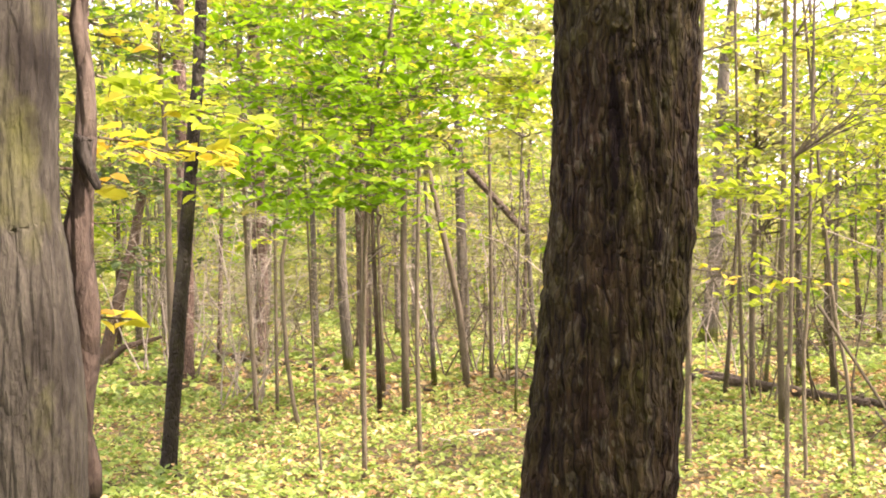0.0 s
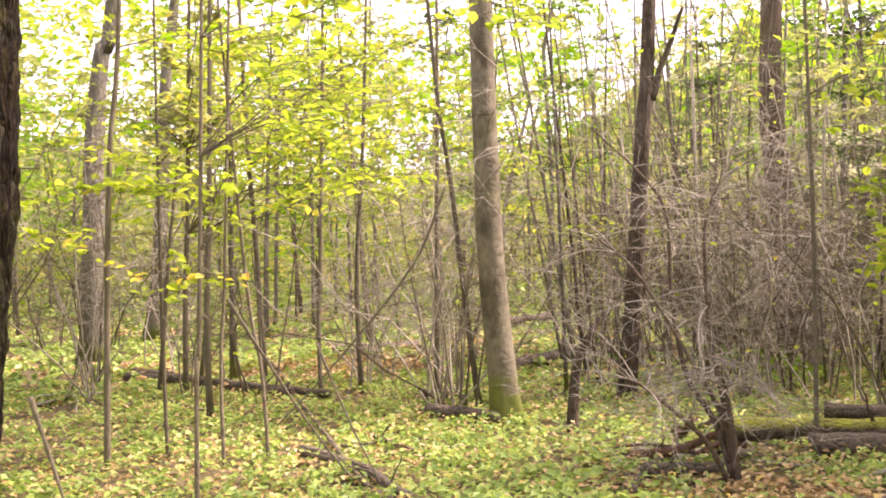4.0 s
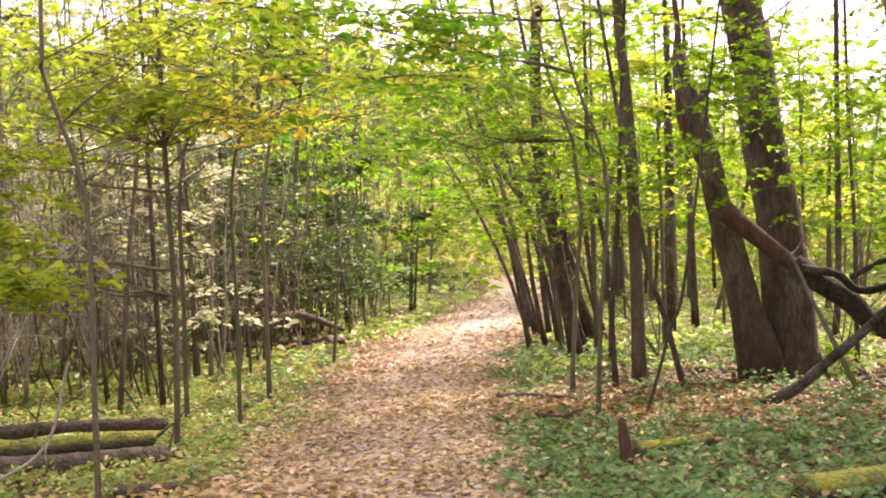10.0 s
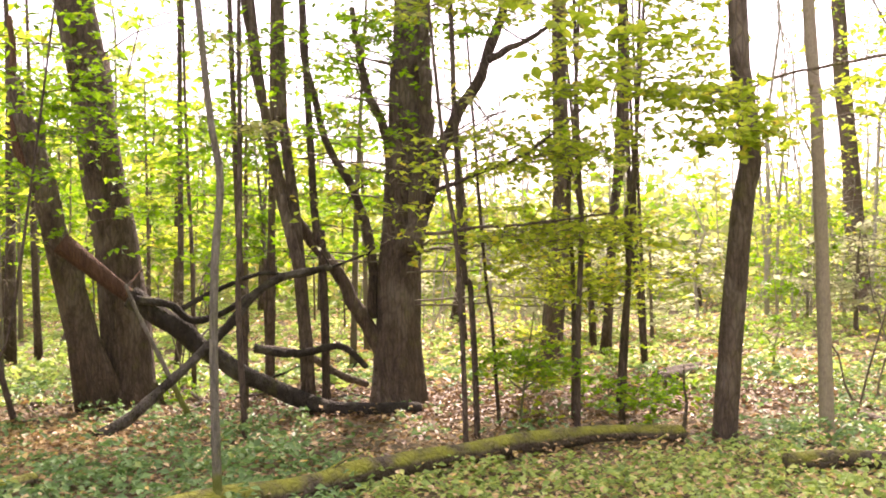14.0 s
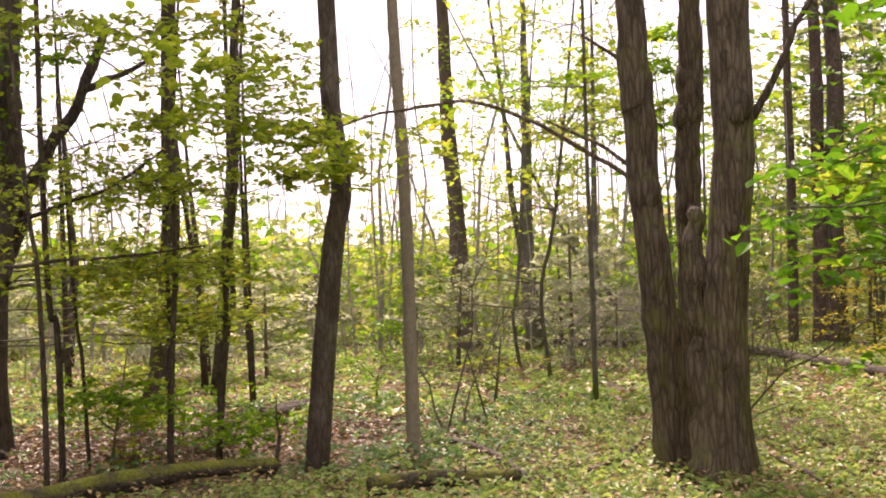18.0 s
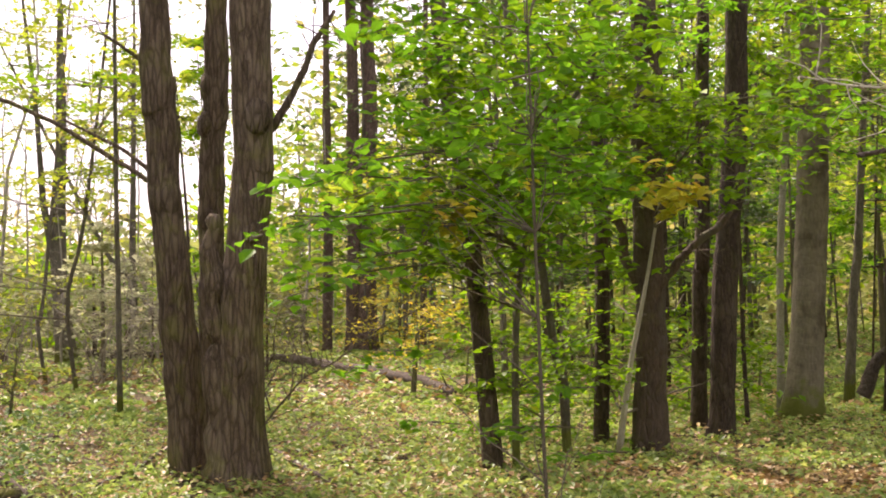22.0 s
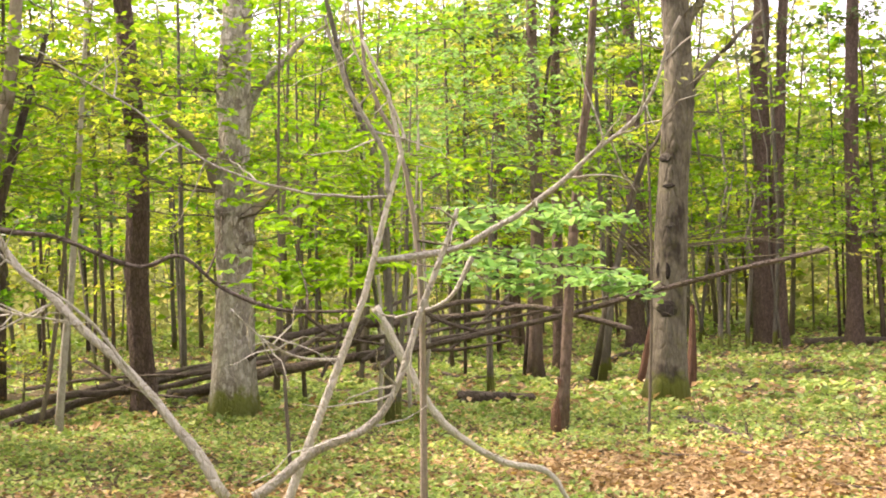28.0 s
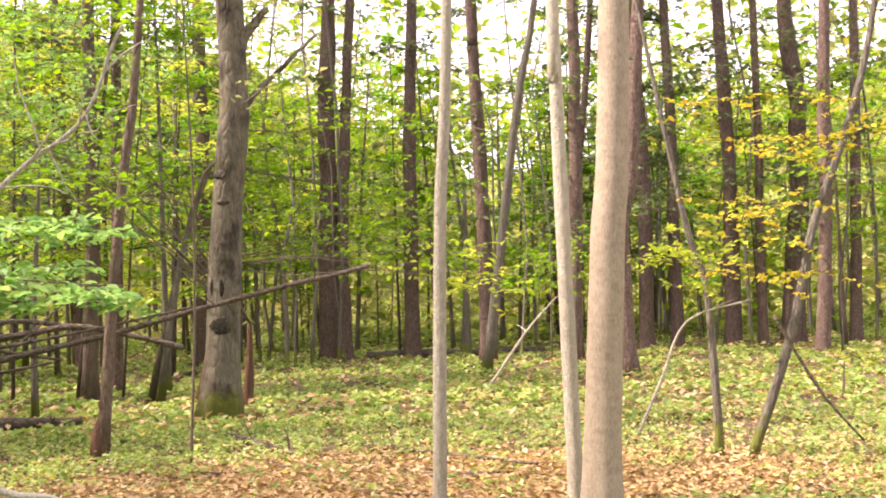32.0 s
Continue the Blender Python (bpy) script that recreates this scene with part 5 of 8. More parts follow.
t = stem("broken_stump", "torn", 0.11, 0.5, ((7.64, 1.72, 0), (7.64, 1.74, 0.16), (7.64, 1.76, 0.33)), label="small broken stump with reddish split wood")

# many-stemmed tree and its neighbours
t = stem("tree", "dark", 0.45, 0.8, ((11.86, -1.64, 0), (11.86, -1.7, 1.11), (11.87, -1.79, 2.25), (11.87, -1.85, 3.4), (11.87, -1.89, 3.97), (11.87, -2.3, 13)), label="large tree forking into several ascending limbs")
limb(t, 0.18, ((11.85, -1.81, 1.27), (11.84, -2.04, 2.24), (11.83, -2.35, 2.93), (11.80, -2.71, 3.60), (11.80, -2.89, 4.17)))
limb(t, 0.13, ((11.88, -1.70, 2.08), (11.88, -1.60, 2.77), (11.89, -1.41, 3.24), (11.90, -1.28, 4.05)))
limb(t, 0.08, ((11.44, -2.59, 3.45), (11.43, -2.95, 3.63), (11.41, -3.29, 3.85)))
limb(t, 0.15, ((11.88, -1.56, 0.46), (11.85, -1.31, 0.95), (11.88, -1.10, 1.34), (11.90, -0.84, 1.69), (11.92, -0.57, 2.21), (11.92, -0.43, 2.84), (11.93, -0.28, 3.53), (11.93, -0.19, 4.51)))
limb(t, 0.12, ((11.89, -1.46, 0.88), (11.89, -1.43, 1.61), (11.91, -1.27, 2.18), (11.93, -1.01, 2.69), (11.95, -0.81, 3.50), (11.96, -0.78, 4.43)))
limb(t, 0.22, ((11.58, -1.81, 1.56), (11.57, -1.96, 2.78), (11.58, -1.98, 3.9)))
spray(t, (9.96, -2.11, 1.97), 0.91, 0.57, 31, "yellowgreen", 0.07)
spray(t, (11.52, -1, 3.19), 1.05, 0.72, 34, "green", 0.07)
spray(t, (8.43, -2.79, 2.72), 0.52, 0.4, 10, "yellowgreen", 0.07)
spray(t, (11.58, 0.29, 2.28), 0.61, 0.83, 22, "green", 0.07)
spray(t, (10.4, -3.22, 1.46), 0.55, 0.33, 13, "yellowgreen", 0.06)
# slim stems run up to 12 m, so unseen crowns can shade the floor
t = stem("tree", "dark", 0.13, 0.5, ((11.69, -0.78, 0), (11.7, -0.69, 1.53), (11.71, -0.56, 2.83), (11.72, -0.55, 3.67), (11.72, -0.54, 12)))
t = stem("tree", "dark", 0.09, 0.5, ((11.65, -0.93, 0), (11.66, -0.92, 1.69), (11.67, -0.83, 2.54), (11.69, -0.55, 12)))
t = stem("tree", "dark", 0.07, 0.5, ((11.85, -0.14, 0), (11.85, -0.15, 1.15), (11.86, -0.1, 2.29), (11.88, 0.04, 12)))
t = stem("tree", "dark", 0.06, 0.5, ((9.66, -2.01, 0), (9.66, -1.98, 1.17), (9.67, -1.89, 2.42), (9.69, -1.71, 12)))
t = stem("tree", "dark", 0.29, 0.5, ((15.34, -4.28, 0), (15.34, -4.43, 1.29), (15.34, -4.49, 2.12), (15.34, -4.7, 12)))
t = stem("tree", "dark", 0.15, 0.5, ((16.68, -5.56, 0), (16.68, -5.74, 2.08), (16.68, -5.91, 3.72), (16.68, -6.11, 12)))
t = stem("tree", "dark", 0.06, 0.5, ((10.97, -3.7, 0), (10.97, -3.78, 0.76), (10.97, -3.88, 1.5), (10.97, -3.87, 2.14), (10.99, -3.82, 12)))
t = stem("tree", "dark", 0.11, 0.5, ((15.17, -0.5, 0), (15.18, -0.5, 1.4), (15.18, -0.6, 2.5), (15.17, -0.85, 12)))
t = stem("tree", "dark", 0.1, 0.5, ((17.18, 0.75, 0), (17.18, 0.66, 1.83), (17.18, 0.51, 12)))
log("fallen_log", "bark", 0.1, ((12.55, -0.25, 0.58), (12.52, -0.79, 0.47), (12.5, -1.14, 0.25), (12.49, -1.44, 0.13)))
log("fallen_log", "bark", 0.14, ((12.62, -4.75, 0.07), (13.57, -5.74, 0.07)))
t = stem("bush", "bushy", 0.03, 0.5, ((10.08, -2.46, 0), (10.08, -2.51, 0.22), (10.07, -2.63, 1)))
spray(t, (10.43, -2.67, 0.37), 0.38, 0.28, 14, "yellowgreen", 0.05)

# open glade with slim trees
t = stem("sapling", "dark", 0.05, 0.5, ((9.92, -3.37, 0), (9.9, -3.38, 0.71), (9.87, -3.44, 1.21), (9.86, -3.42, 1.81), (9.81, -3.51, 2.5), (9.66, -3.75, 6)))
t = stem("sapling", "dark", 0.13, 0.5, ((15.85, -5.23, 0), (15.76, -5.37, 1.47), (15.67, -5.47, 3.25), (15.59, -5.57, 6)))
t = stem("sapling", "dark", 0.11, 0.5, ((19.93, -6.46, 0), (19.92, -6.39, 1.66), (19.94, -6.22, 3.1), (19.98, -6.02, 6)))
t = stem("sapling", "dark", 0.05, 0.5, ((10.15, -2.99, 0), (10.11, -3.01, 1.22), (10.1, -2.98, 2.02), (10.06, -3.04, 2.68), (9.95, -3.22, 6)))
t = stem("sapling", "dark", 0.06, 0.5, ((14.21, -5.25, 0), (14.2, -5.22, 1.03), (14.18, -5.19, 2.21), (14.15, -5.14, 6)))
t = stem("sapling", "dark", 0.11, 0.5, ((19.36, -3.96, 0), (19.34, -3.9, 1.72), (19.31, -3.81, 6)))
t = stem("sapling", "dark", 0.11, 0.5, ((13.07, -0.42, 0), (13, -0.49, 1.9), (12.91, -0.57, 6)))
t = stem("sapling", "dark", 0.14, 0.5, ((11.57, -0.75, 0), (11.56, -0.7, 1.27), (11.62, -0.47, 2.39), (11.66, -0.3, 3.62), (11.71, -0.09, 6)))
t = stem("broken_tree", "dark", 0.25, 0.5, ((14.7, -4.01, 0), (14.6, -4.19, 1.06), (14.55, -4.26, 2.09)), label="dark broken standing trunk")
t = stem("tree", "dark", 0.19, 0.75, ((8.88, -3.83, 0), (8.82, -3.91, 1.03), (8.77, -3.99, 1.85), (8.74, -4.06, 2.27), (8.74, -4, 2.86), (8.74, -3.95, 3.78), (8.74, -3.65, 12)), label="slender dark trunk with a bend")
t = stem("tree", "tan", 0.12, 0.7, ((8.89, -4.74, 0), (8.87, -4.72, 1.23), (8.85, -4.68, 2.66), (8.84, -4.63, 3.85), (8.79, -4.45, 12)), label="slender straight tan-grey trunk")
t = stem("tree", "brown", 0.47, 0.75, ((23.12, -13.82, 0), (23.12, -13.82, 0.05), (23.14, -13.64, 1.92), (23.16, -13.39, 5.2), (23.13, -13.32, 7.82), (23.08, -13.21, 14)))
t = stem("tree", "grey", 0.42, 0.5, ((21.95, -14.89, 0), (21.95, -14.87, 0.17), (21.96, -14.72, 2.29), (21.8, -14.73, 5.56), (21.74, -14.68, 7.52), (21.71, -14.65, 9)))
t = stem("tree", "grey", 0.21, 0.5, ((21.88, -14.99, 0), (21.9, -14.93, 0.39), (22.07, -14.5, 2.95), (22.1, -14.29, 5.31), (22.16, -14.03, 7.94), (22.17, -13.96, 9)))
t = stem("tree", "grey", 0.07, 0.5, ((11.11, -8.36, 0), (11.06, -8.31, 1.83), (11.02, -8.28, 2.98), (10.9, -8.2, 9)))
t = stem("tree", "grey", 0.07, 0.5, ((17.19, -11.32, 0), (17.23, -11.2, 0.98), (17.13, -11.29, 1.79), (16.61, -11.75, 9)))
t = stem("tree", "grey", 0.12, 0.5, ((20.6, -16.88, 0), (20.79, -16.55, 0.66), (21.13, -15.96, 1.85), (21.46, -15.42, 2.66), (23.02, -12.87, 9)))
t = stem("tree", "grey", 0.2, 0.5, ((21.18, -16.03, 0), (21.1, -16.01, 1.85), (20.94, -15.99, 5.51), (20.85, -15.98, 9)))
t = stem("tree", "grey", 0.07, 0.5, ((14.39, -10.03, 0), (14.42, -9.89, 1.37), (14.2, -10.1, 2.91), (13.68, -10.62, 9)))
spray(t, (9.13, -3.3, 2.77), 0.95, 0.59, 10, "yellowgreen", 0.07)
spray(t, (11.43, -3.56, 1.37), 0.72, 0.39, 14, "yellowgreen", 0.06)
spray(t, (13.49, -9.26, 3.95), 1.33, 1.33, 40, "yellowgreen", 0.09)
spray(t, (19.32, -11.46, 2.52), 2.33, 1.44, 40, "yellowgreen", 0.09)
spray(t, (7.35, -2.34, 2.96), 0.42, 0.23, 6, "yellowgreen", 0.08)
spray(t, (8.11, -3.91, 2.58), 0.71, 0.24, 7, "yellowgreen", 0.07)
spray(t, (8.88, -3.63, 3.12), 0.36, 0.34, 5, "yellowgreen", 0.07)
spray(t, (9.03, -2.21, 2.31), 0.71, 0.13, 16, "yellowgreen", 0.07)
spray(t, (9.4, -2.84, 1.7), 0.69, 0.14, 14, "yellowgreen", 0.07)
spray(t, (8.01, -3.3, 2.64), 0.41, 0.19, 9, "yellowgreen", 0.07)
spray(t, (10.07, -3.34, 1.26), 0.65, 0.15, 11, "yellowgreen", 0.07)
spray(t, (9.08, -2.89, 3.55), 0.75, 0.2, 9, "yellowgreen", 0.07)
spray(t, (9.06, -1.62, 3.46), 0.55, 0.21, 6, "yellowgreen", 0.07)
spray(t, (9.65, -2.45, 0.61), 0.37, 0.14, 9, "green", 0.06)
spray(t, (9.56, -3.54, 0.29), 0.39, 0.12, 9, "green", 0.06)
spray(t, (7.33, -3.34, 2.27), 0.29, 0.11, 7, "yellowgreen", 0.07)
spray(t, (4.5, -12.26, 3.68), 0.79, 0.66, 20, "green", 0.08)
t = stem("sapling", "dark", 0.05, 0.5, ((9.01, -1.77, 0), (8.98, -1.76, 0.75), (8.97, -1.72, 1.67), (8.98, -1.64, 2.3), (9.03, -1.43, 5)))
t = stem("sapling", "dark", 0.06, 0.5, ((9.44, -2.8, 0), (9.4, -2.82, 0.92), (9.35, -2.85, 1.66), (9.34, -2.83, 2.35), (9.29, -2.79, 5)))
t = stem("sapling", "dark", 0.06, 0.5, ((10.04, -3.39, 0), (9.97, -3.45, 0.86), (9.92, -3.48, 1.66), (9.87, -3.53, 2.41), (9.76, -3.62, 5)))
t = stem("sapling", "dark", 0.07, 0.5, ((14.5, -5.34, 0), (14.49, -5.26, 1.31), (14.45, -5.22, 2.87), (14.42, -5.18, 5)))
t = stem("sapling", "dark", 0.11, 0.5, ((17.2, -5.55, 0), (17.18, -5.46, 1.66), (17.23, -5.29, 2.8), (17.28, -5.08, 5)))
t = stem("sapling", "dark", 0.04, 0.5, ((10.2, -2.33, 0), (10.19, -2.28, 0.92), (10.2, -2.22, 1.5), (10.21, -2.03, 5)))
t = stem("sapling", "dark", 0.25, 0.5, ((25.52, -5.1, 0), (25.34, -5.3, 2.09), (25.34, -5.23, 2.96), (25.35, -5.12, 5)))
limb(t, 0.04, ((9.33, -1.63, 2.03), (9.17, -1.94, 2.15), (8.97, -2.33, 2.31), (8.75, -2.72, 2.64)))
limb(t, 0.03, ((9.39, -1.55, 1.69), (9.13, -2.05, 1.73), (8.9, -2.51, 1.76), (8.7, -2.9, 1.81)))
t = stem("tree", "mottled", 0.27, 0.8, ((7.16, -6.14, 0), (7.17, -6.03, 1.22), (7.19, -5.94, 2.11), (7.18, -5.89, 3.01), (7.19, -5.84, 3.68), (7.23, -5.39, 13)), label="leaning stem of a three-stemmed tree, old wound")
limb(t, 0.04, ((7.24, -5.88, 2.23), (7.38, -5.65, 2.41), (7.64, -5.25, 2.70), (7.88, -4.88, 2.88), (8.14, -4.50, 2.88), (8.40, -4.14, 2.81), (8.70, -3.69, 2.66)))
limb(t, 0.04, ((7.25, -5.86, 2.34), (7.38, -5.66, 2.51), (7.60, -5.32, 2.72)))
limb(t, 0.04, ((7.19, -5.89, 3.09), (7.30, -5.73, 3.24), (7.42, -5.55, 3.38)))
t = stem("tree", "mottled", 0.24, 0.9, ((7.56, -6.73, 0), (7.53, -6.68, 1.44), (7.48, -6.68, 2.64), (7.41, -6.69, 3.84), (7.15, -6.74, 12)), label="burly middle stem of a three-stemmed tree")
t = stem("tree", "mottled", 0.38, 0.75, ((6.61, -6.11, 0), (6.55, -6.12, 1.22), (6.47, -6.16, 2.27), (6.41, -6.16, 3.53), (6.1, -6.18, 14)), label="thickest stem of a three-stemmed tree")
limb(t, 0.28, ((6.68, -6.02, -0.02), (6.66, -6.02, 0.59), (6.66, -5.99, 1.10), (6.66, -5.95, 1.56), (6.65, -5.93, 1.94)))
limb(t, 0.07, ((6.43, -6.20, 2.48), (6.27, -6.42, 2.89), (6.16, -6.54, 3.27), (6.07, -6.67, 3.52)))
t = stem("pine_tree", "pine", 0.5, 0.7, ((18.17, -20.45, 0), (18.16, -20.45, 0.1), (17.97, -20.46, 4.05), (17.82, -20.42, 7.97), (17.62, -20.36, 16)))
t = stem("pine_tree", "pine", 0.37, 0.7, ((18.34, -20.21, 0), (18.32, -20.2, 0.33), (18.17, -20.17, 4.06), (18.04, -20.09, 7.98), (17.87, -20, 16)))
t = stem("pine_tree", "pine", 0.24, 0.7, ((18.68, -19.7, 0), (18.66, -19.69, 0.54), (18.52, -19.65, 4.08), (18.25, -19.56, 16)))
t = stem("pine_tree", "pine", 0.18, 0.7, ((17.36, -21.65, 0), (17.33, -21.64, 0.6), (17.05, -21.61, 7.14), (16.82, -21.58, 16)))
t = stem("tree", "dark", 0.16, 0.5, ((5.33, -7.58, 0), (5.36, -7.44, 1.37), (5.4, -7.31, 2.4), (5.45, -7.16, 3.43), (5.69, -6.5, 11)), label="dark slim leaning trunk wrapped in leaves")
log("fallen_log", "bark", 0.2, ((16.97, -16.35, 0.09), (14.35, -15.21, 0.09), (10.92, -13.32, 0.09), (8.96, -11.98, 0.09)), label="fallen log across the leafy forest floor")
log("fallen_log", "bark", 0.27, ((21.73, -15.2, 0.11), (20.76, -16.61, 0.11)), label="fallen log across the leafy forest floor")
log("fallen_log", "bark", 0.14, ((12.31, -4.64, 0.07), (13.45, -5.75, 0.07)), label="fallen log across the leafy forest floor")
log("fallen_branch", "bark", 0.07, ((9.44, -5.39, 0.04), (8.53, -5.27, 0.04), (7.32, -4.85, 0.04)))
log("fallen_branch", "bark", 0.05, ((7.15, -5.29, 0.04), (8.08, -6.5, 0.04), (9.56, -8.23, 0.04)))
log("fallen_branch", "bark", 0.06, ((7.34, -7.17, 0.04), (6.49, -6.68, 0.04), (5.7, -6.21, 0.04)))
log("fallen_branch", "bark", 0.04, ((6.52, -7.08, 0.03), (6.09, -7.58, 0.03)))
log("fallen_branch", "bark", 0.05, ((9.99, -6.71, 0.04), (11.24, -7.95, 0.04)))

# leafy hollow: beech saplings, dark trunks, smooth trunk
t = stem("sapling", "grey", 0.06, 0.5, ((5.11, -7.55, 0), (5.07, -7.53, 1.01), (4.98, -7.55, 1.73), (4.87, -7.59, 2.2), (4.66, -7.69, 2.7), (4.45, -7.78, 3.33), (3.91, -8.01, 6)))
spray(t, (4.77, -6.59, 1.89), 0.79, 0.34, 29, "green", 0.08)
spray(t, (4.59, -6.11, 1.89), 0.12, 0.05, 1, "gold", 0.08)
spray(t, (4.67, -7.17, 2.92), 0.89, 0.52, 44, "green", 0.08)
spray(t, (5.38, -7.99, 0.99), 0.59, 0.59, 22, "green", 0.07)
spray(t, (5.73, -6.62, 2.15), 0.34, 0.18, 11, "yellowgreen", 0.07)
leafy_branch(t, ((4.03, -5.23, 1.83), (3.86, -5.36, 1.84), (3.82, -5.63, 1.98), (3.68, -5.72, 1.96), (3.44, -6.33, 2.14), (3.15, -6.48, 2.05), (3.30, -6.40, 1.97), (3.09, -6.50, 1.93)), 0.07, 7, "gold", 0.09)
t = stem("sapling", "grey", 0.08, 0.5, ((5.02, -8.15, 0), (5.03, -8.11, 0.76), (5.1, -8.06, 1.16), (5.54, -7.7, 6)))
t = stem("tree", "dark", 0.14, 0.5, ((5.16, -8.91, 0), (5.08, -8.9, 1.42), (5.08, -8.86, 2.4), (5.07, -8.84, 3.13), (5.03, -8.72, 9)))
t = stem("tree", "brown", 0.27, 0.55, ((4.69, -8.89, 0), (4.64, -8.88, 0.94), (4.62, -8.87, 1.51), (4.6, -8.85, 2.36), (4.55, -8.81, 3.78), (4.41, -8.7, 12)), label="knobbly trunk branching low, dark below and pale above")
limb(t, 0.1, ((4.67, -8.84, 1.28), (4.77, -8.79, 1.56), (4.84, -8.75, 1.90), (5.08, -8.61, 2.17), (5.22, -8.53, 2.53)))
limb(t, 0.09, ((4.56, -8.84, 1.32), (4.39, -8.93, 1.55), (4.22, -9.01, 1.76), (4.02, -9.10, 1.94), (3.93, -9.14, 2.24)))
limb(t, 0.06, ((4.60, -8.82, 1.46), (4.65, -8.79, 1.89), (4.69, -8.78, 2.17)))
t = stem("dead_sapling", "pale", 0.06, 0.5, ((4.78, -8.50, 0), (4.67, -8.55, 0.69), (4.54, -8.60, 1.32), (4.43, -8.64, 1.92), (4.38, -8.66, 2.19)), label="pale dead stem leaning on the knobbly trunk")
spray(t, (4.03, -8.11, 2.34), 0.6, 0.47, 27, "green", 0.08)
spray(t, (3.57, -7.24, 2.04), 0.21, 0.09, 1, "gold", 0.08)
spray(t, (5.43, -9.12, 0.68), 0.5, 0.6, 16, "green", 0.07)
spray(t, (4.87, -10.57, 0.74), 0.61, 0.72, 19, "green", 0.07)
t = stem("tree", "dark", 0.23, 0.8, ((4.49, -9.86, 0), (4.39, -9.86, 1.39), (4.28, -9.88, 2.42), (4.21, -9.87, 3.44), (3.88, -9.85, 12)))
t = stem("tree", "dark", 0.16, 0.5, ((4.84, -10.16, 0), (4.77, -10.15, 1.4), (4.7, -10.14, 2.47), (4.38, -10.12, 11)))
t = stem("tree", "smooth", 0.34, 0.8, ((4.33, -11.46, 0), (4.2, -11.47, 1.66), (4.12, -11.46, 2.82), (4.06, -11.44, 4.27), (3.82, -11.35, 14)), label="smooth pale-brown trunk with a mossy flared foot")
t = stem("sapling", "pale", 0.09, 0.5, ((4.82, -12.14, 0), (4.75, -12.12, 1.69), (4.63, -12.12, 3.24), (4.58, -12.1, 4.48), (4.44, -12.05, 10)))
t = stem("tree", "tan", 0.16, 0.65, ((2.55, -10.44, 0), (2.55, -10.39, 1.09), (2.44, -10.41, 2.17), (2.34, -10.43, 3.05), (2.25, -10.46, 3.64), (1.76, -10.6, 9)), label="curved tan stem with dark upright companion shoots")
limb(t, 0.09, ((2.38, -10.28, 2.01), (2.17, -10.37, 2.88), (1.95, -10.45, 3.74)), "dark")
limb(t, 0.07, ((2.38, -10.26, 2.64), (2.49, -10.19, 2.84), (2.63, -10.09, 3.33), (2.68, -10.05, 3.76)), "dark")
spray(t, (3.12, -10.29, 3.07), 0.83, 0.83, 34, "green", 0.08)
spray(t, (2.3, -13.01, 3.54), 0.79, 0.91, 29, "yellowgreen", 0.08)
spray(t, (4.58, -11.76, 3.62), 0.6, 0.79, 19, "green", 0.08)
t = stem("pine_tree", "pine", 0.3, 0.75, ((1.66, -14.63, 0), (1.73, -14.58, 1.35), (1.72, -14.52, 3.48), (1.8, -14.49, 4.19), (2.44, -14.21, 14)))
t = stem("tree", "flaky", 0.47, 0.85, ((0.59, -13.8, 0), (0.55, -13.76, 1.65), (0.55, -13.72, 2.96), (0.46, -13.69, 4.61), (0.21, -13.61, 12)), label="pale flaky trunk with broken stub limbs, mossy foot")
limb(t, 0.16, ((0.70, -13.73, 2.71), (0.94, -13.67, 3.18), (1.35, -13.59, 3.52)), "tan")
limb(t, 0.15, ((0.55, -13.73, 2.77), (0.34, -13.74, 3.62), (-0.28, -13.82, 4.45)))
limb(t, 0.15, ((0.42, -13.75, 2.24), (0.22, -13.77, 2.55), (-0.11, -13.82, 2.80)), "tan")
limb(t, 0.10, ((0.14, -13.75, 2.21), (-0.26, -13.82, 2.47), (-0.65, -13.87, 2.72)), "tan")
spray(t, (2.35, -13.32, 3.34), 0.98, 1.08, 34, "green", 0.08)
spray(t, (-0.05, -13.72, 3.59), 1.08, 0.85, 34, "green", 0.08)
spray(t, (-0.47, -10.78, 2.56), 0.83, 0.4, 19, "green", 0.08)
t = stem("sapling", "pale", 0.09, 0.5, ((2.36, -12.78, 0), (2.26, -12.76, 1.01), (2.17, -12.76, 1.87), (1.9, -12.73, 6)))
t = stem("sapling", "sapling", 0.09, 0.5, ((0.12, -16.57, 0), (0, -16.53, 2.07), (-0.1, -16.5, 3.65), (-0.19, -16.47, 6)))
t = stem("sapling", "sapling", 0.06, 0.5, ((-0.28, -15.63, 0), (-0.22, -15.58, 1.43), (-0.23, -15.55, 2.76), (-0.25, -15.49, 6)))
t = stem("sapling", "sapling", 0.06, 0.5, ((2.72, -13.5, 0), (2.52, -13.5, 0.99), (1.91, -13.52, 6)))
t = stem("sapling", "sapling", 0.09, 0.5, ((-1.2, -18.49, 0), (-1.33, -18.48, 1.22), (-1.64, -18.45, 6)))
t = stem("sapling", "grey", 0.1, 0.5, ((-1.1, -12.47, 0), (-1.12, -12.43, 1.56), (-1.03, -12.38, 2.72), (-0.82, -12.33, 3.31), (-0.57, -12.26, 4.18), (-0.25, -12.17, 6)))
t = stem("sapling", "dark", 0.07, 0.5, ((3.69, -12.02, 0), (3.62, -12, 1.07), (3.43, -12, 2.14), (3.02, -12, 6)))
t = stem("sapling", "grey", 0.12, 0.5, ((4.43, -13.13, 0), (4.31, -13.12, 1.31), (4.22, -13.11, 2.1), (3.94, -13.09, 6)))
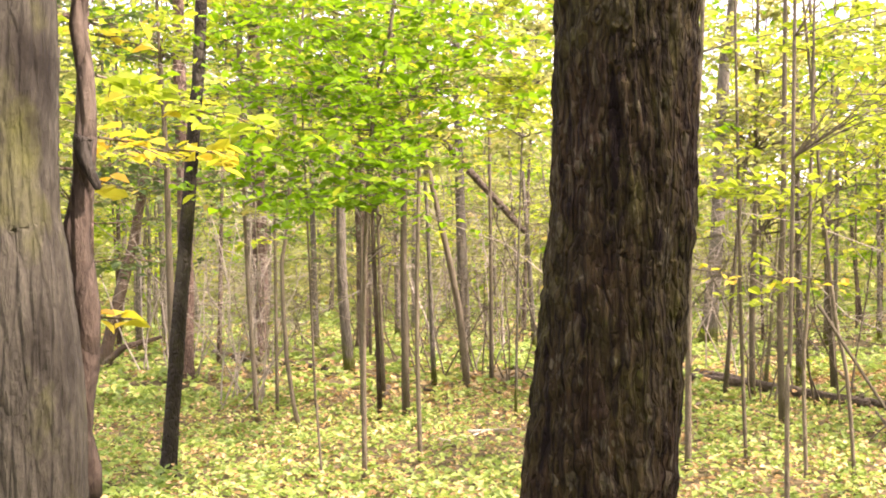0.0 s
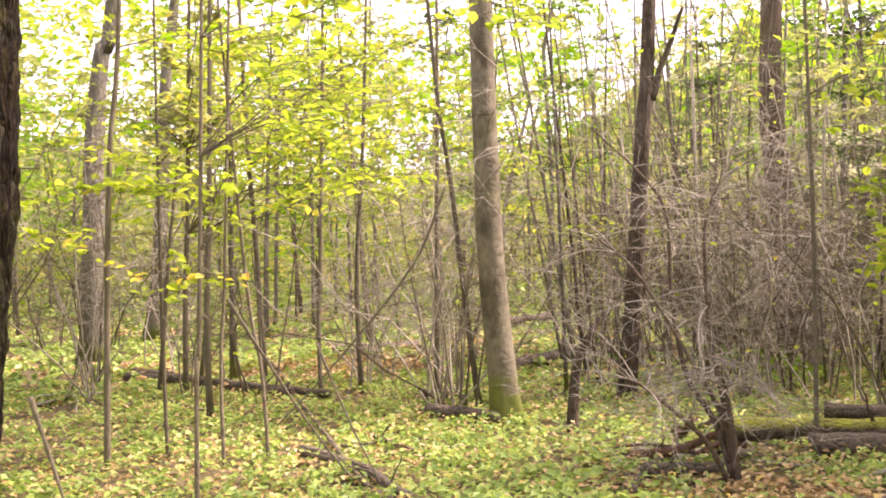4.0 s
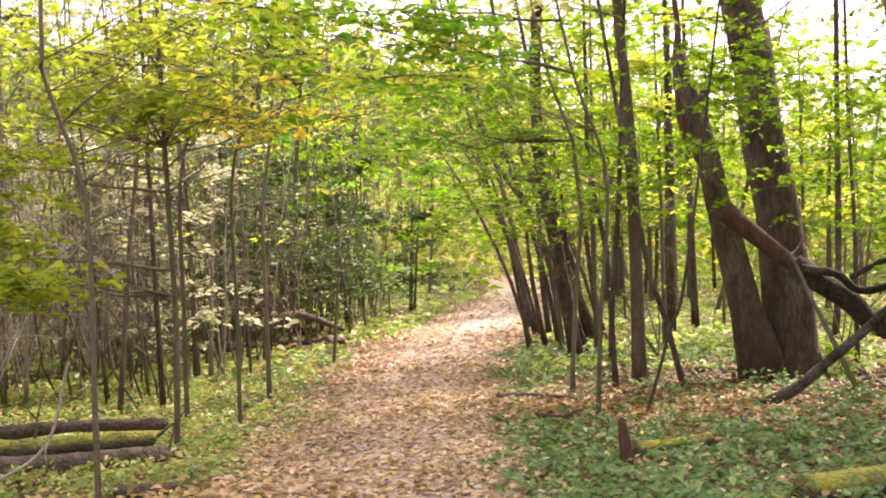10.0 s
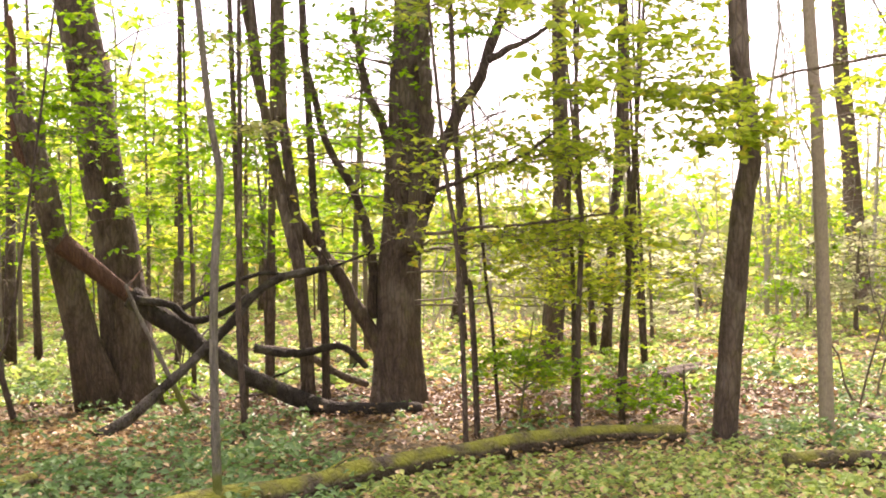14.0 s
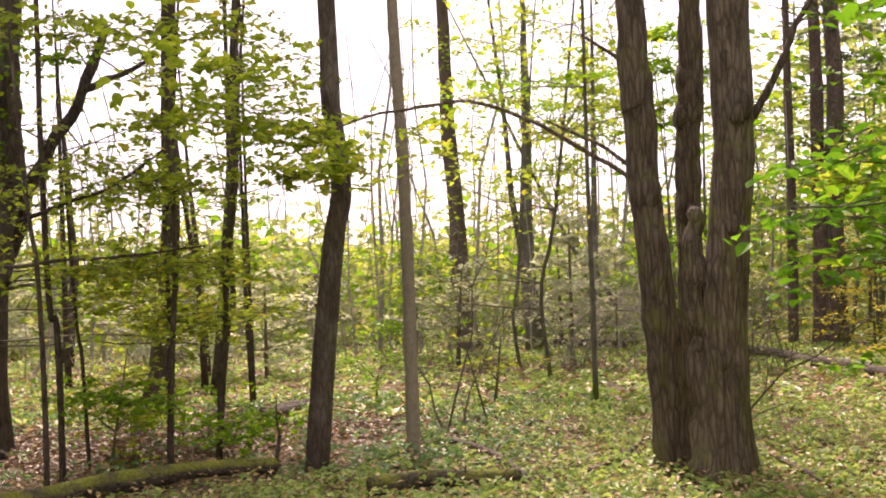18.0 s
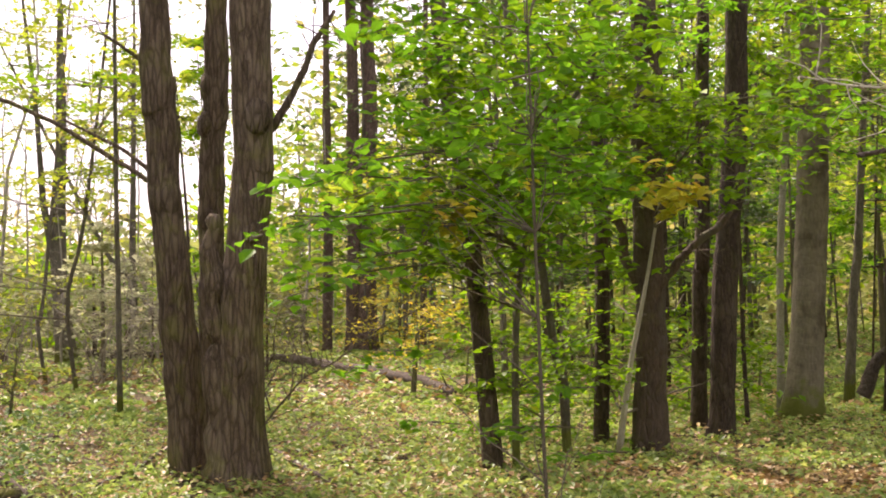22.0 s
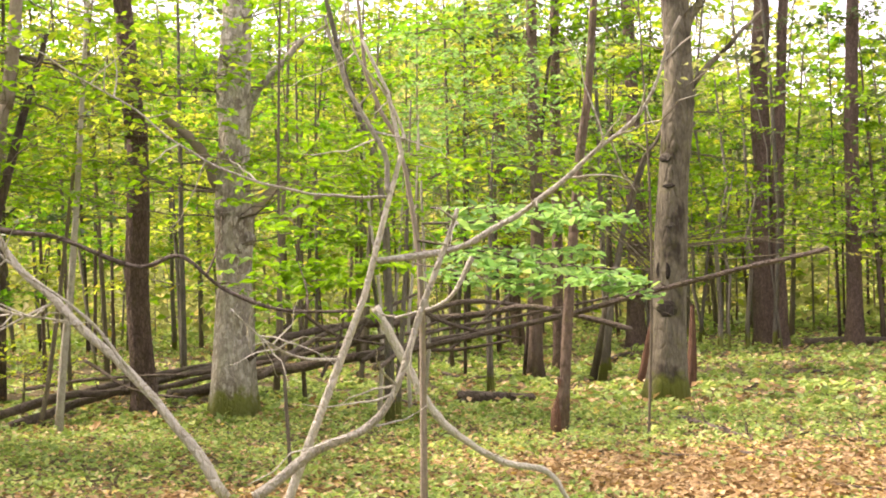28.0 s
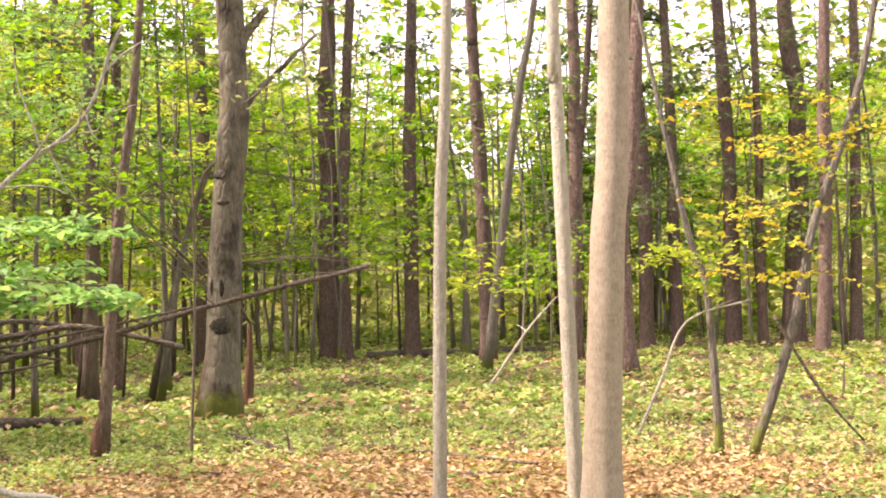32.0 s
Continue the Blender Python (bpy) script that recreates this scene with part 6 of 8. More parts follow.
t = stem("sapling", "dark", 0.09, 0.5, ((3, -11.72, 0), (3, -11.7, 0.83), (2.99, -11.61, 6)))
t = stem("sapling", "dark", 0.05, 0.5, ((4.63, -10.82, 0), (4.64, -10.78, 1.14), (4.66, -10.69, 6)))
log("leaning_branch", "bark", 0.14, ((3.93, -12.13, 0.23), (3.77, -12.15, 0.59), (3.28, -12.22, 0.96)))
log("leaning_branch", "bark", 0.06, ((3.39, -11.17, 1.59), (3.37, -11.18, 1.2), (3.07, -11.23, 1.31), (2.77, -11.26, 1.96)))
log("fallen_log", "bark", 0.12, ((3.16, -13.49, -0.01), (2.15, -15.1, 0.25), (1.06, -16.74, 0.41), (-1.14, -18.55, 0.61)), label="dark fallen trunk in a heap of rotting logs")
log("fallen_log", "bark", 0.09, ((3.29, -13.46, 0.14), (2.09, -15.84, 0.33), (0.43, -18.29, 0.49)), label="dark fallen trunk in a heap of rotting logs")
log("fallen_log", "bark", 0.16, ((1.54, -16.6, 0.04), (0.04, -15.57, 0.43), (-0.89, -14.45, 0.65)), label="dark fallen trunk in a heap of rotting logs")
log("fallen_log", "bark", 0.09, ((-0.87, -14.14, 0.67), (-2.27, -16.56, 0.74), (-3.65, -18.97, 0.79)), label="dark fallen trunk in a heap of rotting logs")

# maple boughs over the hollow
boughs((-141, -151), (6.2, 8.8), (1.7, 3.6), 60, "maple", 0.1, 0.8, 32)
boughs((-136.5, -143), (6.2, 7.8), (1.4, 2.3), 13, "maple", 0.1, 0.8, 30)
boughs((-138, -150), (6.6, 8.8), (0.35, 1.1), 8, "maple", 0.08, 0.6, 22)
boughs((-151, -162), (8.5, 12), (2.3, 4.2), 40, "maple", 0.1, 0.9, 30)
boughs((-165, -195), (9, 13.5), (2.4, 4.6), 60, "green", 0.1, 1.0, 30)

# bare branching shrub close to the camera
t = stem("bare_shrub", "pale", 0.04, 0.4, ((0.34, -3.86, 0), (0.01, -3.79, 0.85), (-0.08, -3.77, 1.09), (-0.18, -3.74, 1.33), (-0.27, -3.72, 1.6), (-0.3, -3.71, 1.76), (-0.34, -3.7, 1.89), (-0.29, -3.7, 2.05), (-0.23, -3.71, 2.18)), label="bare pale-barked shrub with long arching branches")
limb(t, 0.01, ((-0.3, -3.71, 1.73), (-0.06, -3.8, 1.75), (0.21, -3.88, 1.85), (0.46, -3.96, 2.04), (0.64, -4.03, 2.15)))
limb(t, 0.02, ((-0.26, -3.72, 1.55), (-0.47, -3.66, 1.58), (-0.67, -3.6, 1.68), (-0.85, -3.54, 1.83), (-0.97, -3.49, 1.93), (-1.07, -3.43, 2.19)))
limb(t, 0.01, ((-0.15, -3.75, 1.27), (0.01, -3.72, 1.3), (0.15, -3.69, 1.43)))
limb(t, 0.03, ((0.17, -3.66, 0.91), (0.36, -3.67, 1.18), (0.62, -3.7, 1.45), (0.77, -3.72, 1.63), (1.03, -3.74, 2.19), (1.25, -3.75, 2.67)))
limb(t, 0.03, ((0.1, -3.7, 0.9), (-0.06, -3.67, 1.02), (-0.22, -3.64, 1.09), (-0.3, -3.63, 1.2), (-0.39, -3.61, 1.45), (-0.47, -3.59, 1.68)))
limb(t, 0.01, ((0.64, -3.65, 1.44), (0.71, -3.67, 1.43), (1.05, -3.71, 1.52)))
limb(t, 0.02, ((-0.3, -3.71, 1.74), (-0.28, -3.71, 1.87), (-0.18, -3.72, 2.05), (-0.12, -3.72, 2.25)))
limb(t, 0.01, ((0.34, -3.57, 1.18), (0.52, -3.59, 1.41), (0.74, -3.61, 1.58), (1, -3.64, 1.87), (1.07, -3.64, 2.11)))
limb(t, 0.01, ((-0.34, -3.7, 1.89), (-0.3, -3.7, 2), (-0.21, -3.71, 2.15), (-0.17, -3.71, 2.36)))
limb(t, 0.01, ((0.91, -3.68, 1.91), (1.24, -3.72, 1.93), (1.46, -3.75, 2)))
limb(t, 0.01, ((0.99, -3.69, 1.86), (1.09, -3.71, 1.82), (1.2, -3.72, 1.84)))
log("dead_branch", "bark", 0.02, ((1.49, -4.37, 1.81), (1.17, -4.32, 1.82), (0.9, -4.29, 1.69), (0.72, -4.27, 1.66), (0.47, -4.23, 1.56), (0.33, -4.21, 1.59), (0.19, -4.19, 1.48), (0.01, -4.17, 1.41), (-0.24, -4.14, 1.4)), label="grey dead branch hanging across the view")
log("fallen_branch", "pale", 0.06, ((-0.52, -7.13, 1.36), (-0.71, -7.11, 1.01), (-0.93, -7.09, 0.67), (-1.23, -7.06, 0.45), (-1.52, -7.02, 0.37), (-1.65, -7.01, 0.2)), label="pale bare branch propped on the ground")
log("dead_branch", "pale", 0.02, ((-0.7, -4.67, 1.58), (-0.6, -4.69, 1.42), (-0.41, -4.72, 1.36)))

t = stem("sapling", "tan", 0.04, 0.4, ((-0.62, -5.8, 0), (-0.64, -5.76, 1.34), (-0.61, -5.77, 1.80), (-0.54, -5.77, 2.18), (-0.40, -5.79, 2.49), (-0.34, -5.79, 3.4)), label="slender sapling with flat tiers of blue-green leaves")
leafy_branch(t, ((-0.62, -5.70, 1.69), (-1.60, -5.16, 1.47), (-0.65, -5.76, 1.77), (-1.57, -5.38, 1.82), (-0.84, -5.54, 1.60), (-1.50, -5.08, 1.52), (-0.6, -5.7, 1.58), (-1.20, -5.37, 1.48), (-0.7, -5.85, 1.85), (-1.45, -5.51, 1.85), (-0.62, -5.9, 1.64), (-1.5, -5.7, 1.66)), 0.28, 150, "bluegreen", 0.062)

# pine wood and pale trunks at the end of the turn
t = stem("tree", "brown", 0.22, 0.5, ((-3.89, -17.85, 0), (-3.98, -17.75, 2.4), (-3.97, -17.69, 4.36), (-3.95, -17.65, 5.42), (-3.86, -17.53, 12)))
t = stem("tree", "brown", 0.12, 0.5, ((-2.71, -11.42, 0), (-2.82, -11.35, 1.49), (-2.96, -11.28, 2.88), (-3.09, -11.22, 4), (-3.45, -11.07, 9)), label="thin tree, split orange wood at its foot, pale above")
limb(t, 0.16, ((-2.67, -11.42, -0.03), (-2.68, -11.41, 0.21), (-2.72, -11.39, 0.55)), "torn")
t = stem("sapling", "grey", 0.12, 0.5, ((-4.8, -17.2, 0), (-5.09, -17.09, 1.92), (-5.51, -16.98, 3.37), (-5.73, -16.94, 3.71), (-6.23, -16.84, 5)))
t = stem("tree", "blotched", 0.44, 0.75, ((-4.61, -13.75, 0), (-4.72, -13.67, 1.81), (-4.82, -13.6, 3.53), (-4.81, -13.55, 4.91), (-4.78, -13.39, 13)), label="beech-like trunk with black scars and grey-green bark")
limb(t, 0.09, ((-4.85, -13.60, 3.53), (-5.10, -13.55, 4.00), (-5.52, -13.48, 4.41), (-5.87, -13.42, 4.75)))
limb(t, 0.17, ((-4.80, -13.60, 4.29), (-5.01, -13.55, 4.70), (-5.26, -13.51, 5.04)))
t = stem("dead_sapling", "torn", 0.13, 0.5, ((-5.1, -16.33, 0), (-5.36, -16.25, 1.14), (-5.45, -16.23, 1.47)), label="split reddish dead stem")
t = stem("dead_sapling", "torn", 0.18, 0.5, ((-5.46, -15.23, 0), (-5.52, -15.18, 1.15)), label="split reddish dead stem")
spray(t, (-0.21, -7.57, 1.59), 0.35, 0.21, 10, "green", 0.07)
spray(t, (-2.49, -14.23, 3.99), 1.48, 1.06, 47, "bluegreen", 0.07)
t = stem("pine_tree", "pine", 0.42, 0.5, ((-8.06, -25.58, 0), (-8.06, -25.55, 0.59), (-8.08, -25.35, 4.58), (-8.01, -25.28, 6.54), (-7.84, -25.11, 15)))
t = stem("pine_tree", "pine", 0.5, 0.75, ((-10.74, -24.53, 0), (-10.73, -24.5, 0.78), (-10.71, -24.34, 4.42), (-10.75, -24.15, 8.34), (-10.8, -23.88, 17)))
t = stem("pine_tree", "pine", 0.31, 0.75, ((-11.06, -24.35, 0), (-11.04, -24.32, 0.96), (-10.99, -24.22, 3.75), (-11.21, -23.89, 8.32), (-11.45, -23.52, 17)))
t = stem("pine_tree", "pine", 0.37, 0.75, ((-12.39, -23.61, 0), (-12.39, -23.59, 0.34), (-12.4, -23.4, 4.35), (-12.43, -23.21, 8.27), (-12.46, -22.95, 17)))
t = stem("pine_tree", "pine", 0.34, 0.75, ((-12.44, -20.32, 0), (-12.37, -20.23, 2.82), (-12.2, -20.17, 6.32), (-12.16, -20.14, 7.49), (-11.96, -19.99, 17)))
t = stem("pine_tree", "pine", 0.22, 0.75, ((-4.01, -18.25, 0), (-4.07, -18.09, 2.67), (-4.05, -18.01, 4.75), (-3.99, -17.71, 17)))
t = stem("pine_tree", "pine", 0.21, 0.75, ((-4.81, -19.95, 0), (-4.83, -19.73, 4.71), (-4.86, -19.37, 17)))
t = stem("pine_tree", "pine", 0.32, 0.75, ((-13.68, -19, 0), (-13.71, -18.8, 3.86), (-13.69, -18.66, 7.28), (-13.64, -18.42, 17)))
t = stem("pine_tree", "pine", 0.28, 0.75, ((-12.21, -15.41, 0), (-12.11, -15.35, 2.48), (-12.29, -15.16, 4.36), (-13.03, -14.41, 17)))
t = stem("pine_tree", "pine", 0.37, 0.75, ((-17.14, -20.96, 0), (-17.13, -20.95, 0.29), (-17.11, -20.78, 4.17), (-16.97, -20.75, 6.8), (-16.62, -20.66, 17)))
t = stem("pine_tree", "pine", 0.31, 0.75, ((-17.77, -20.61, 0), (-17.76, -20.6, 0.2), (-17.68, -20.5, 3.5), (-17.59, -20.43, 6.12), (-17.37, -20.26, 17)))
t = stem("pine_tree", "pine", 0.39, 0.75, ((-18.91, -19.97, 0), (-18.9, -19.97, 0.09), (-18.83, -19.83, 4.11), (-18.63, -19.79, 7.39), (-18.28, -19.72, 17)))
t = stem("pine_tree", "pine", 0.52, 0.75, ((-20.1, -19.3, 0), (-20.11, -19.3, 0.11), (-20.21, -19.03, 4.71), (-20.01, -18.99, 7.99), (-19.68, -18.93, 17)))
t = stem("pine_tree", "pine", 0.3, 0.75, ((-17.83, -16.4, 0), (-17.91, -16.21, 3.11), (-18.12, -15.71, 17)))
t = stem("pine_tree", "pine", 0.29, 0.75, ((-21.36, -18.6, 0), (-21.37, -18.56, 0.78), (-21.4, -18.4, 4.01), (-21.47, -18, 17)))
t = stem("pine_tree", "pine", 0.21, 0.75, ((-15.43, -21.91, 0), (-15.48, -21.86, 0.57), (-16.06, -21.19, 8.14), (-16.48, -20.72, 17)))
t = stem("pine_tree", "pine", 0.31, 0.75, ((-5.69, -27.35, 0), (-5.64, -27.34, 0.68), (-5.39, -27.3, 4.62), (-4.92, -27.23, 17)))
t = stem("pine_tree", "pine", 0.24, 0.75, ((-19.49, -19.64, 0), (-19.48, -19.62, 0.68), (-19.41, -19.44, 5.4), (-19.31, -19.18, 17)))
t = stem("sapling", "pale", 0.1, 0.8, ((-4.03, -7.19, 0), (-4.05, -7.09, 1.91), (-4.1, -6.99, 3.44), (-4.21, -6.78, 9)), label="straight pale-grey sapling trunk")
t = stem("tree", "pale", 0.11, 0.8, ((-4.72, -6.57, 0), (-4.72, -6.57, 0.07), (-4.67, -6.53, 1.5), (-4.62, -6.49, 2.99), (-4.61, -6.48, 3.36), (-4.58, -6.31, 10)), label="pale lichened trunk beside a warmer one")
t = stem("tree", "tan", 0.24, 0.85, ((-4.68, -6.25, 0), (-4.68, -6.25, 0.06), (-4.73, -6.15, 1.67), (-4.78, -6.05, 3.27), (-4.91, -5.76, 11)), label="warm tan young trunk with fine horizontal marks")
t = stem("sapling", "grey", 0.09, 0.5, ((-7.08, -7.45, 0), (-7.42, -7.22, 0.98), (-7.59, -7.08, 1.91), (-7.81, -6.93, 2.61), (-8.02, -6.77, 3.54), (-8.36, -6.51, 6)), label="leaning pale-grey stem among green herbs")
t = stem("sapling", "grey", 0.08, 0.5, ((-7.04, -7.71, 0), (-7, -7.69, 0.75), (-6.95, -7.69, 1.47), (-6.81, -7.75, 1.96), (-6.45, -7.89, 4)))
t = stem("tree", "grey", 0.22, 0.5, ((-13.47, -23.01, 0), (-13.47, -23, 0.04), (-13.49, -22.91, 1.96), (-13.5, -22.84, 4)))
t = stem("tree", "grey", 0.2, 0.5, ((-10.74, -17.65, 0), (-11.09, -17.32, 3.02), (-11.33, -17.09, 5.13), (-11.56, -16.89, 6.63), (-12.06, -16.47, 12)))
t = stem("sapling", "sapling", 0.12, 0.5, ((-4.71, -17.46, 0), (-5.07, -17.18, 1.75), (-5.38, -16.94, 3.19), (-5.64, -16.77, 3.6), (-5.79, -16.68, 4)))
spray(t, (-7.68, -16.92, 3.23), 1.9, 1.5, 47, "green", 0.09)
spray(t, (-8.97, -13.96, 2.14), 1.05, 0.81, 12, "green", 0.08)
spray(t, (-4.65, -8.37, 1.55), 0.77, 0.2, 4, "yellowgreen", 0.06)
spray(t, (-6.05, -5.85, 2.09), 0.62, 0.79, 9, "gold", 0.04)
spray(t, (-6.71, -7.21, 1.78), 0.45, 0.5, 6, "yellowgreen", 0.06)
log("leaning_log", "bark", 0.07, ((-0.98, -13.33, 0.66), (-2.14, -12.67, 0.95), (-3, -12.18, 1.15), (-4.02, -11.6, 1.44), (-5.29, -10.88, 1.77)), label="fallen trunk propped at a slant between trees")
log("fallen_log", "bark", 0.09, ((-1.06, -14.99, 1.01), (-2.2, -14.34, 1.1), (-3.06, -13.86, 1.2), (-4.03, -13.33, 0.93)))
log("fallen_log", "bark", 0.18, ((-11.47, -24.11, 0.08), (-13.19, -23.15, 0.08), (-15.02, -22.13, 0.08)))
log("fallen_log", "bark", 0.15, ((-2.24, -14.75, 0.07), (-2.73, -14.58, 0.07), (-3.15, -14.4, 0.07)))
log("fallen_branch", "bark", 0.05, ((-4.73, -10.45, 0.04), (-5.12, -9.34, 0.04), (-5.47, -8.16, 0.04)))
log("fallen_branch", "bark", 0.04, ((-3.74, -9.5, 0.03), (-4.42, -8.63, 0.03), (-4.83, -7.99, 0.03)))
log("fallen_branch", "bark", 0.07, ((-4.1, -11.97, 0.04), (-4.16, -10.76, 0.04), (-4.18, -10.23, 0.04)))
log("fallen_branch", "bark", 0.04, ((-4.49, -8.19, 0.03), (-5.11, -8.02, 0.03)))
log("fallen_branch", "bark", 0.03, ((-3.79, -7.93, 0.03), (-4.14, -7.53, 0.03)))
log("dead_branch", "pale", 0.03, ((-6.1, -7.62, 0.27), (-6.26, -7.51, 0.67), (-6.45, -7.39, 1.16), (-6.9, -7.13, 1.32)))
log("dead_branch", "pale", 0.03, ((-5.6, -9.03, 0.63), (-5.87, -8.86, 1.08), (-6.11, -8.71, 1.39)))
log("dead_branch", "bark", 0.03, ((-6.47, -6.46, 1.21), (-6.75, -6.33, 0.66), (-7.03, -6.18, 0.28)))

# leaves arching over the path
t = stem("sapling", "sapling", 0.05, 0.5, ((10.07, 5.71, 0), (10.07, 5.71, 0.81), (10.08, 5.71, 2.25), (10.25, 5.39, 3.35), (10.41, 5.11, 5)))
spray(t, (9.78, 5.21, 3.21), 1.37, 0.4, 16, "yellowgreen", 0.07)
t = stem("sapling", "sapling", 0.05, 0.5, ((10.99, 2.95, 0), (11.02, 2.91, 0.74), (11.06, 2.83, 2.12), (10.91, 3.11, 3.19), (10.76, 3.41, 5)))
spray(t, (9.79, 3.72, 2.76), 0.94, 0.49, 14, "green", 0.07)
t = stem("sapling", "sapling", 0.05, 0.5, ((8.87, 5.84, 0), (8.87, 5.84, 0.9), (8.88, 5.83, 2.21), (9.03, 5.55, 3.2), (9.2, 5.24, 5)))
spray(t, (8.37, 4.89, 2.52), 0.55, 0.18, 5, "gold", 0.07)
t = stem("sapling", "sapling", 0.04, 0.5, ((8.65, 5.18, 0), (8.66, 5.18, 0.91), (8.66, 5.18, 2.16), (8.81, 4.91, 3.1), (8.99, 4.58, 5)))
spray(t, (7.61, 4.81, 3.1), 0.89, 0.23, 12, "yellowgreen", 0.07)
t = stem("sapling", "sapling", 0.04, 0.5, ((9.6, 2.38, 0), (9.62, 2.33, 0.84), (9.66, 2.26, 2.02), (9.53, 2.51, 2.94), (9.36, 2.84, 5)))
spray(t, (7.54, 3.48, 2.93), 0.81, 0.21, 12, "green", 0.07)
boughs((-55, -70), (6.8, 9.5), (2.45, 3.6), 26, "yellowgreen", 0.09)
boughs((-60, -73), (7.5, 9.8), (2.3, 3.7), 22, "maple", 0.09)
boughs((-55, -63), (7.5, 9.0), (2.1, 2.7), 5, "gold", 0.08)
log("fallen_log", "moss", 0.13, ((7.61, -3.72, 0.06), (7.58, -4.15, 0.06), (7.33, -4.47, 0.06), (7.29, -4.73, 0.06)), label="mossy decayed log at the path edge")

# burls and scars on the trunks
knot("burl", "mottled", (7.46, -6.54, 3.10), 0.09, 0.5, 1.3)
knot("burl", "mottled", (7.47, -6.53, 2.80), 0.09, 0.5, 1.3)
knot("burl", "mottled", (7.46, -6.58, 1.99), 0.08, 0.5, 1.3)
knot("burl", "mottled", (6.30, -6.08, 2.68), 0.10, 0.5, 1.3)
knot("burl", "mottled", (6.35, -6.06, 1.83), 0.06, 0.5, 1.3)
knot("burl", "mottled", (7.47, -6.57, 1.77), 0.07, 0.5, 1.3)
knot("burl", "mottled", (6.56, -5.86, 0.85), 0.07, 0.5, 1.3)
knot("burl", "mottled", (7.07, -5.90, 2.13), 0.09, 0.5, 1.3)
knot("burl", "mottled", (6.46, -5.98, 0.85), 0.07, 0.5, 1.3)
knot("bark_scar", "black", (-4.58, -13.49, 2.98), 0.09, 0.08, 0.6)
knot("bark_scar", "black", (-4.53, -13.53, 1.60), 0.09, 0.08, 1.3)
knot("bark_scar", "black", (-4.57, -13.52, 1.15), 0.13, 0.08, 0.8)
knot("bark_scar", "black", (-4.62, -13.48, 2.63), 0.07, 0.08, 0.4)
knot("bark_scar", "black", (-4.62, -13.49, 2.14), 0.05, 0.08, 0.4)
knot("burl", "flaky", (0.44, -13.52, 2.61), 0.13, 0.8, 1)
knot("burl", "flaky", (0.66, -13.52, 2.42), 0.13, 0.8, 1)
knot("burl", "flaky", (0.35, -13.54, 2.09), 0.11, 0.8, 1)

# more leaning stems of the clump by the path
t = stem("tall_shrub", "brown", 0.07, 0.5, ((14.35, 3.64, 0), (14.29, 3.95, 0.94), (14.2, 4.31, 1.95), (14.09, 4.78, 2.99)))
t = stem("tall_shrub", "dark", 0.06, 0.5, ((16.52, 3.97, 0), (16.51, 4.05, 1.08), (16.49, 4.16, 2.24), (16.47, 4.31, 3.37)))
t = stem("tall_shrub", "dark", 0.08, 0.5, ((15.03, 3.9, 0), (15.02, 3.98, 0.98), (15.01, 4.04, 2.04), (14.99, 4.16, 2.85)))
t = stem("tall_shrub", "brown", 0.04, 0.5, ((14.28, 3.88, 0), (14.26, 4, 0.93), (14.25, 4.06, 1.94), (14.23, 4.2, 2.68)))
t = stem("tall_shrub", "dark", 0.09, 0.5, ((16.72, 3.9, 0), (16.68, 4.1, 1.09), (16.66, 4.22, 2.26), (16.61, 4.46, 3.26)))
t = stem("tall_shrub", "brown", 0.06, 0.5, ((14.61, 3.8, 0), (14.58, 3.91, 0.95), (14.55, 4.07, 1.98), (14.52, 4.26, 3.35)))
t = stem("tall_shrub", "dark", 0.07, 0.5, ((15.76, 4.72, 0), (15.69, 5.05, 1.05), (15.57, 5.58, 2.18), (15.42, 6.18, 3.16)))
t = stem("tall_shrub", "dark", 0.07, 0.5, ((14.62, 4.41, 0), (14.59, 4.58, 0.97), (14.54, 4.78, 2), (14.48, 5.05, 2.9)))
t = stem("tall_shrub", "dark", 0.08, 0.5, ((15.49, 4.44, 0), (15.45, 4.63, 1.02), (15.44, 4.72, 2.12), (15.39, 4.93, 2.84)))
t = stem("tall_shrub", "dark", 0.07, 0.5, ((17.79, 4.17, 0), (17.71, 4.52, 1.17), (17.6, 5, 2.43), (17.47, 5.57, 4)))
t = stem("tall_shrub", "dark", 0.08, 0.5, ((14.82, 3.66, 0), (14.73, 4.02, 0.97), (14.63, 4.46, 2.02), (14.51, 5.01, 3.39)))
t = stem("tall_shrub", "dark", 0.08, 0.5, ((16.03, 4.4, 0), (15.98, 4.61, 1.06), (15.91, 4.94, 2.2), (15.82, 5.33, 3.54)))
t = stem("tall_shrub", "dark", 0.07, 0.5, ((17.67, 4.13, 0), (17.59, 4.51, 1.16), (17.46, 5.08, 2.42), (17.3, 5.75, 3.68)))
t = stem("tall_shrub", "dark", 0.06, 0.5, ((16.43, 4.76, 0), (16.37, 5.05, 1.09), (16.28, 5.46, 2.27), (16.16, 5.96, 3.29)))
t = stem("tall_shrub", "dark", 0.09, 0.5, ((17.12, 5.04, 0), (17.05, 5.33, 1.14), (16.95, 5.77, 2.37), (16.83, 6.29, 3.2)))
t = stem("tall_shrub", "brown", 0.07, 0.5, ((15.77, 4.1, 0), (15.75, 4.25, 1.03), (15.71, 4.42, 2.15), (15.66, 4.65, 3.06)))
log("fallen_branch", "bark", 0.04, ((9.56, 2.9, 0.04), (9.49, 2.66, 0.04), (10.04, 2.54, 0.04)))
log("fallen_branch", "bark", 0.03, ((12.99, 1.2, 0.03), (13.56, 0.88, 0.03), (13.33, 0.7, 0.03)))
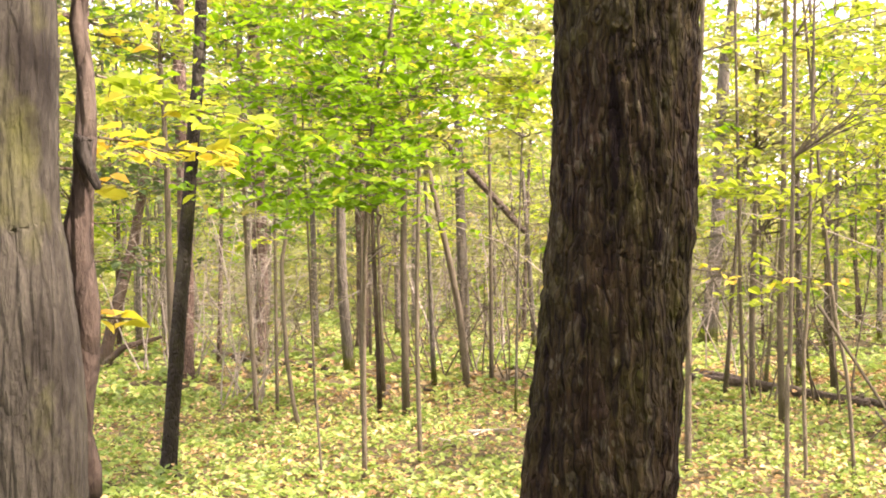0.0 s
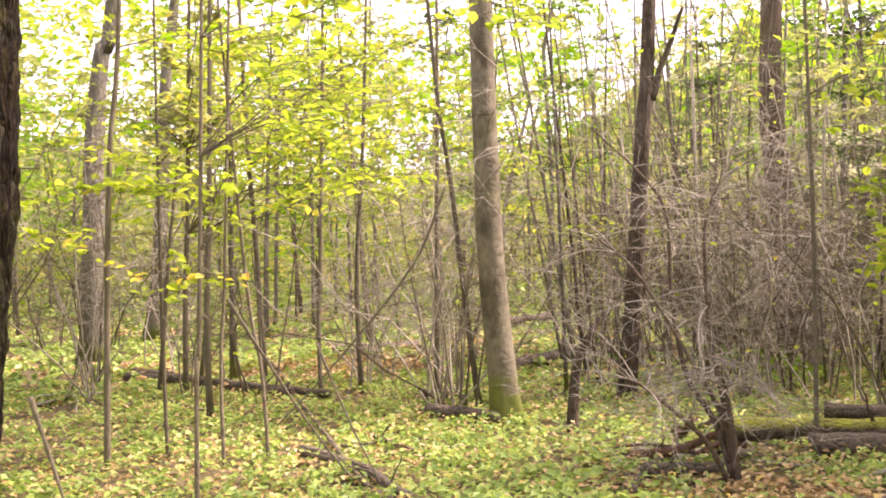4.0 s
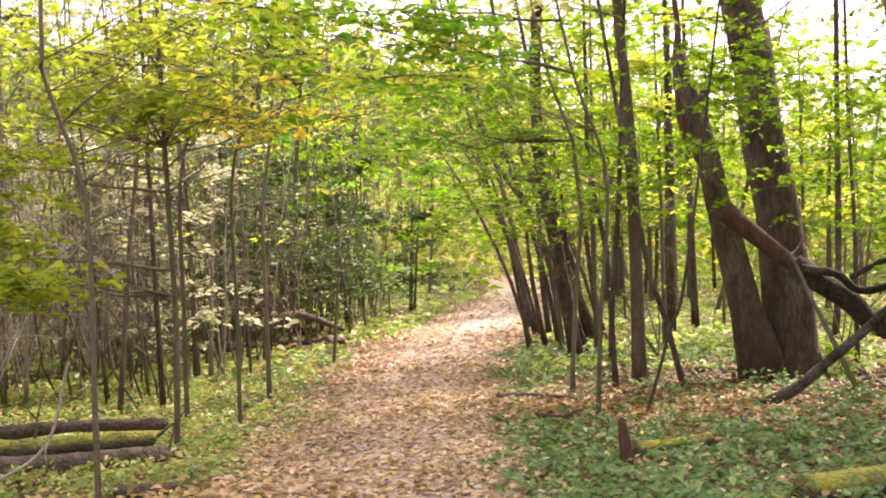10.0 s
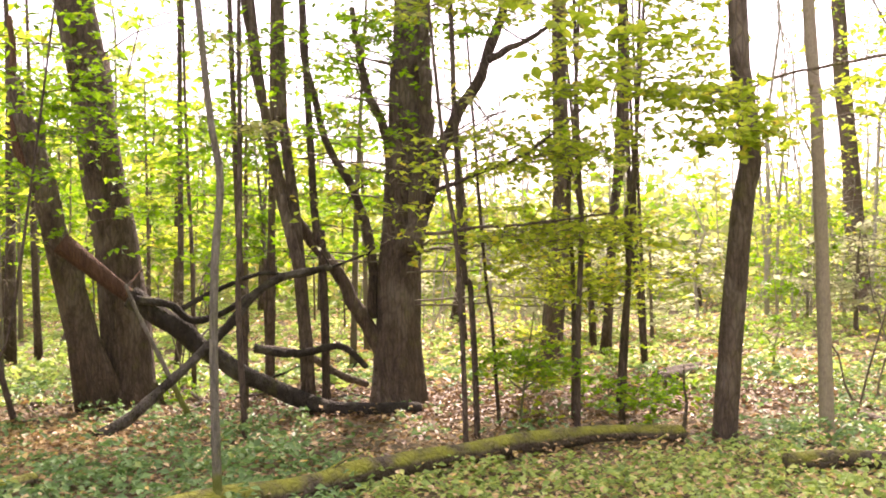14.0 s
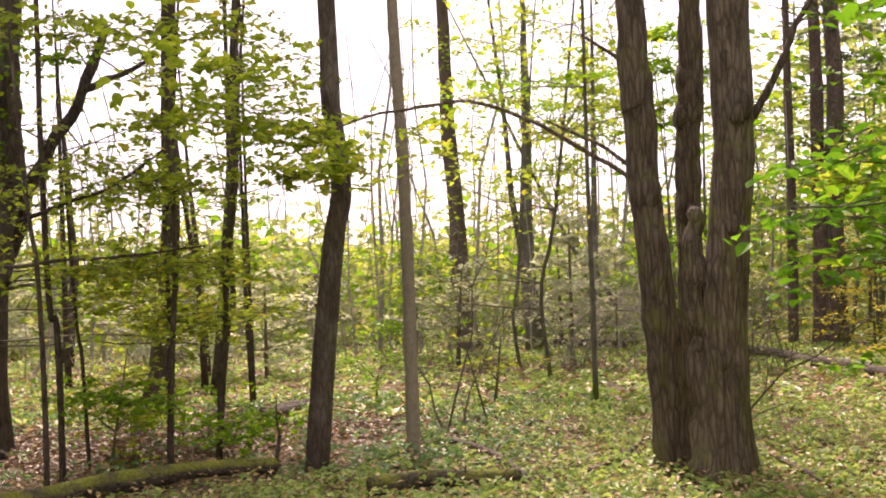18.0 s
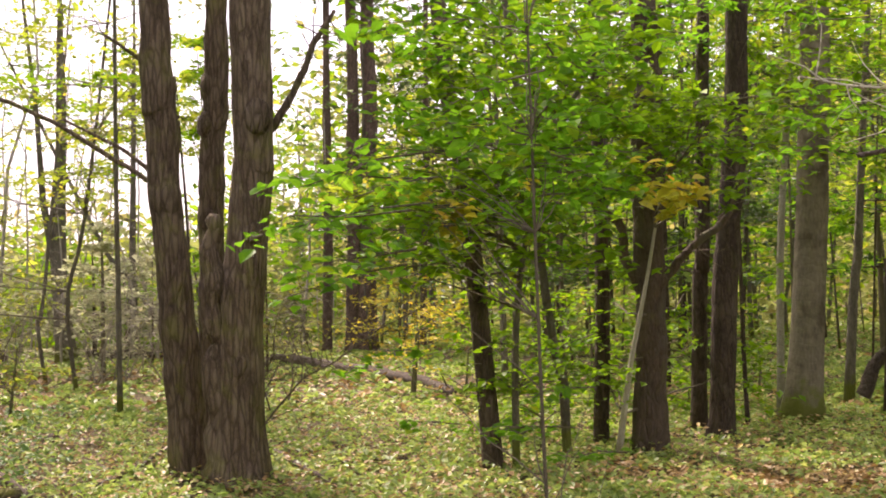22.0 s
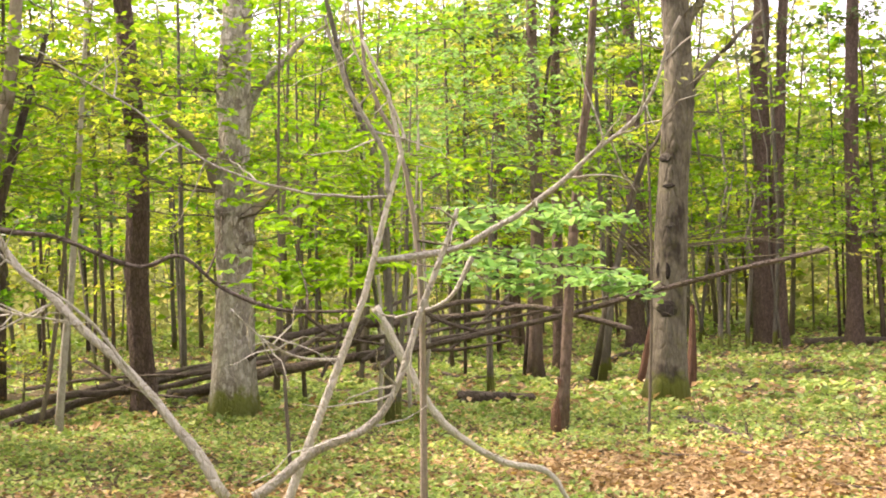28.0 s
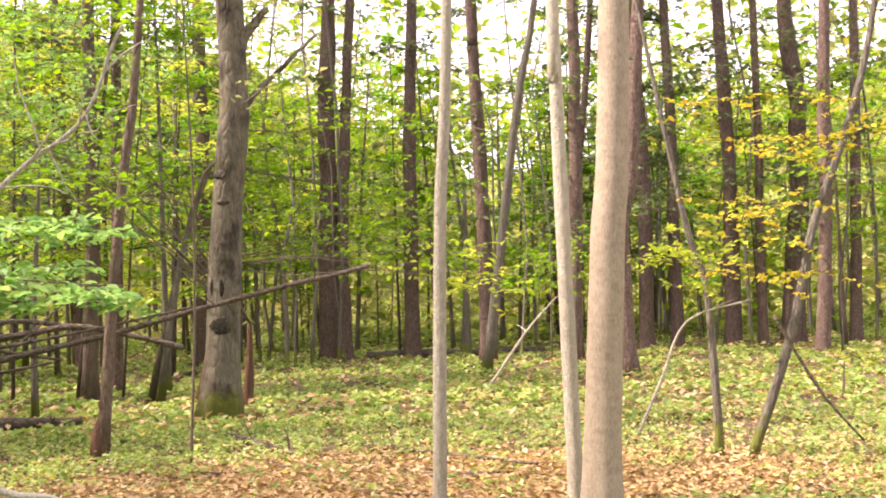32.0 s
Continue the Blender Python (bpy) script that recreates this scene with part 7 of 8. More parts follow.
log("fallen_branch", "bark", 0.06, ((12.87, 2.07, 0.04), (13.04, 1.74, 0.04), (12.81, 1.55, 0.04)))
log("fallen_branch", "bark", 0.05, ((12.05, 0.43, 0.04), (12.45, 0.26, 0.04), (12.98, -0.39, 0.04)))
log("fallen_branch", "bark", 0.04, ((12.72, 1.37, 0.03), (12.45, 1.01, 0.03), (12.74, 0.87, 0.03)))
log("fallen_branch", "bark", 0.03, ((11.32, 1.16, 0.03), (11.22, 1.03, 0.03), (11.17, 0.64, 0.03)))
log("fallen_branch", "bark", 0.04, ((11.02, 2.43, 0.03), (10.87, 2.14, 0.03), (10.19, 1.8, 0.03)))
log("fallen_branch", "bark", 0.03, ((12.03, -0.99, 0.03), (11.83, -1.11, 0.03), (11.49, -1.46, 0.03)))
log("fallen_branch", "bark", 0.04, ((12.18, 2.86, 0.03), (12.25, 2.63, 0.03), (12.74, 2.36, 0.03)))
log("fallen_branch", "bark", 0.03, ((11.74, -0.86, 0.03), (12.57, -1.25, 0.03), (11.85, -1.58, 0.03)))
log("fallen_branch", "bark", 0.04, ((12.92, 2.63, 0.03), (13.96, 2.42, 0.03), (12.05, 1.88, 0.03)))
log("fallen_branch", "bark", 0.05, ((10.54, 3.55, 0.04), (10.67, 3.39, 0.04), (10.54, 2.76, 0.04)))
log("fallen_branch", "bark", 0.04, ((11.04, 2.45, 0.03), (11.68, 2.26, 0.03), (11.68, 1.72, 0.03)))
log("fallen_branch", "bark", 0.06, ((12.68, 0.82, 0.04), (13.68, 0.54, 0.04), (11.59, 0.1, 0.04)))
log("fallen_branch", "bark", 0.03, ((4.53, 5.99, 0.03), (4.82, 6.17, 0.03), (5.06, 6.16, 0.03)))
log("fallen_branch", "bark", 0.02, ((5.65, 6.15, 0.03), (5.63, 5.96, 0.03), (5.97, 6.09, 0.03)))
log("fallen_branch", "pale", 0.04, ((7.48, 7.9, 0.03), (7.81, 7.8, 0.03), (8.2, 7.91, 0.03)))
log("fallen_branch", "pale", 0.03, ((8.06, 5.3, 0.03), (8.44, 5.27, 0.03), (8.33, 4.82, 0.03)))
log("fallen_branch", "pale", 0.04, ((5.11, 6.9, 0.03), (5.14, 6.55, 0.03), (5.6, 6.74, 0.03)))
log("fallen_branch", "bark", 0.06, ((6.28, 9.71, 0.04), (6.25, 9.35, 0.04), (6.87, 9.45, 0.04)))
log("fallen_branch", "pale", 0.04, ((6.29, 6.18, 0.03), (6.29, 5.99, 0.03), (6.5, 5.92, 0.03)))
log("fallen_branch", "bark", 0.04, ((6.6, 7.7, 0.03), (6.5, 7.34, 0.03), (7.28, 7.65, 0.03)))
log("fallen_branch", "pale", 0.03, ((5.01, 6.89, 0.03), (5.43, 7.25, 0.03), (5.36, 6.82, 0.03)))
log("fallen_branch", "pale", 0.05, ((7.29, 6.75, 0.04), (7.84, 6.9, 0.04), (8.11, 6.88, 0.04)))
log("fallen_branch", "pale", 0.02, ((5.47, 6.43, 0.03), (5.49, 6.22, 0.03), (5.6, 5.77, 0.03)))
log("fallen_branch", "pale", 0.04, ((5.99, 8.22, 0.03), (6.11, 8.02, 0.03), (6.47, 8.26, 0.03)))
log("fallen_branch", "bark", 0.07, ((-7.49, -16.48, 0.04), (-7.9, -16.93, 0.04), (-8.96, -16.99, 0.04)))
log("fallen_branch", "bark", 0.05, ((-1.03, -14.99, 0.04), (-1.41, -15.08, 0.04), (-1.75, -13.64, 0.04)))
log("fallen_branch", "bark", 0.03, ((-4.33, -9.12, 0.03), (-4.51, -9.07, 0.03), (-4.67, -8.56, 0.03)))
log("fallen_branch", "bark", 0.05, ((-5.85, -14.08, 0.04), (-5.91, -13.85, 0.04), (-6.42, -13.35, 0.04)))
log("fallen_branch", "bark", 0.06, ((-2.64, -19.18, 0.04), (-2.93, -18.19, 0.04), (-3.84, -18.17, 0.04)))
log("fallen_branch", "bark", 0.1, ((-5.64, -20.26, 0.05), (-6.82, -22.35, 0.05), (-6.93, -21.69, 0.05)))
log("fallen_branch", "bark", 0.04, ((-2.16, -14.39, 0.03), (-2.43, -15.06, 0.03), (-3.01, -14.74, 0.03)))
log("fallen_branch", "bark", 0.03, ((-3.13, -9.83, 0.03), (-3.17, -9.59, 0.03), (-3.7, -9.33, 0.03)))
log("fallen_branch", "bark", 0.08, ((-1.24, -19.56, 0.05), (-1.98, -22.46, 0.05), (-1.98, -18.84, 0.05)))
log("fallen_branch", "bark", 0.04, ((-5.92, -14.51, 0.03), (-6.93, -16, 0.03), (-6.43, -13.85, 0.03)))
log("fallen_branch", "pale", 0.03, ((-0.11, 10.18, 0.03), (0.07, 9.86, 0.03), (0.36, 10.42, 0.03)))
log("fallen_branch", "pale", 0.03, ((0.22, 10.39, 0.03), (0.5, 10.47, 0.03), (0.8, 10.39, 0.03)))
log("fallen_branch", "bark", 0.02, ((0.74, 9.45, 0.03), (0.95, 9.22, 0.03), (1.2, 9.36, 0.03)))
log("fallen_branch", "bark", 0.05, ((-0.67, 13.22, 0.04), (-0.58, 14.39, 0.04), (0.03, 13.32, 0.04)))
log("fallen_branch", "bark", 0.04, ((2.52, 11.93, 0.03), (2.89, 12.38, 0.03), (3.09, 11.01, 0.03)))
log("fallen_branch", "bark", 0.03, ((3.36, 8.37, 0.03), (3.6, 8.32, 0.03), (4, 8.41, 0.03)))
log("fallen_branch", "pale", 0.05, ((1.82, 13.24, 0.04), (2.16, 13.09, 0.04), (2.66, 13.05, 0.04)))
log("fallen_branch", "pale", 0.03, ((1.76, 12.6, 0.03), (2.21, 13.1, 0.03), (2.04, 11.7, 0.03)))
log("fallen_branch", "bark", 0.05, ((0.62, 16.42, 0.04), (0.87, 18.08, 0.04), (1.1, 15.18, 0.04)))

# more of the log heap
log("fallen_log", "bark", 0.1, ((3.01, -13.14, 0.22), (2.48, -14.07, 0.33), (1.69, -14.97, 0.29), (0.61, -15.82, 0.44)), label="grey-brown fallen trunk in a heap of rotting logs")
log("fallen_log", "bark", 0.07, ((1.51, -15.95, 0.36), (0.15, -14.48, 0.62), (-1.24, -13, 0.96)), label="grey-brown fallen trunk in a heap of rotting logs")
log("fallen_log", "bark", 0.05, ((-0.41, -14.64, 0.85), (-1.44, -13.65, 0.94), (-2.45, -12.65, 1.12), (-3.67, -11.63, 1.4)), label="grey-brown fallen trunk in a heap of rotting logs")
log("fallen_log", "bark", 0.06, ((3.46, -16.24, 0.24), (2.39, -15.06, 0.43), (1.12, -13.87, 0.54)), label="grey-brown fallen trunk in a heap of rotting logs")
log("fallen_log", "bark", 0.06, ((-0.86, -13.07, 0.67), (-1.44, -13.73, 0.94), (-2.09, -14.39, 1.11)), label="grey-brown fallen trunk in a heap of rotting logs")
log("fallen_log", "bark", 0.05, ((2.45, -15.07, 0.66), (1.77, -14.47, 0.33), (1.12, -13.88, 0.26)), label="grey-brown fallen trunk in a heap of rotting logs")
log("fallen_log", "bark", 0.06, ((-1.19, -15.54, 0.81), (-1.94, -14.43, 0.69), (-2.58, -13.32, 0.84)), label="grey-brown fallen trunk in a heap of rotting logs")

# leafy seedlings and low bushes
t = stem("bush", "bushy", 0.04, 0.5, ((11.47, -3.5, -0.02), (11.45, -3.51, 0.25)))
spray(t, (11.46, -3.5, 0.25), 0.5, 0.22, 6, "green", 0.06)
t = stem("bush", "bushy", 0.05, 0.5, ((14.8, -4.04, 0), (14.77, -4.06, 0.4), (14.73, -4.09, 0.82)))
spray(t, (14.75, -4.06, 0.82), 0.7, 0.35, 7, "yellowgreen", 0.06)
t = stem("bush", "bushy", 0.05, 0.5, ((12.32, -7.69, 0), (12.26, -7.74, 0.53), (12.23, -7.76, 0.83)))
spray(t, (12.25, -7.74, 0.83), 0.39, 0.25, 3, "yellowgreen", 0.06)
t = stem("bush", "bushy", 0.05, 0.5, ((13.12, -6.44, 0), (13.09, -6.46, 0.32)))
spray(t, (13.11, -6.44, 0.32), 0.32, 0.35, 3, "green", 0.06)
t = stem("bush", "bushy", 0.05, 0.5, ((9.16, -12.35, 0), (9.11, -12.37, 0.59)))
spray(t, (9.13, -12.35, 0.59), 0.78, 0.53, 8, "green", 0.06)
t = stem("bush", "bushy", 0.05, 0.5, ((9.58, -11.73, 0), (9.53, -11.76, 0.59), (9.49, -11.79, 0.97)))
spray(t, (9.51, -11.76, 0.97), 0.56, 0.32, 5, "gold", 0.06)
t = stem("bush", "bushy", 0.04, 0.5, ((5.84, -8.99, 0), (5.81, -8.99, 0.23)))
spray(t, (5.83, -8.98, 0.23), 0.46, 0.23, 6, "green", 0.06)
t = stem("bush", "bushy", 0.05, 0.5, ((9.39, -11.54, 0), (9.33, -11.55, 0.5), (9.29, -11.56, 0.88)))
spray(t, (9.32, -11.55, 0.88), 0.56, 0.32, 5, "gold", 0.06)
t = stem("bush", "bushy", 0.05, 0.5, ((6.39, -13.19, 0), (6.38, -13.19, 0.05), (6.34, -13.2, 0.43)))
spray(t, (6.37, -13.18, 0.43), 0.7, 0.32, 6, "green", 0.06)
t = stem("bush", "bushy", 0.04, 0.5, ((5.82, -11.99, 0), (5.8, -11.98, 0.27)))
spray(t, (5.82, -11.98, 0.28), 0.49, 0.37, 6, "green", 0.06)
t = stem("bush", "bushy", 0.05, 0.5, ((5.77, -13.86, -0.01), (5.72, -13.85, 0.5)))
spray(t, (5.75, -13.85, 0.5), 0.56, 0.42, 5, "green", 0.06)
t = stem("bush", "bushy", 0.05, 0.5, ((3.24, -15.2, 0), (3.23, -15.2, 0.08), (3.19, -15.17, 0.68)))
spray(t, (3.22, -15.18, 0.68), 0.56, 0.49, 6, "yellowgreen", 0.06)
t = stem("bush", "bushy", 0.04, 0.5, ((10.89, -3.56, -0.02), (10.89, -3.59, 0.24)))
spray(t, (10.89, -3.57, 0.24), 0.4, 0.21, 5, "green", 0.06)
t = stem("bush", "bushy", 0.04, 0.5, ((12.8, 0.56, -0.02), (12.8, 0.53, 0.28)))
spray(t, (12.8, 0.55, 0.28), 0.37, 0.25, 4, "green", 0.06)
t = stem("bush", "bushy", 0.04, 0.5, ((8.27, 9.13, 0), (8.28, 9.12, 0.05), (8.31, 9.1, 0.27)))
spray(t, (8.29, 9.12, 0.27), 0.48, 0.18, 4, "green", 0.06)
t = stem("bush", "bushy", 0.05, 0.5, ((10.28, 9.36, 0), (10.37, 9.29, 0.76), (10.39, 9.26, 1)))
spray(t, (10.37, 9.28, 1), 0.4, 0.2, 3, "yellowgreen", 0.06)
t = stem("bush", "bushy", 0.05, 0.5, ((-11.51, -10.34, 0), (-11.54, -10.31, 0.44)))
spray(t, (-11.51, -10.32, 0.44), 0.56, 0.42, 4, "yellowgreen", 0.06)
t = stem("bush", "bushy", 0.05, 0.5, ((3.86, 14.06, 0), (4.05, 13.97, 2.03), (4.08, 13.96, 2.33)))
spray(t, (4.05, 13.97, 2.33), 0.56, 0.25, 4, "yellowgreen", 0.06)
t = stem("bush", "bushy", 0.05, 0.5, ((12.65, 7.26, 0), (12.69, 7.18, 1.22), (12.72, 7.14, 1.89)))
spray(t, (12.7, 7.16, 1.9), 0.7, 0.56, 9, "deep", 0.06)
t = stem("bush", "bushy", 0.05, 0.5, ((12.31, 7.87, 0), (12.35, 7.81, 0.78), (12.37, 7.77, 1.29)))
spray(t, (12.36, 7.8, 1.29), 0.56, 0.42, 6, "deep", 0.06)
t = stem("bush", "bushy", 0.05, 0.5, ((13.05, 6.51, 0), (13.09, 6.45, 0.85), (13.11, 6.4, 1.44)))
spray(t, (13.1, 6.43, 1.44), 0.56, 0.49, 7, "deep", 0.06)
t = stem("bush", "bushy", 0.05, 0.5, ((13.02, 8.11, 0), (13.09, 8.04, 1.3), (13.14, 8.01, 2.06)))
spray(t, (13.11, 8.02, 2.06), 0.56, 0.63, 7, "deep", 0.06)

# brush heap
log("fallen_branch", "bark", 0.07, ((0.26, -12.38, 0.6), (-0.33, -13.22, 0.92), (-1.15, -13.98, 1.17)), label="grey-brown dead branch tangled in a heap of rotting logs")
log("fallen_branch", "bark", 0.05, ((-0.12, -12.21, 1.3), (-0.55, -12.61, 0.99), (-1.3, -12.89, 0.82)), label="grey-brown dead branch tangled in a heap of rotting logs")
log("fallen_branch", "bark", 0.06, ((-0.61, -13.13, 0.67), (-0.98, -13.25, 1.13), (-1.54, -13.31, 1.41)), label="grey-brown dead branch tangled in a heap of rotting logs")
log("fallen_branch", "bark", 0.09, ((0.07, -13.35, 0.93), (-0.84, -14.09, 1.05), (-2.16, -14.7, 1.11)), label="grey-brown dead branch tangled in a heap of rotting logs")
log("fallen_branch", "bark", 0.05, ((-0.95, -11.96, 0.66), (-1.48, -12.83, 0.93), (-2.27, -13.61, 1.06)), label="grey-brown dead branch tangled in a heap of rotting logs")
log("fallen_branch", "bark", 0.04, ((-0.37, -12.16, 0.58), (-0.59, -12.17, 1.01), (-0.66, -12.23, 1.45)), label="grey-brown dead branch tangled in a heap of rotting logs")
log("fallen_branch", "bark", 0.06, ((-1.48, -12.81, 1.24), (-1.92, -12.94, 1.03), (-2.66, -12.95, 0.87)), label="grey-brown dead branch tangled in a heap of rotting logs")
log("fallen_branch", "bark", 0.06, ((0.41, -13.48, 0.71), (-0.11, -13.49, 1.16), (-0.47, -13.56, 1.58)), label="grey-brown dead branch tangled in a heap of rotting logs")
log("fallen_branch", "bark", 0.04, ((-1.89, -13.22, 0.77), (-2.41, -13.29, 1.19), (-2.77, -13.41, 1.5)), label="grey-brown dead branch tangled in a heap of rotting logs")
log("fallen_branch", "bark", 0.07, ((-1.28, -13.95, 1.03), (-2.22, -14.14, 1.29), (-3.23, -14.33, 1.17)), label="grey-brown dead branch tangled in a heap of rotting logs")
t = stem("sapling", "pale", 0.06, 0.5, ((-1.06, -13.43, 0), (-1.11, -13.38, 0.68), (-1.1, -13.34, 1.43), (-1.01, -13.33, 2.25), (-0.93, -13.33, 3.5)))
t = stem("sapling", "grey", 0.07, 0.5, ((-1.22, -12.78, 0), (-1.24, -12.74, 0.65), (-1.3, -12.69, 1.31), (-1.42, -12.58, 3.5)))
t = stem("sapling", "pale", 0.05, 0.5, ((-1.47, -13.73, 0), (-1.45, -13.69, 0.9), (-1.53, -13.62, 1.8), (-1.62, -13.54, 3.5)))
t = stem("sapling", "pale", 0.06, 0.5, ((-1.66, -14.23, 0), (-1.76, -14.16, 0.8), (-1.73, -14.13, 1.54), (-1.68, -14.09, 3.5)))
t = stem("sapling", "pale", 0.05, 0.5, ((-1.31, -15.19, 0), (-1.4, -15.12, 0.85), (-1.52, -15.02, 2.05), (-1.61, -14.95, 3.5)))
t = stem("sapling", "grey", 0.1, 0.5, ((-2.76, -15.52, 0), (-2.76, -15.46, 1.37), (-2.82, -15.37, 2.71), (-2.84, -15.34, 3.5)))


# ---- herbs and fallen leaves, clear of the lying logs ----
TAKEN = np.zeros((700, 700), bool)
for line, width in LYING:
    for x, y, z in line:
        if z < width + 0.3 and width > 0.06:
            m = int(math.floor(width * 4))
            i, j = int((x + 35) * 10), int((y + 35) * 10)
            TAKEN[max(0, i - m):i + m + 1, max(0, j - m):j + m + 1] = True


def clear(x, y):
    return ~TAKEN[np.clip((x + 35) * 10, 0, 699).astype(int), np.clip((y + 35) * 10, 0, 699).astype(int)]


def shaded_side(x, y):
    """True on the shaded side of the path: taller herbs, with shade put into leaf and litter colours."""
    a = np.degrees(np.arctan2(-x, y))
    return ((a > -96) | (np.hypot(x, y) > rng.normal(9.3, 0.3, len(x)))) & (a < -63 + rng.normal(0, 3, len(x))) & (a > -122 + rng.normal(0, 4, len(x)))


HERBS = "low green leafy herbs covering the forest floor"
floor_leaves("herbs", HERBS, "herb", 26000, 0.8, 5.6, 0.085, lambda x, y: open_floor(x, y) & clear(x, y), (0.02, 0.17), 0.55, True, "herbs", 1.0, 9)
floor_leaves("herbs", HERBS, "herb", 260000, 5.4, 14, 0.066, lambda x, y: open_floor(x, y) & clear(x, y) & ~shaded_side(x, y), (0.02, 0.17), 0.5, True, "herbs", 1.0, 9)
floor_leaves("herbs", "dark green nettle-like herbs beside the path, darkened for the shade", "nettle", 240000, 5.4, 15, 0.075, lambda x, y: open_floor(x, y) & clear(x, y) & shaded_side(x, y), (0.02, 0.24), 0.5, True, "herbs", 1.0, 9)
floor_leaves("herbs", HERBS, "herb", 230000, 13, 36, 0.13, lambda x, y: (open_floor(x, y) | patchy(x, y, 0.4, 33, 0.0)) & (off_track(x, y) > 0.2) & clear(x, y), (0.02, 0.16), 0.5, True, "herbs", 1.0, 9)
floor_leaves("leaf_litter", "dry fallen leaves in brown, tan and yellow", "litter", 14000, 0.8, 5.6, 0.058, lambda x, y: patchy(x, y, 0.7, 41, -0.7) & clear(x, y), (0.03, 0.11), 0.35, True, "leaves")
floor_leaves("leaf_litter", "dry fallen leaves in brown, tan and yellow", "litter", 85000, 5.4, 14, 0.055, lambda x, y: patchy(x, y, 0.7, 41, -0.7) & clear(x, y) & (~shaded_side(x, y) | (rng.uniform(0, 1, len(x)) < 0.4)), (0.03, 0.13), 0.35, True, "leaves")
floor_leaves("leaf_litter", "wet brown fallen leaves, darkened for the shade", "shade_litter", 90000, 7, 17, 0.075, lambda x, y: clear(x, y) & shaded_side(x, y) & (off_track(x, y) > 0.3), (0.0, 0.05), 0.35, True, "leaves")
for cx, cy, rx, ry, turn in PATCHES:
    k = int(620 * rx * ry * math.pi)
    g = rng.normal(0, 0.6, (k, 2)) * (rx, ry)
    x, y = cx + g[:, 0] * math.cos(turn) - g[:, 1] * math.sin(turn), cy + g[:, 0] * math.sin(turn) + g[:, 1] * math.cos(turn)
    v, q = leaf_set(np.stack([x, y, rise(x, y) + rng.uniform(0.015, 0.05, k)], -1), 0.075, 0.3, plain=True)
    # patches right of the path take the litter with shade in its colour
    tagged(new("leaf_litter", mesh_of("leaf_litter", v, q, LEAF["shade_litter" if cx > 9 and cy < 0 else "litter"], False)), "patch of dry brown and tan fallen leaves", "leaves", kind="stuff")
floor_leaves("leaf_litter", "dry fallen leaves in brown, tan and yellow", "litter", 60000, 13, 32, 0.12, lambda x, y: patchy(x, y, 0.5, 42, -0.1), (0.03, 0.14), 0.35, True, "leaves")
k = 34000
u = (len(TRACK) - 14) * rng.uniform(0, 1, k) ** 1.3
i = np.minimum(u.astype(int), len(TRACK) - 2)
mid = TRACK[i] + (TRACK[i + 1] - TRACK[i]) * (u - i)[:, None]
off = TRACK_HALF * np.where(rng.uniform(0, 1, k) < 0.42, rng.uniform(-1, 1, k), np.sign(rng.uniform(-1, 1, k)) * rng.normal(0.85, 0.22, k))
x, y = mid[:, 0] - way[i, 1] * off, mid[:, 1] + way[i, 0] * off
v, q = leaf_set(np.stack([x, y, rise(x, y) + 0.012 + rng.uniform(0.012, 0.035, k)], -1), 0.075, 0.22, plain=True)
tagged(new("path_leaves", mesh_of("path_leaves", v, q, LEAF["track"], False)), "tan and yellow fallen leaves scattered over the path", "leaves", kind="stuff")
floor_leaves("far_herbs", "pale green undergrowth in the distance", "herb", 60000, 32, 75, 0.3, lambda x, y: off_track(x, y) > 0.4, (0.02, 0.3), 0.6, True, "herbs")


# ---- crowns of the taller trees ----
for t in list(made):
    if t["name"].startswith(("broken", "bare", "dead", "bush", "tall")):
        continue
    high, near = t["height"], t["near"]
    if t["kind"] == "pine":
        random_crown(t, 2.2, high, 2.4, 50, "needle", 0.15, 30)
    elif high > 8:
        # thick crowns above the view, added to block sun from the floor
        if -121 < -math.degrees(math.atan2(t["line"][0, 0], t["line"][0, 1])) < -90 and near < 21:
            random_crown(t, 5.8 if near < 14 else 7.5, high + 1, 3.6, 46, "green", 0.2, 36)
            continue
        tone = ("yellowgreen", "green", "far", "green")[int(rng.integers(0, 4))]
        random_crown(t, 4.8 if near < 12 else 3.5, high + 1, 2.2, 12 if near < 12 else 20, tone, 0.12, 36)
    elif high > 4.5 and not t["sprays"]:
        tone = ("yellowgreen", "green", "far")[int(rng.integers(0, 3))]
        random_crown(t, 2.2, high, 0.9, 9, tone, 0.085, 22)

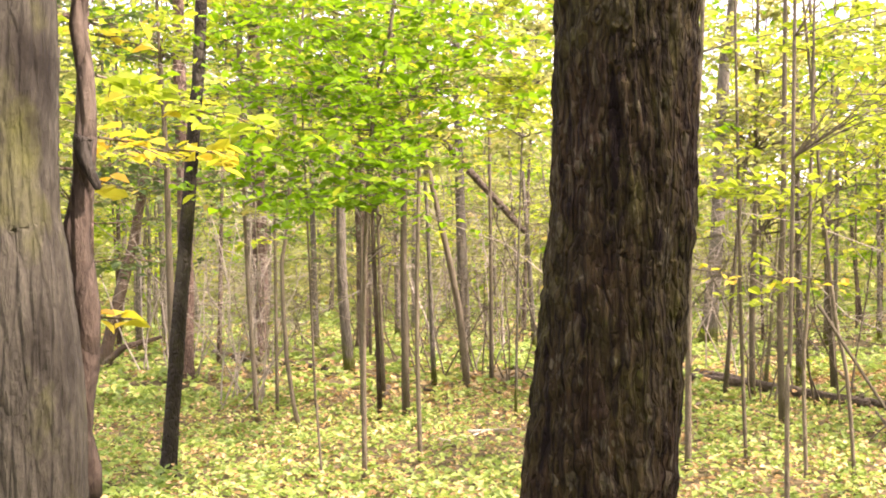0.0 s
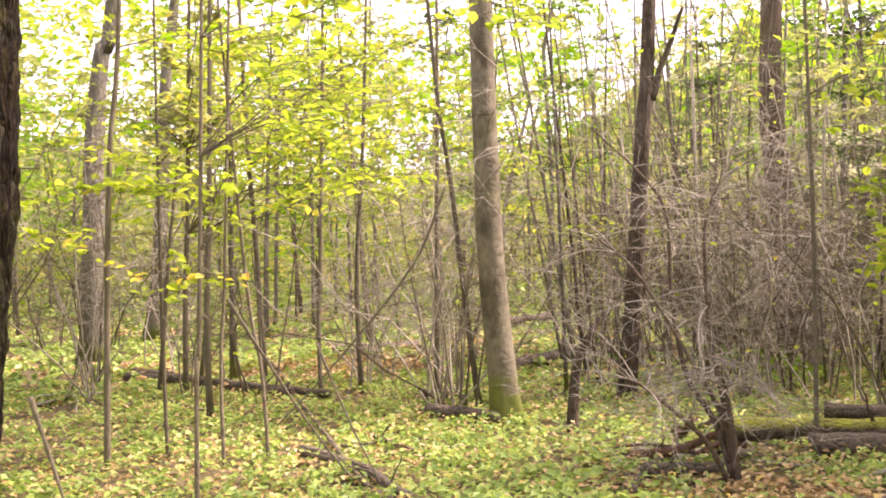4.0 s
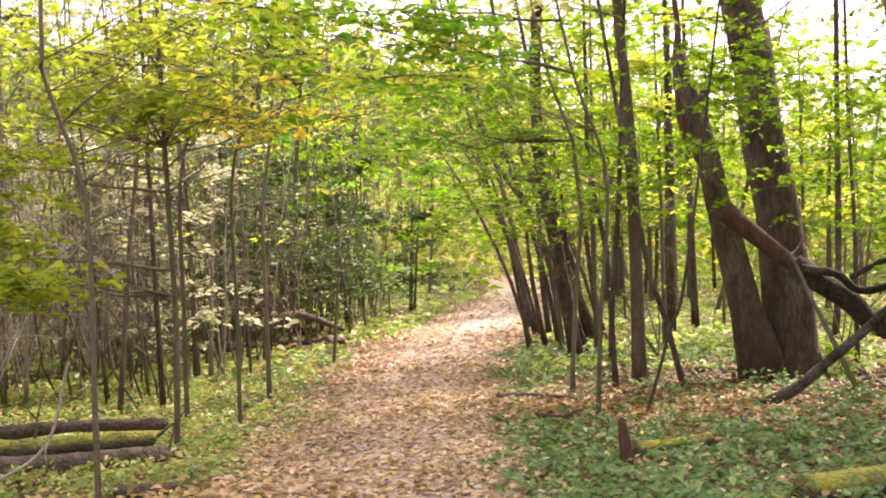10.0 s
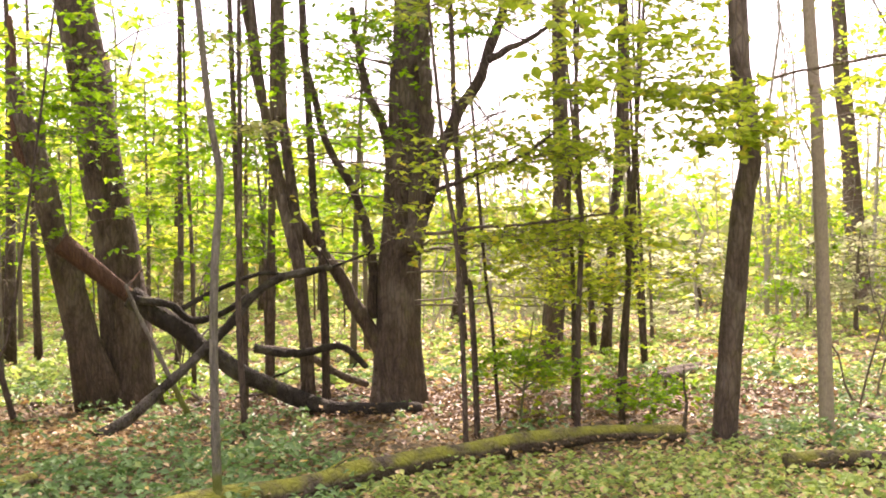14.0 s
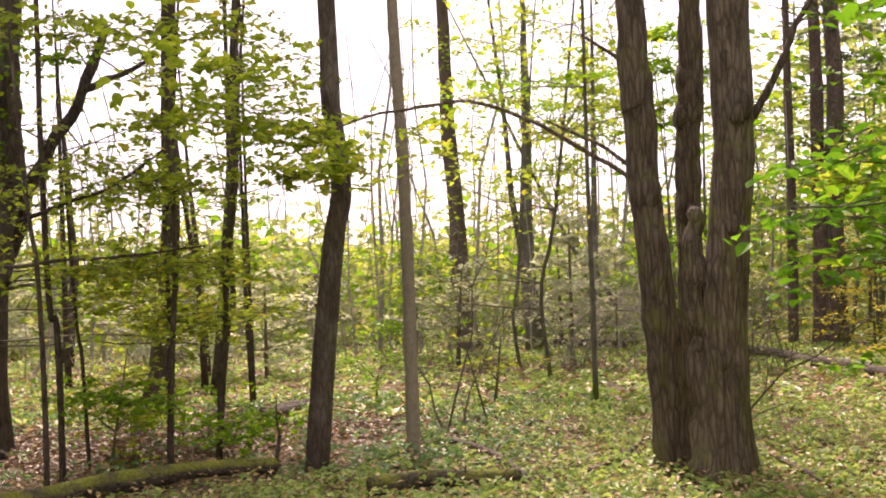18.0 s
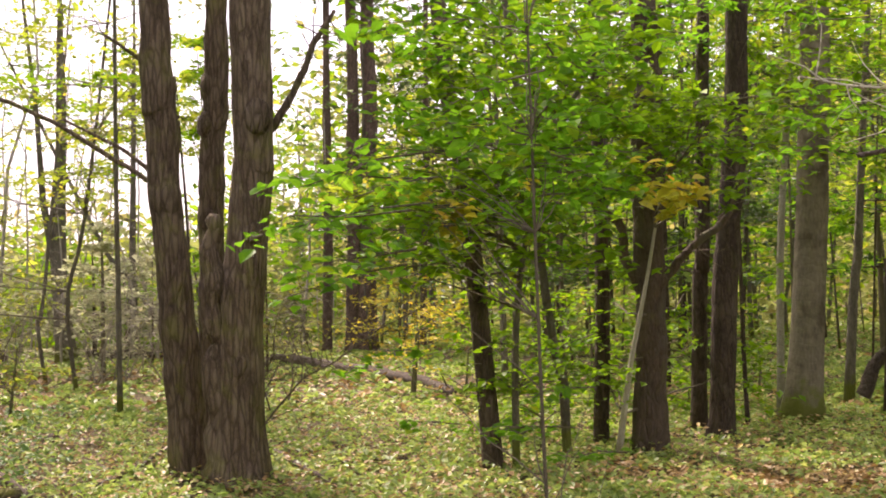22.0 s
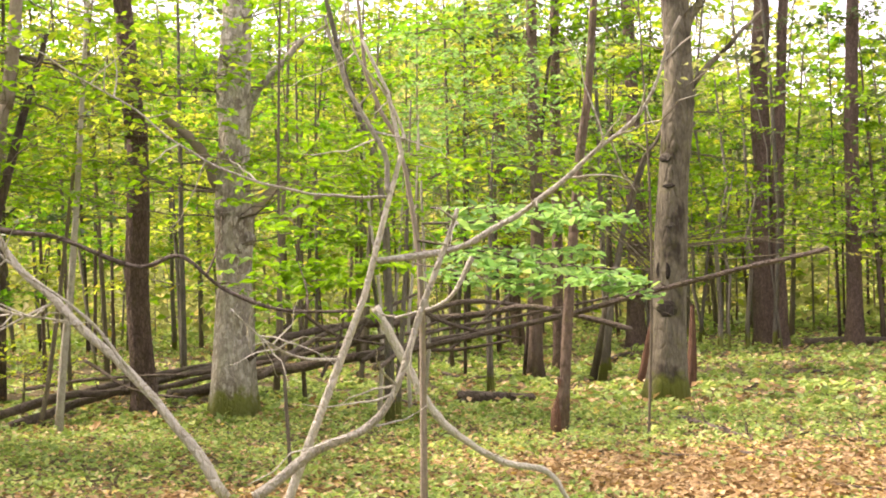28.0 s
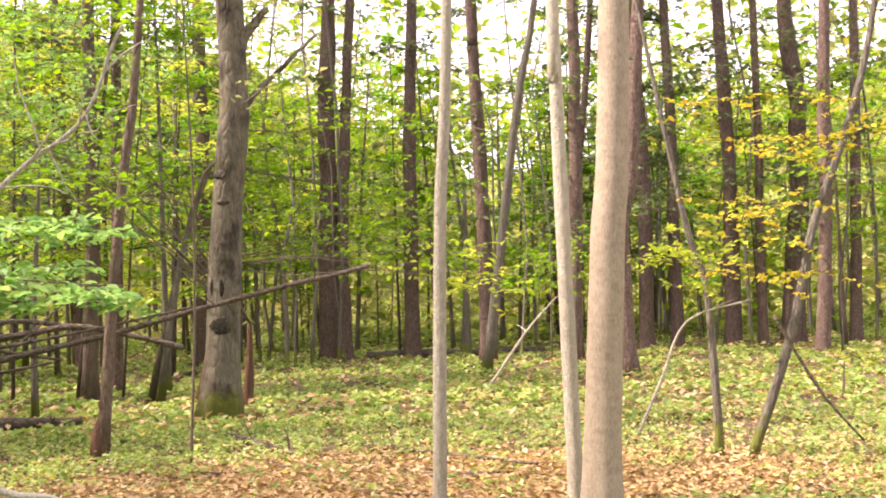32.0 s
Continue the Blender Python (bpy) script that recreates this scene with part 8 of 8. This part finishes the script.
# ---- bare thicket ----


def bare_bush(x, y, high, stems, label, tone="sapling"):
    root = new("bare_bush")
    root.location = (x, y, 0)
    s = np.stack([rng.normal(0, 0.15, stems), rng.normal(0, 0.15, stems), np.zeros(stems) - 0.03], -1)
    d = np.stack([rng.normal(0, 0.35, stems), rng.normal(0, 0.35, stems), np.ones(stems)], -1)
    d /= np.linalg.norm(d, axis=1)[:, None]
    mid = np.zeros((stems, 7, 3))
    for i in range(stems):
        v, q, m = twig_set(s[i:i + 1], d[i:i + 1], high * rng.uniform(0.6, 1.1, 1), 0.014, 0.35, 6)
        mid[i] = m[0]
        part("stem", mesh_of("stem", v, q, BARK[tone]), None).parent = root
    st = np.repeat(mid[:, 2:].reshape(-1, 3), 5, 0)
    n = len(st)
    w = np.stack([rng.normal(0, 1, n), rng.normal(0, 1, n), rng.normal(0.3, 0.45, n)], -1)
    w /= np.linalg.norm(w, axis=1)[:, None]
    long = rng.uniform(0.3, 1.0, n) * high * 0.33
    v, q, mid2 = twig_set(st, w, long, 0.0045, 0.3, 3, 0.3)
    s2 = mid2[::1 if math.hypot(x, y) < 16 else 4, 1:3].reshape(-1, 3)
    w2 = np.repeat(w[::1 if math.hypot(x, y) < 16 else 4], 2, 0) * 0.5 + rng.normal(0, 0.6, (len(s2), 3))
    w2 /= np.linalg.norm(w2, axis=1)[:, None]
    v2, q2, _ = twig_set(s2, w2, rng.uniform(0.1, 0.4, len(s2)), 0.0026, 0.3, 2, 0.2)
    v, q = joined([(v, q), (v2, q2)])
    tagged(part("twig_work", mesh_of("twig_work", v, q, BARK[tone]), None), kind="stuff").parent = root
    pick = mid2[rng.integers(0, n, 26), rng.integers(1, 4, 26)]
    v, q = leaf_set(pick, 0.06, 0.7, plain=True)
    tagged(part("foliage", mesh_of("foliage", v, q, LEAF["yellowgreen"], False), None), kind="stuff").parent = root
    return tagged(root, label, "shrub", "bare shrubs of the thicket")


def polar(azimuth, far):
    a = radians(azimuth)
    return -math.sin(a) * far, math.cos(a) * far


for k in range(56):
    az = rng.uniform(-68, -27)
    far = rng.uniform(10.5, 17)
    x, y = polar(az, far)
    if off_track(np.array([x]), np.array([y]))[0] > 0.8:
        bare_bush(x, y, rng.uniform(1.8, 4.2), int(rng.integers(4, 8)), "bare grey twiggy shrub in the thicket", ("twig", "sapling", "twig", "brown")[k % 4])
for k in range(26):
    x, y = polar(rng.uniform(-136, -98), rng.uniform(18, 34))
    bare_bush(x, y, rng.uniform(1.8, 3.6), 5, "pale bare shrub beyond the open glade", "twig")
for k in range(32):
    x, y = polar(rng.uniform(-27, 14), rng.uniform(12, 22))
    bare_bush(x, y, rng.uniform(2.0, 4.8), 5, "thin bare shrub among the saplings", ("sapling", "twig")[k % 2])
for k in range(16):
    az = rng.uniform(-140, 10)
    x, y = polar(az, rng.uniform(11, 19))
    if off_track(np.array([x]), np.array([y]))[0] > 0.8:
        bare_bush(x, y, rng.uniform(1.5, 3.0), 4, "thin bare shrub among the saplings")


def arching_shrub(name, lines, label):
    """A bare shrub: crooked stems with long arching pale twigs that fork again."""
    base = np.array(lines[0][0])
    base[2] = 0
    root = new(name)
    root.location = base
    sets = []
    for pts in lines:
        line = smooth_line([(pts[0][0], pts[0][1], -0.05)] + list(pts[1:]), 24)
        v, q = tube(line, np.linspace(0.022, 0.006, 24), 7, 0.1, len(scene.objects))
        part("stem", mesh_of("stem", v - base, q, BARK["brown"]), None).parent = root
        n = 17
        st = line[rng.integers(7, 24, n)]
        w = np.stack([rng.normal(0, 1, n), rng.normal(0, 1, n), rng.uniform(0.0, 0.9, n)], -1)
        w /= np.linalg.norm(w, axis=1)[:, None]
        v, q, mid = twig_set(st, w, rng.uniform(0.35, 1.0, n), 0.006, 0.15, 6, 0.45)
        sets.append((v, q))
        s2 = np.repeat(mid[:, 2:].reshape(-1, 3), 2, 0)
        w2 = np.repeat(w, 10, 0) * 0.7 + rng.normal(0, 0.5, (len(s2), 3))
        w2 /= np.linalg.norm(w2, axis=1)[:, None]
        v, q, _ = twig_set(s2, w2, rng.uniform(0.08, 0.32, len(s2)), 0.0032, 0.2, 3, 0.2)
        sets.append((v, q))
    v, q = joined(sets)
    tagged(part("twig_work", mesh_of("twig_work", v - base, q, BARK["twig"]), None), kind="stuff").parent = root
    return tagged(root, label, "shrub")


SHRUB_STEMS = (
    ((5.01, 5.81, 0), (4.98, 5.95, 0.35), (4.90, 6.12, 0.64), (4.90, 6.24, 1.14), (4.94, 6.32, 1.66), (4.88, 6.48, 1.93), (4.66, 6.75, 2.28)),
    ((5.00, 5.82, 0), (5.02, 5.91, 0.35), (4.90, 6.11, 0.78), (4.71, 6.36, 1.30), (4.56, 6.57, 1.53)),
    ((5.04, 5.81, 0), (4.99, 5.90, 0.57), (4.98, 5.98, 0.92), (5.01, 6.03, 1.58), (5.14, 6.00, 1.90)),
    ((5.02, 5.78, 0), (4.93, 5.77, 0.51), (4.85, 5.72, 0.66)),
    ((4.95, 5.77, 0), (4.74, 5.77, 0.29), (4.41, 5.86, 0.60), (4.23, 5.83, 0.69)),
)
arching_shrub("bare_shrub", SHRUB_STEMS, "grey thorny bare shrub with arching twigs before the thicket")

# thin stems crowded behind the thicket, bark tones lightened for the haze
for k in range(70):
    az, far = rng.uniform(-68, -33), rng.uniform(11, 19)
    x, y = polar(az, far)
    if off_track(np.array([x]), np.array([y]))[0] > 0.9:
        lean = rng.normal(0, 0.35, 2)
        t = stem("sapling", ("sapling", "twig", "dark", "grey")[k % 4], rng.uniform(0.025, 0.06), 0.5, ((x, y, 0), (x + 0.4 * lean[0], y + 0.4 * lean[1], 2.0), (x + lean[0], y + lean[1], rng.uniform(3.5, 6))))
        random_crown(t, 1.5, 5, 1.0, 7, ("misty", "far", "deep", "yellowgreen")[k % 4], 0.09, 12)

# ---- understory and far woods ----


def understory(az, far, low, high, wide, kind, tone, hubs_n=24, per=36, size=1.0):
    x, y = polar(az, far)
    if off_track(np.array([x]), np.array([y]))[0] < 1.0:
        return
    lean = rng.normal(0, 0.05, 2) * high
    t = stem("understory_tree", kind, rng.uniform(0.035, 0.11) * (0.6 + far / 40), 0.5, ((x, y, 0), (x + lean[0] * 0.4, y + lean[1] * 0.4, high * 0.5), (x + lean[0], y + lean[1], high)))
    tagged(t["root"], {"deep": "dark-leaved bushy understory tree", "gold": "yellowing slender understory tree"}.get(tone, "slender understory tree with light green leaves"))
    random_crown(t, low, high, wide, hubs_n, tone, (0.09 + far * 0.0026) * size, per)


KINDS = ("grey", "sapling", "brown", "sapling", "dark")
# azimuths, number, distances, leaf heights, crown width, tones (misty: haze in the leaf colour)
ZONES = (
    (24, -28, 38, 17, 36, 1.6, 9.0, 2.2, ("yellowgreen", "far", "green", "yellowgreen")),
    (24, -28, 9, 10, 15, 2.6, 6.0, 1.6, ("yellowgreen", "far")),
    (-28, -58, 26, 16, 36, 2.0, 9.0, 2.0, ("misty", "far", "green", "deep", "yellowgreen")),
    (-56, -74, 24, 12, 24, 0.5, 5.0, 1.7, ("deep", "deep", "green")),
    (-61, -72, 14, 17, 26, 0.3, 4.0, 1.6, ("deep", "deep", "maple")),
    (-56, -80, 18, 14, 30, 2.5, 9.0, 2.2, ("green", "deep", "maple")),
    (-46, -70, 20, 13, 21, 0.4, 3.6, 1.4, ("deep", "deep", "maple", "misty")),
    (-76, -98, 26, 12, 32, 1.5, 6.0, 1.8, ("green", "yellowgreen", "green")),
    (-126, -134, 6, 24, 34, 5.0, 10.0, 2.0, ("yellowgreen", "green")),
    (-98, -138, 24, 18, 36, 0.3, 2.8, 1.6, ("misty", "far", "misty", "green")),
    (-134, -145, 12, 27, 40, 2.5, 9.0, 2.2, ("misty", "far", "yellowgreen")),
    # dark green woods; deep leaves also put the forest shade into colour
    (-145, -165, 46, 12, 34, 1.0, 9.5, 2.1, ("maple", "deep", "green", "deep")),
    (-165, -200, 66, 16, 36, 1.8, 11.0, 2.3, ("green", "maple", "green", "yellowgreen")),
    (-198, -236, 66, 26, 40, 1.8, 9.5, 2.3, ("green", "green", "maple", "deep", "yellowgreen")),
)
for a0, a1, count, r0, r1, low, high, wide, tones in ZONES:
    for k in range(count):
        far = r0 + (r1 - r0) * rng.uniform() ** 0.8
        top = min(high * rng.uniform(0.6, 1.0), 0.42 * far + 1.5)
        understory(rng.uniform(a1, a0), far, low, max(top, low + 1.2), wide * rng.uniform(0.7, 1.2), KINDS[int(rng.integers(0, 5))], tones[int(rng.integers(0, len(tones)))])

# yellow bush beyond the triple tree
t = stem("bush", "bushy", 0.06, 0.5, ((16.2, -19.4, 0), (16.2, -19.4, 1.0), (16.1, -19.5, 2.0)), label="low spreading bush with yellow leaves")
random_crown(t, 0.3, 2.0, 2.2, 40, "gold", 0.1, 34)

# far stems and leaves, countless
n = 700
r = rng.uniform(24, 60, n)
a = np.radians(rng.uniform(-242, 30, n))
s = np.stack([-np.sin(a) * r, np.cos(a) * r, np.full(n, -0.2)], -1)
deg = np.degrees(a)
keep = (off_track(s[:, 0], s[:, 1]) > 1.2) & ((deg > -94) | (deg < -138))
s, n = s[keep], int(keep.sum())
d = np.stack([rng.normal(0, 0.06, n), rng.normal(0, 0.06, n), np.ones(n)], -1)
v, q, mid = twig_set(s, d, rng.uniform(4, 15, n), rng.uniform(0.015, 0.075, n), 0.05, 5)
km = 420
ka, kr = np.radians(rng.uniform(-70, -33, km)), rng.uniform(13.5, 25, km)
ks = np.stack([-np.sin(ka) * kr, np.cos(ka) * kr, np.full(km, -0.1)], -1)
ks = ks[off_track(ks[:, 0], ks[:, 1]) > 1.0]
km = len(ks)
kd = np.stack([rng.normal(0, 0.16, km), rng.normal(0, 0.16, km), np.ones(km)], -1)
kv, kq, _ = twig_set(ks, kd, rng.uniform(2.5, 7, km), rng.uniform(0.008, 0.024, km), 0.12, 5)
tagged(new("thicket_stems", mesh_of("thicket_stems", kv, kq, BARK["sapling"])), "crowded thin brown stems deep in the thicket", "woods", kind="stuff")
gm = 260
ga, gr = np.radians(rng.uniform(-138, -94, gm)), rng.uniform(24, 60, gm)
gs = np.stack([-np.sin(ga) * gr, np.cos(ga) * gr, np.full(gm, -0.2)], -1)
gd = np.stack([rng.normal(0, 0.05, gm), rng.normal(0, 0.05, gm), np.ones(gm)], -1)
pv, pq, _ = twig_set(gs, gd, rng.uniform(3, 11, gm), rng.uniform(0.015, 0.06, gm), 0.05, 5)
# pale bark puts the glade's haze into these stems
tagged(new("glade_stems", mesh_of("glade_stems", pv, pq, BARK["pale"])), "thin stems beyond the open glade, paled for the haze", "woods", kind="stuff")
# grey bark, lighter than the near trunks, carries the distant haze
tagged(new("far_stems", mesh_of("far_stems", v, q, BARK["grey"])), "distant thin tree stems of the wood", "woods", kind="stuff")
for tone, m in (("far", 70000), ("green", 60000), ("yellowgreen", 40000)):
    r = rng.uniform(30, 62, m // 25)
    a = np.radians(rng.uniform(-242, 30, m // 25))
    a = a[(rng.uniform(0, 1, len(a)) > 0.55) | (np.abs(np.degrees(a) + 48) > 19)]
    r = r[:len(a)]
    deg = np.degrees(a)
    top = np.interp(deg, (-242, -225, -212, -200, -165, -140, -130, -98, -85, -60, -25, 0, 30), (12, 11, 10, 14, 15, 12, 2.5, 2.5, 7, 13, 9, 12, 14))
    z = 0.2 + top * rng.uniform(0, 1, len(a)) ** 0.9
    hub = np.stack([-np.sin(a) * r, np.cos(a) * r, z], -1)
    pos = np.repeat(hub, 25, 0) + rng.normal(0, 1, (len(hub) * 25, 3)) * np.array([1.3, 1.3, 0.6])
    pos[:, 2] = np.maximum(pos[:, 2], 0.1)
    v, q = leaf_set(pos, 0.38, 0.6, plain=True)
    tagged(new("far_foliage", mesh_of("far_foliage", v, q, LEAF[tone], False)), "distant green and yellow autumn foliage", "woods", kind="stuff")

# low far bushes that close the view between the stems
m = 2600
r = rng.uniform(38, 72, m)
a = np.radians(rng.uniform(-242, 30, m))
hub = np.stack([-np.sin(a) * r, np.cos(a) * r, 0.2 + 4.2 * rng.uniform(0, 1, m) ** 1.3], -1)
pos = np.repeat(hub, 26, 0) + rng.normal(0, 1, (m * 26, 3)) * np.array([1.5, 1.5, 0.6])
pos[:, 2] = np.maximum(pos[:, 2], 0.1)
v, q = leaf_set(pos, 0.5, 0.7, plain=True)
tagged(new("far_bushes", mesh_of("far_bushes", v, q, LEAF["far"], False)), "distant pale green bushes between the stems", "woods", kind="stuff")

# the far edge of the woods, with an uneven top
rim_az = np.linspace(-320, 40, 600)
tall = np.interp(rim_az, (-250, -225, -212, -203, -195, -165, -150, -135, -98, -85, -62, -45, -25, 0, 40), (20, 16, 12, 16, 22, 22, 17, 4, 4, 9, 19, 17, 7, 14, 20))
p = np.stack([np.sin(np.radians(rim_az)) * 70, np.cos(np.radians(rim_az)) * 70, 0 * rim_az], -1)
tall = tall * (1 + 0.16 * waves(p, 0.22, 61)) + 1.0 * waves(p, 1.9, 62)
rr = np.radians(rim_az)
rows_up = np.linspace(0, 1, 7)
bulge = 88 + 2.5 * waves(np.stack([rim_az, 0 * rim_az, 0 * rim_az], -1), 0.6, 63)
v = np.stack([np.stack([-np.sin(rr) * (bulge + 3 * h), np.cos(rr) * (bulge + 3 * h), -1.5 + (tall + 1.5) * h], -1) for h in rows_up])
i, j = np.arange(6)[:, None] * 600, np.arange(599)[None, :]
q = np.stack([i + j, i + j + 1, i + 600 + j + 1, i + 600 + j], -1).reshape(-1, 4)
tagged(new("backdrop", mesh_of("backdrop", v.reshape(-1, 3), q, WOODS)), "far edge of the green autumn woods", "woods", kind="structure")
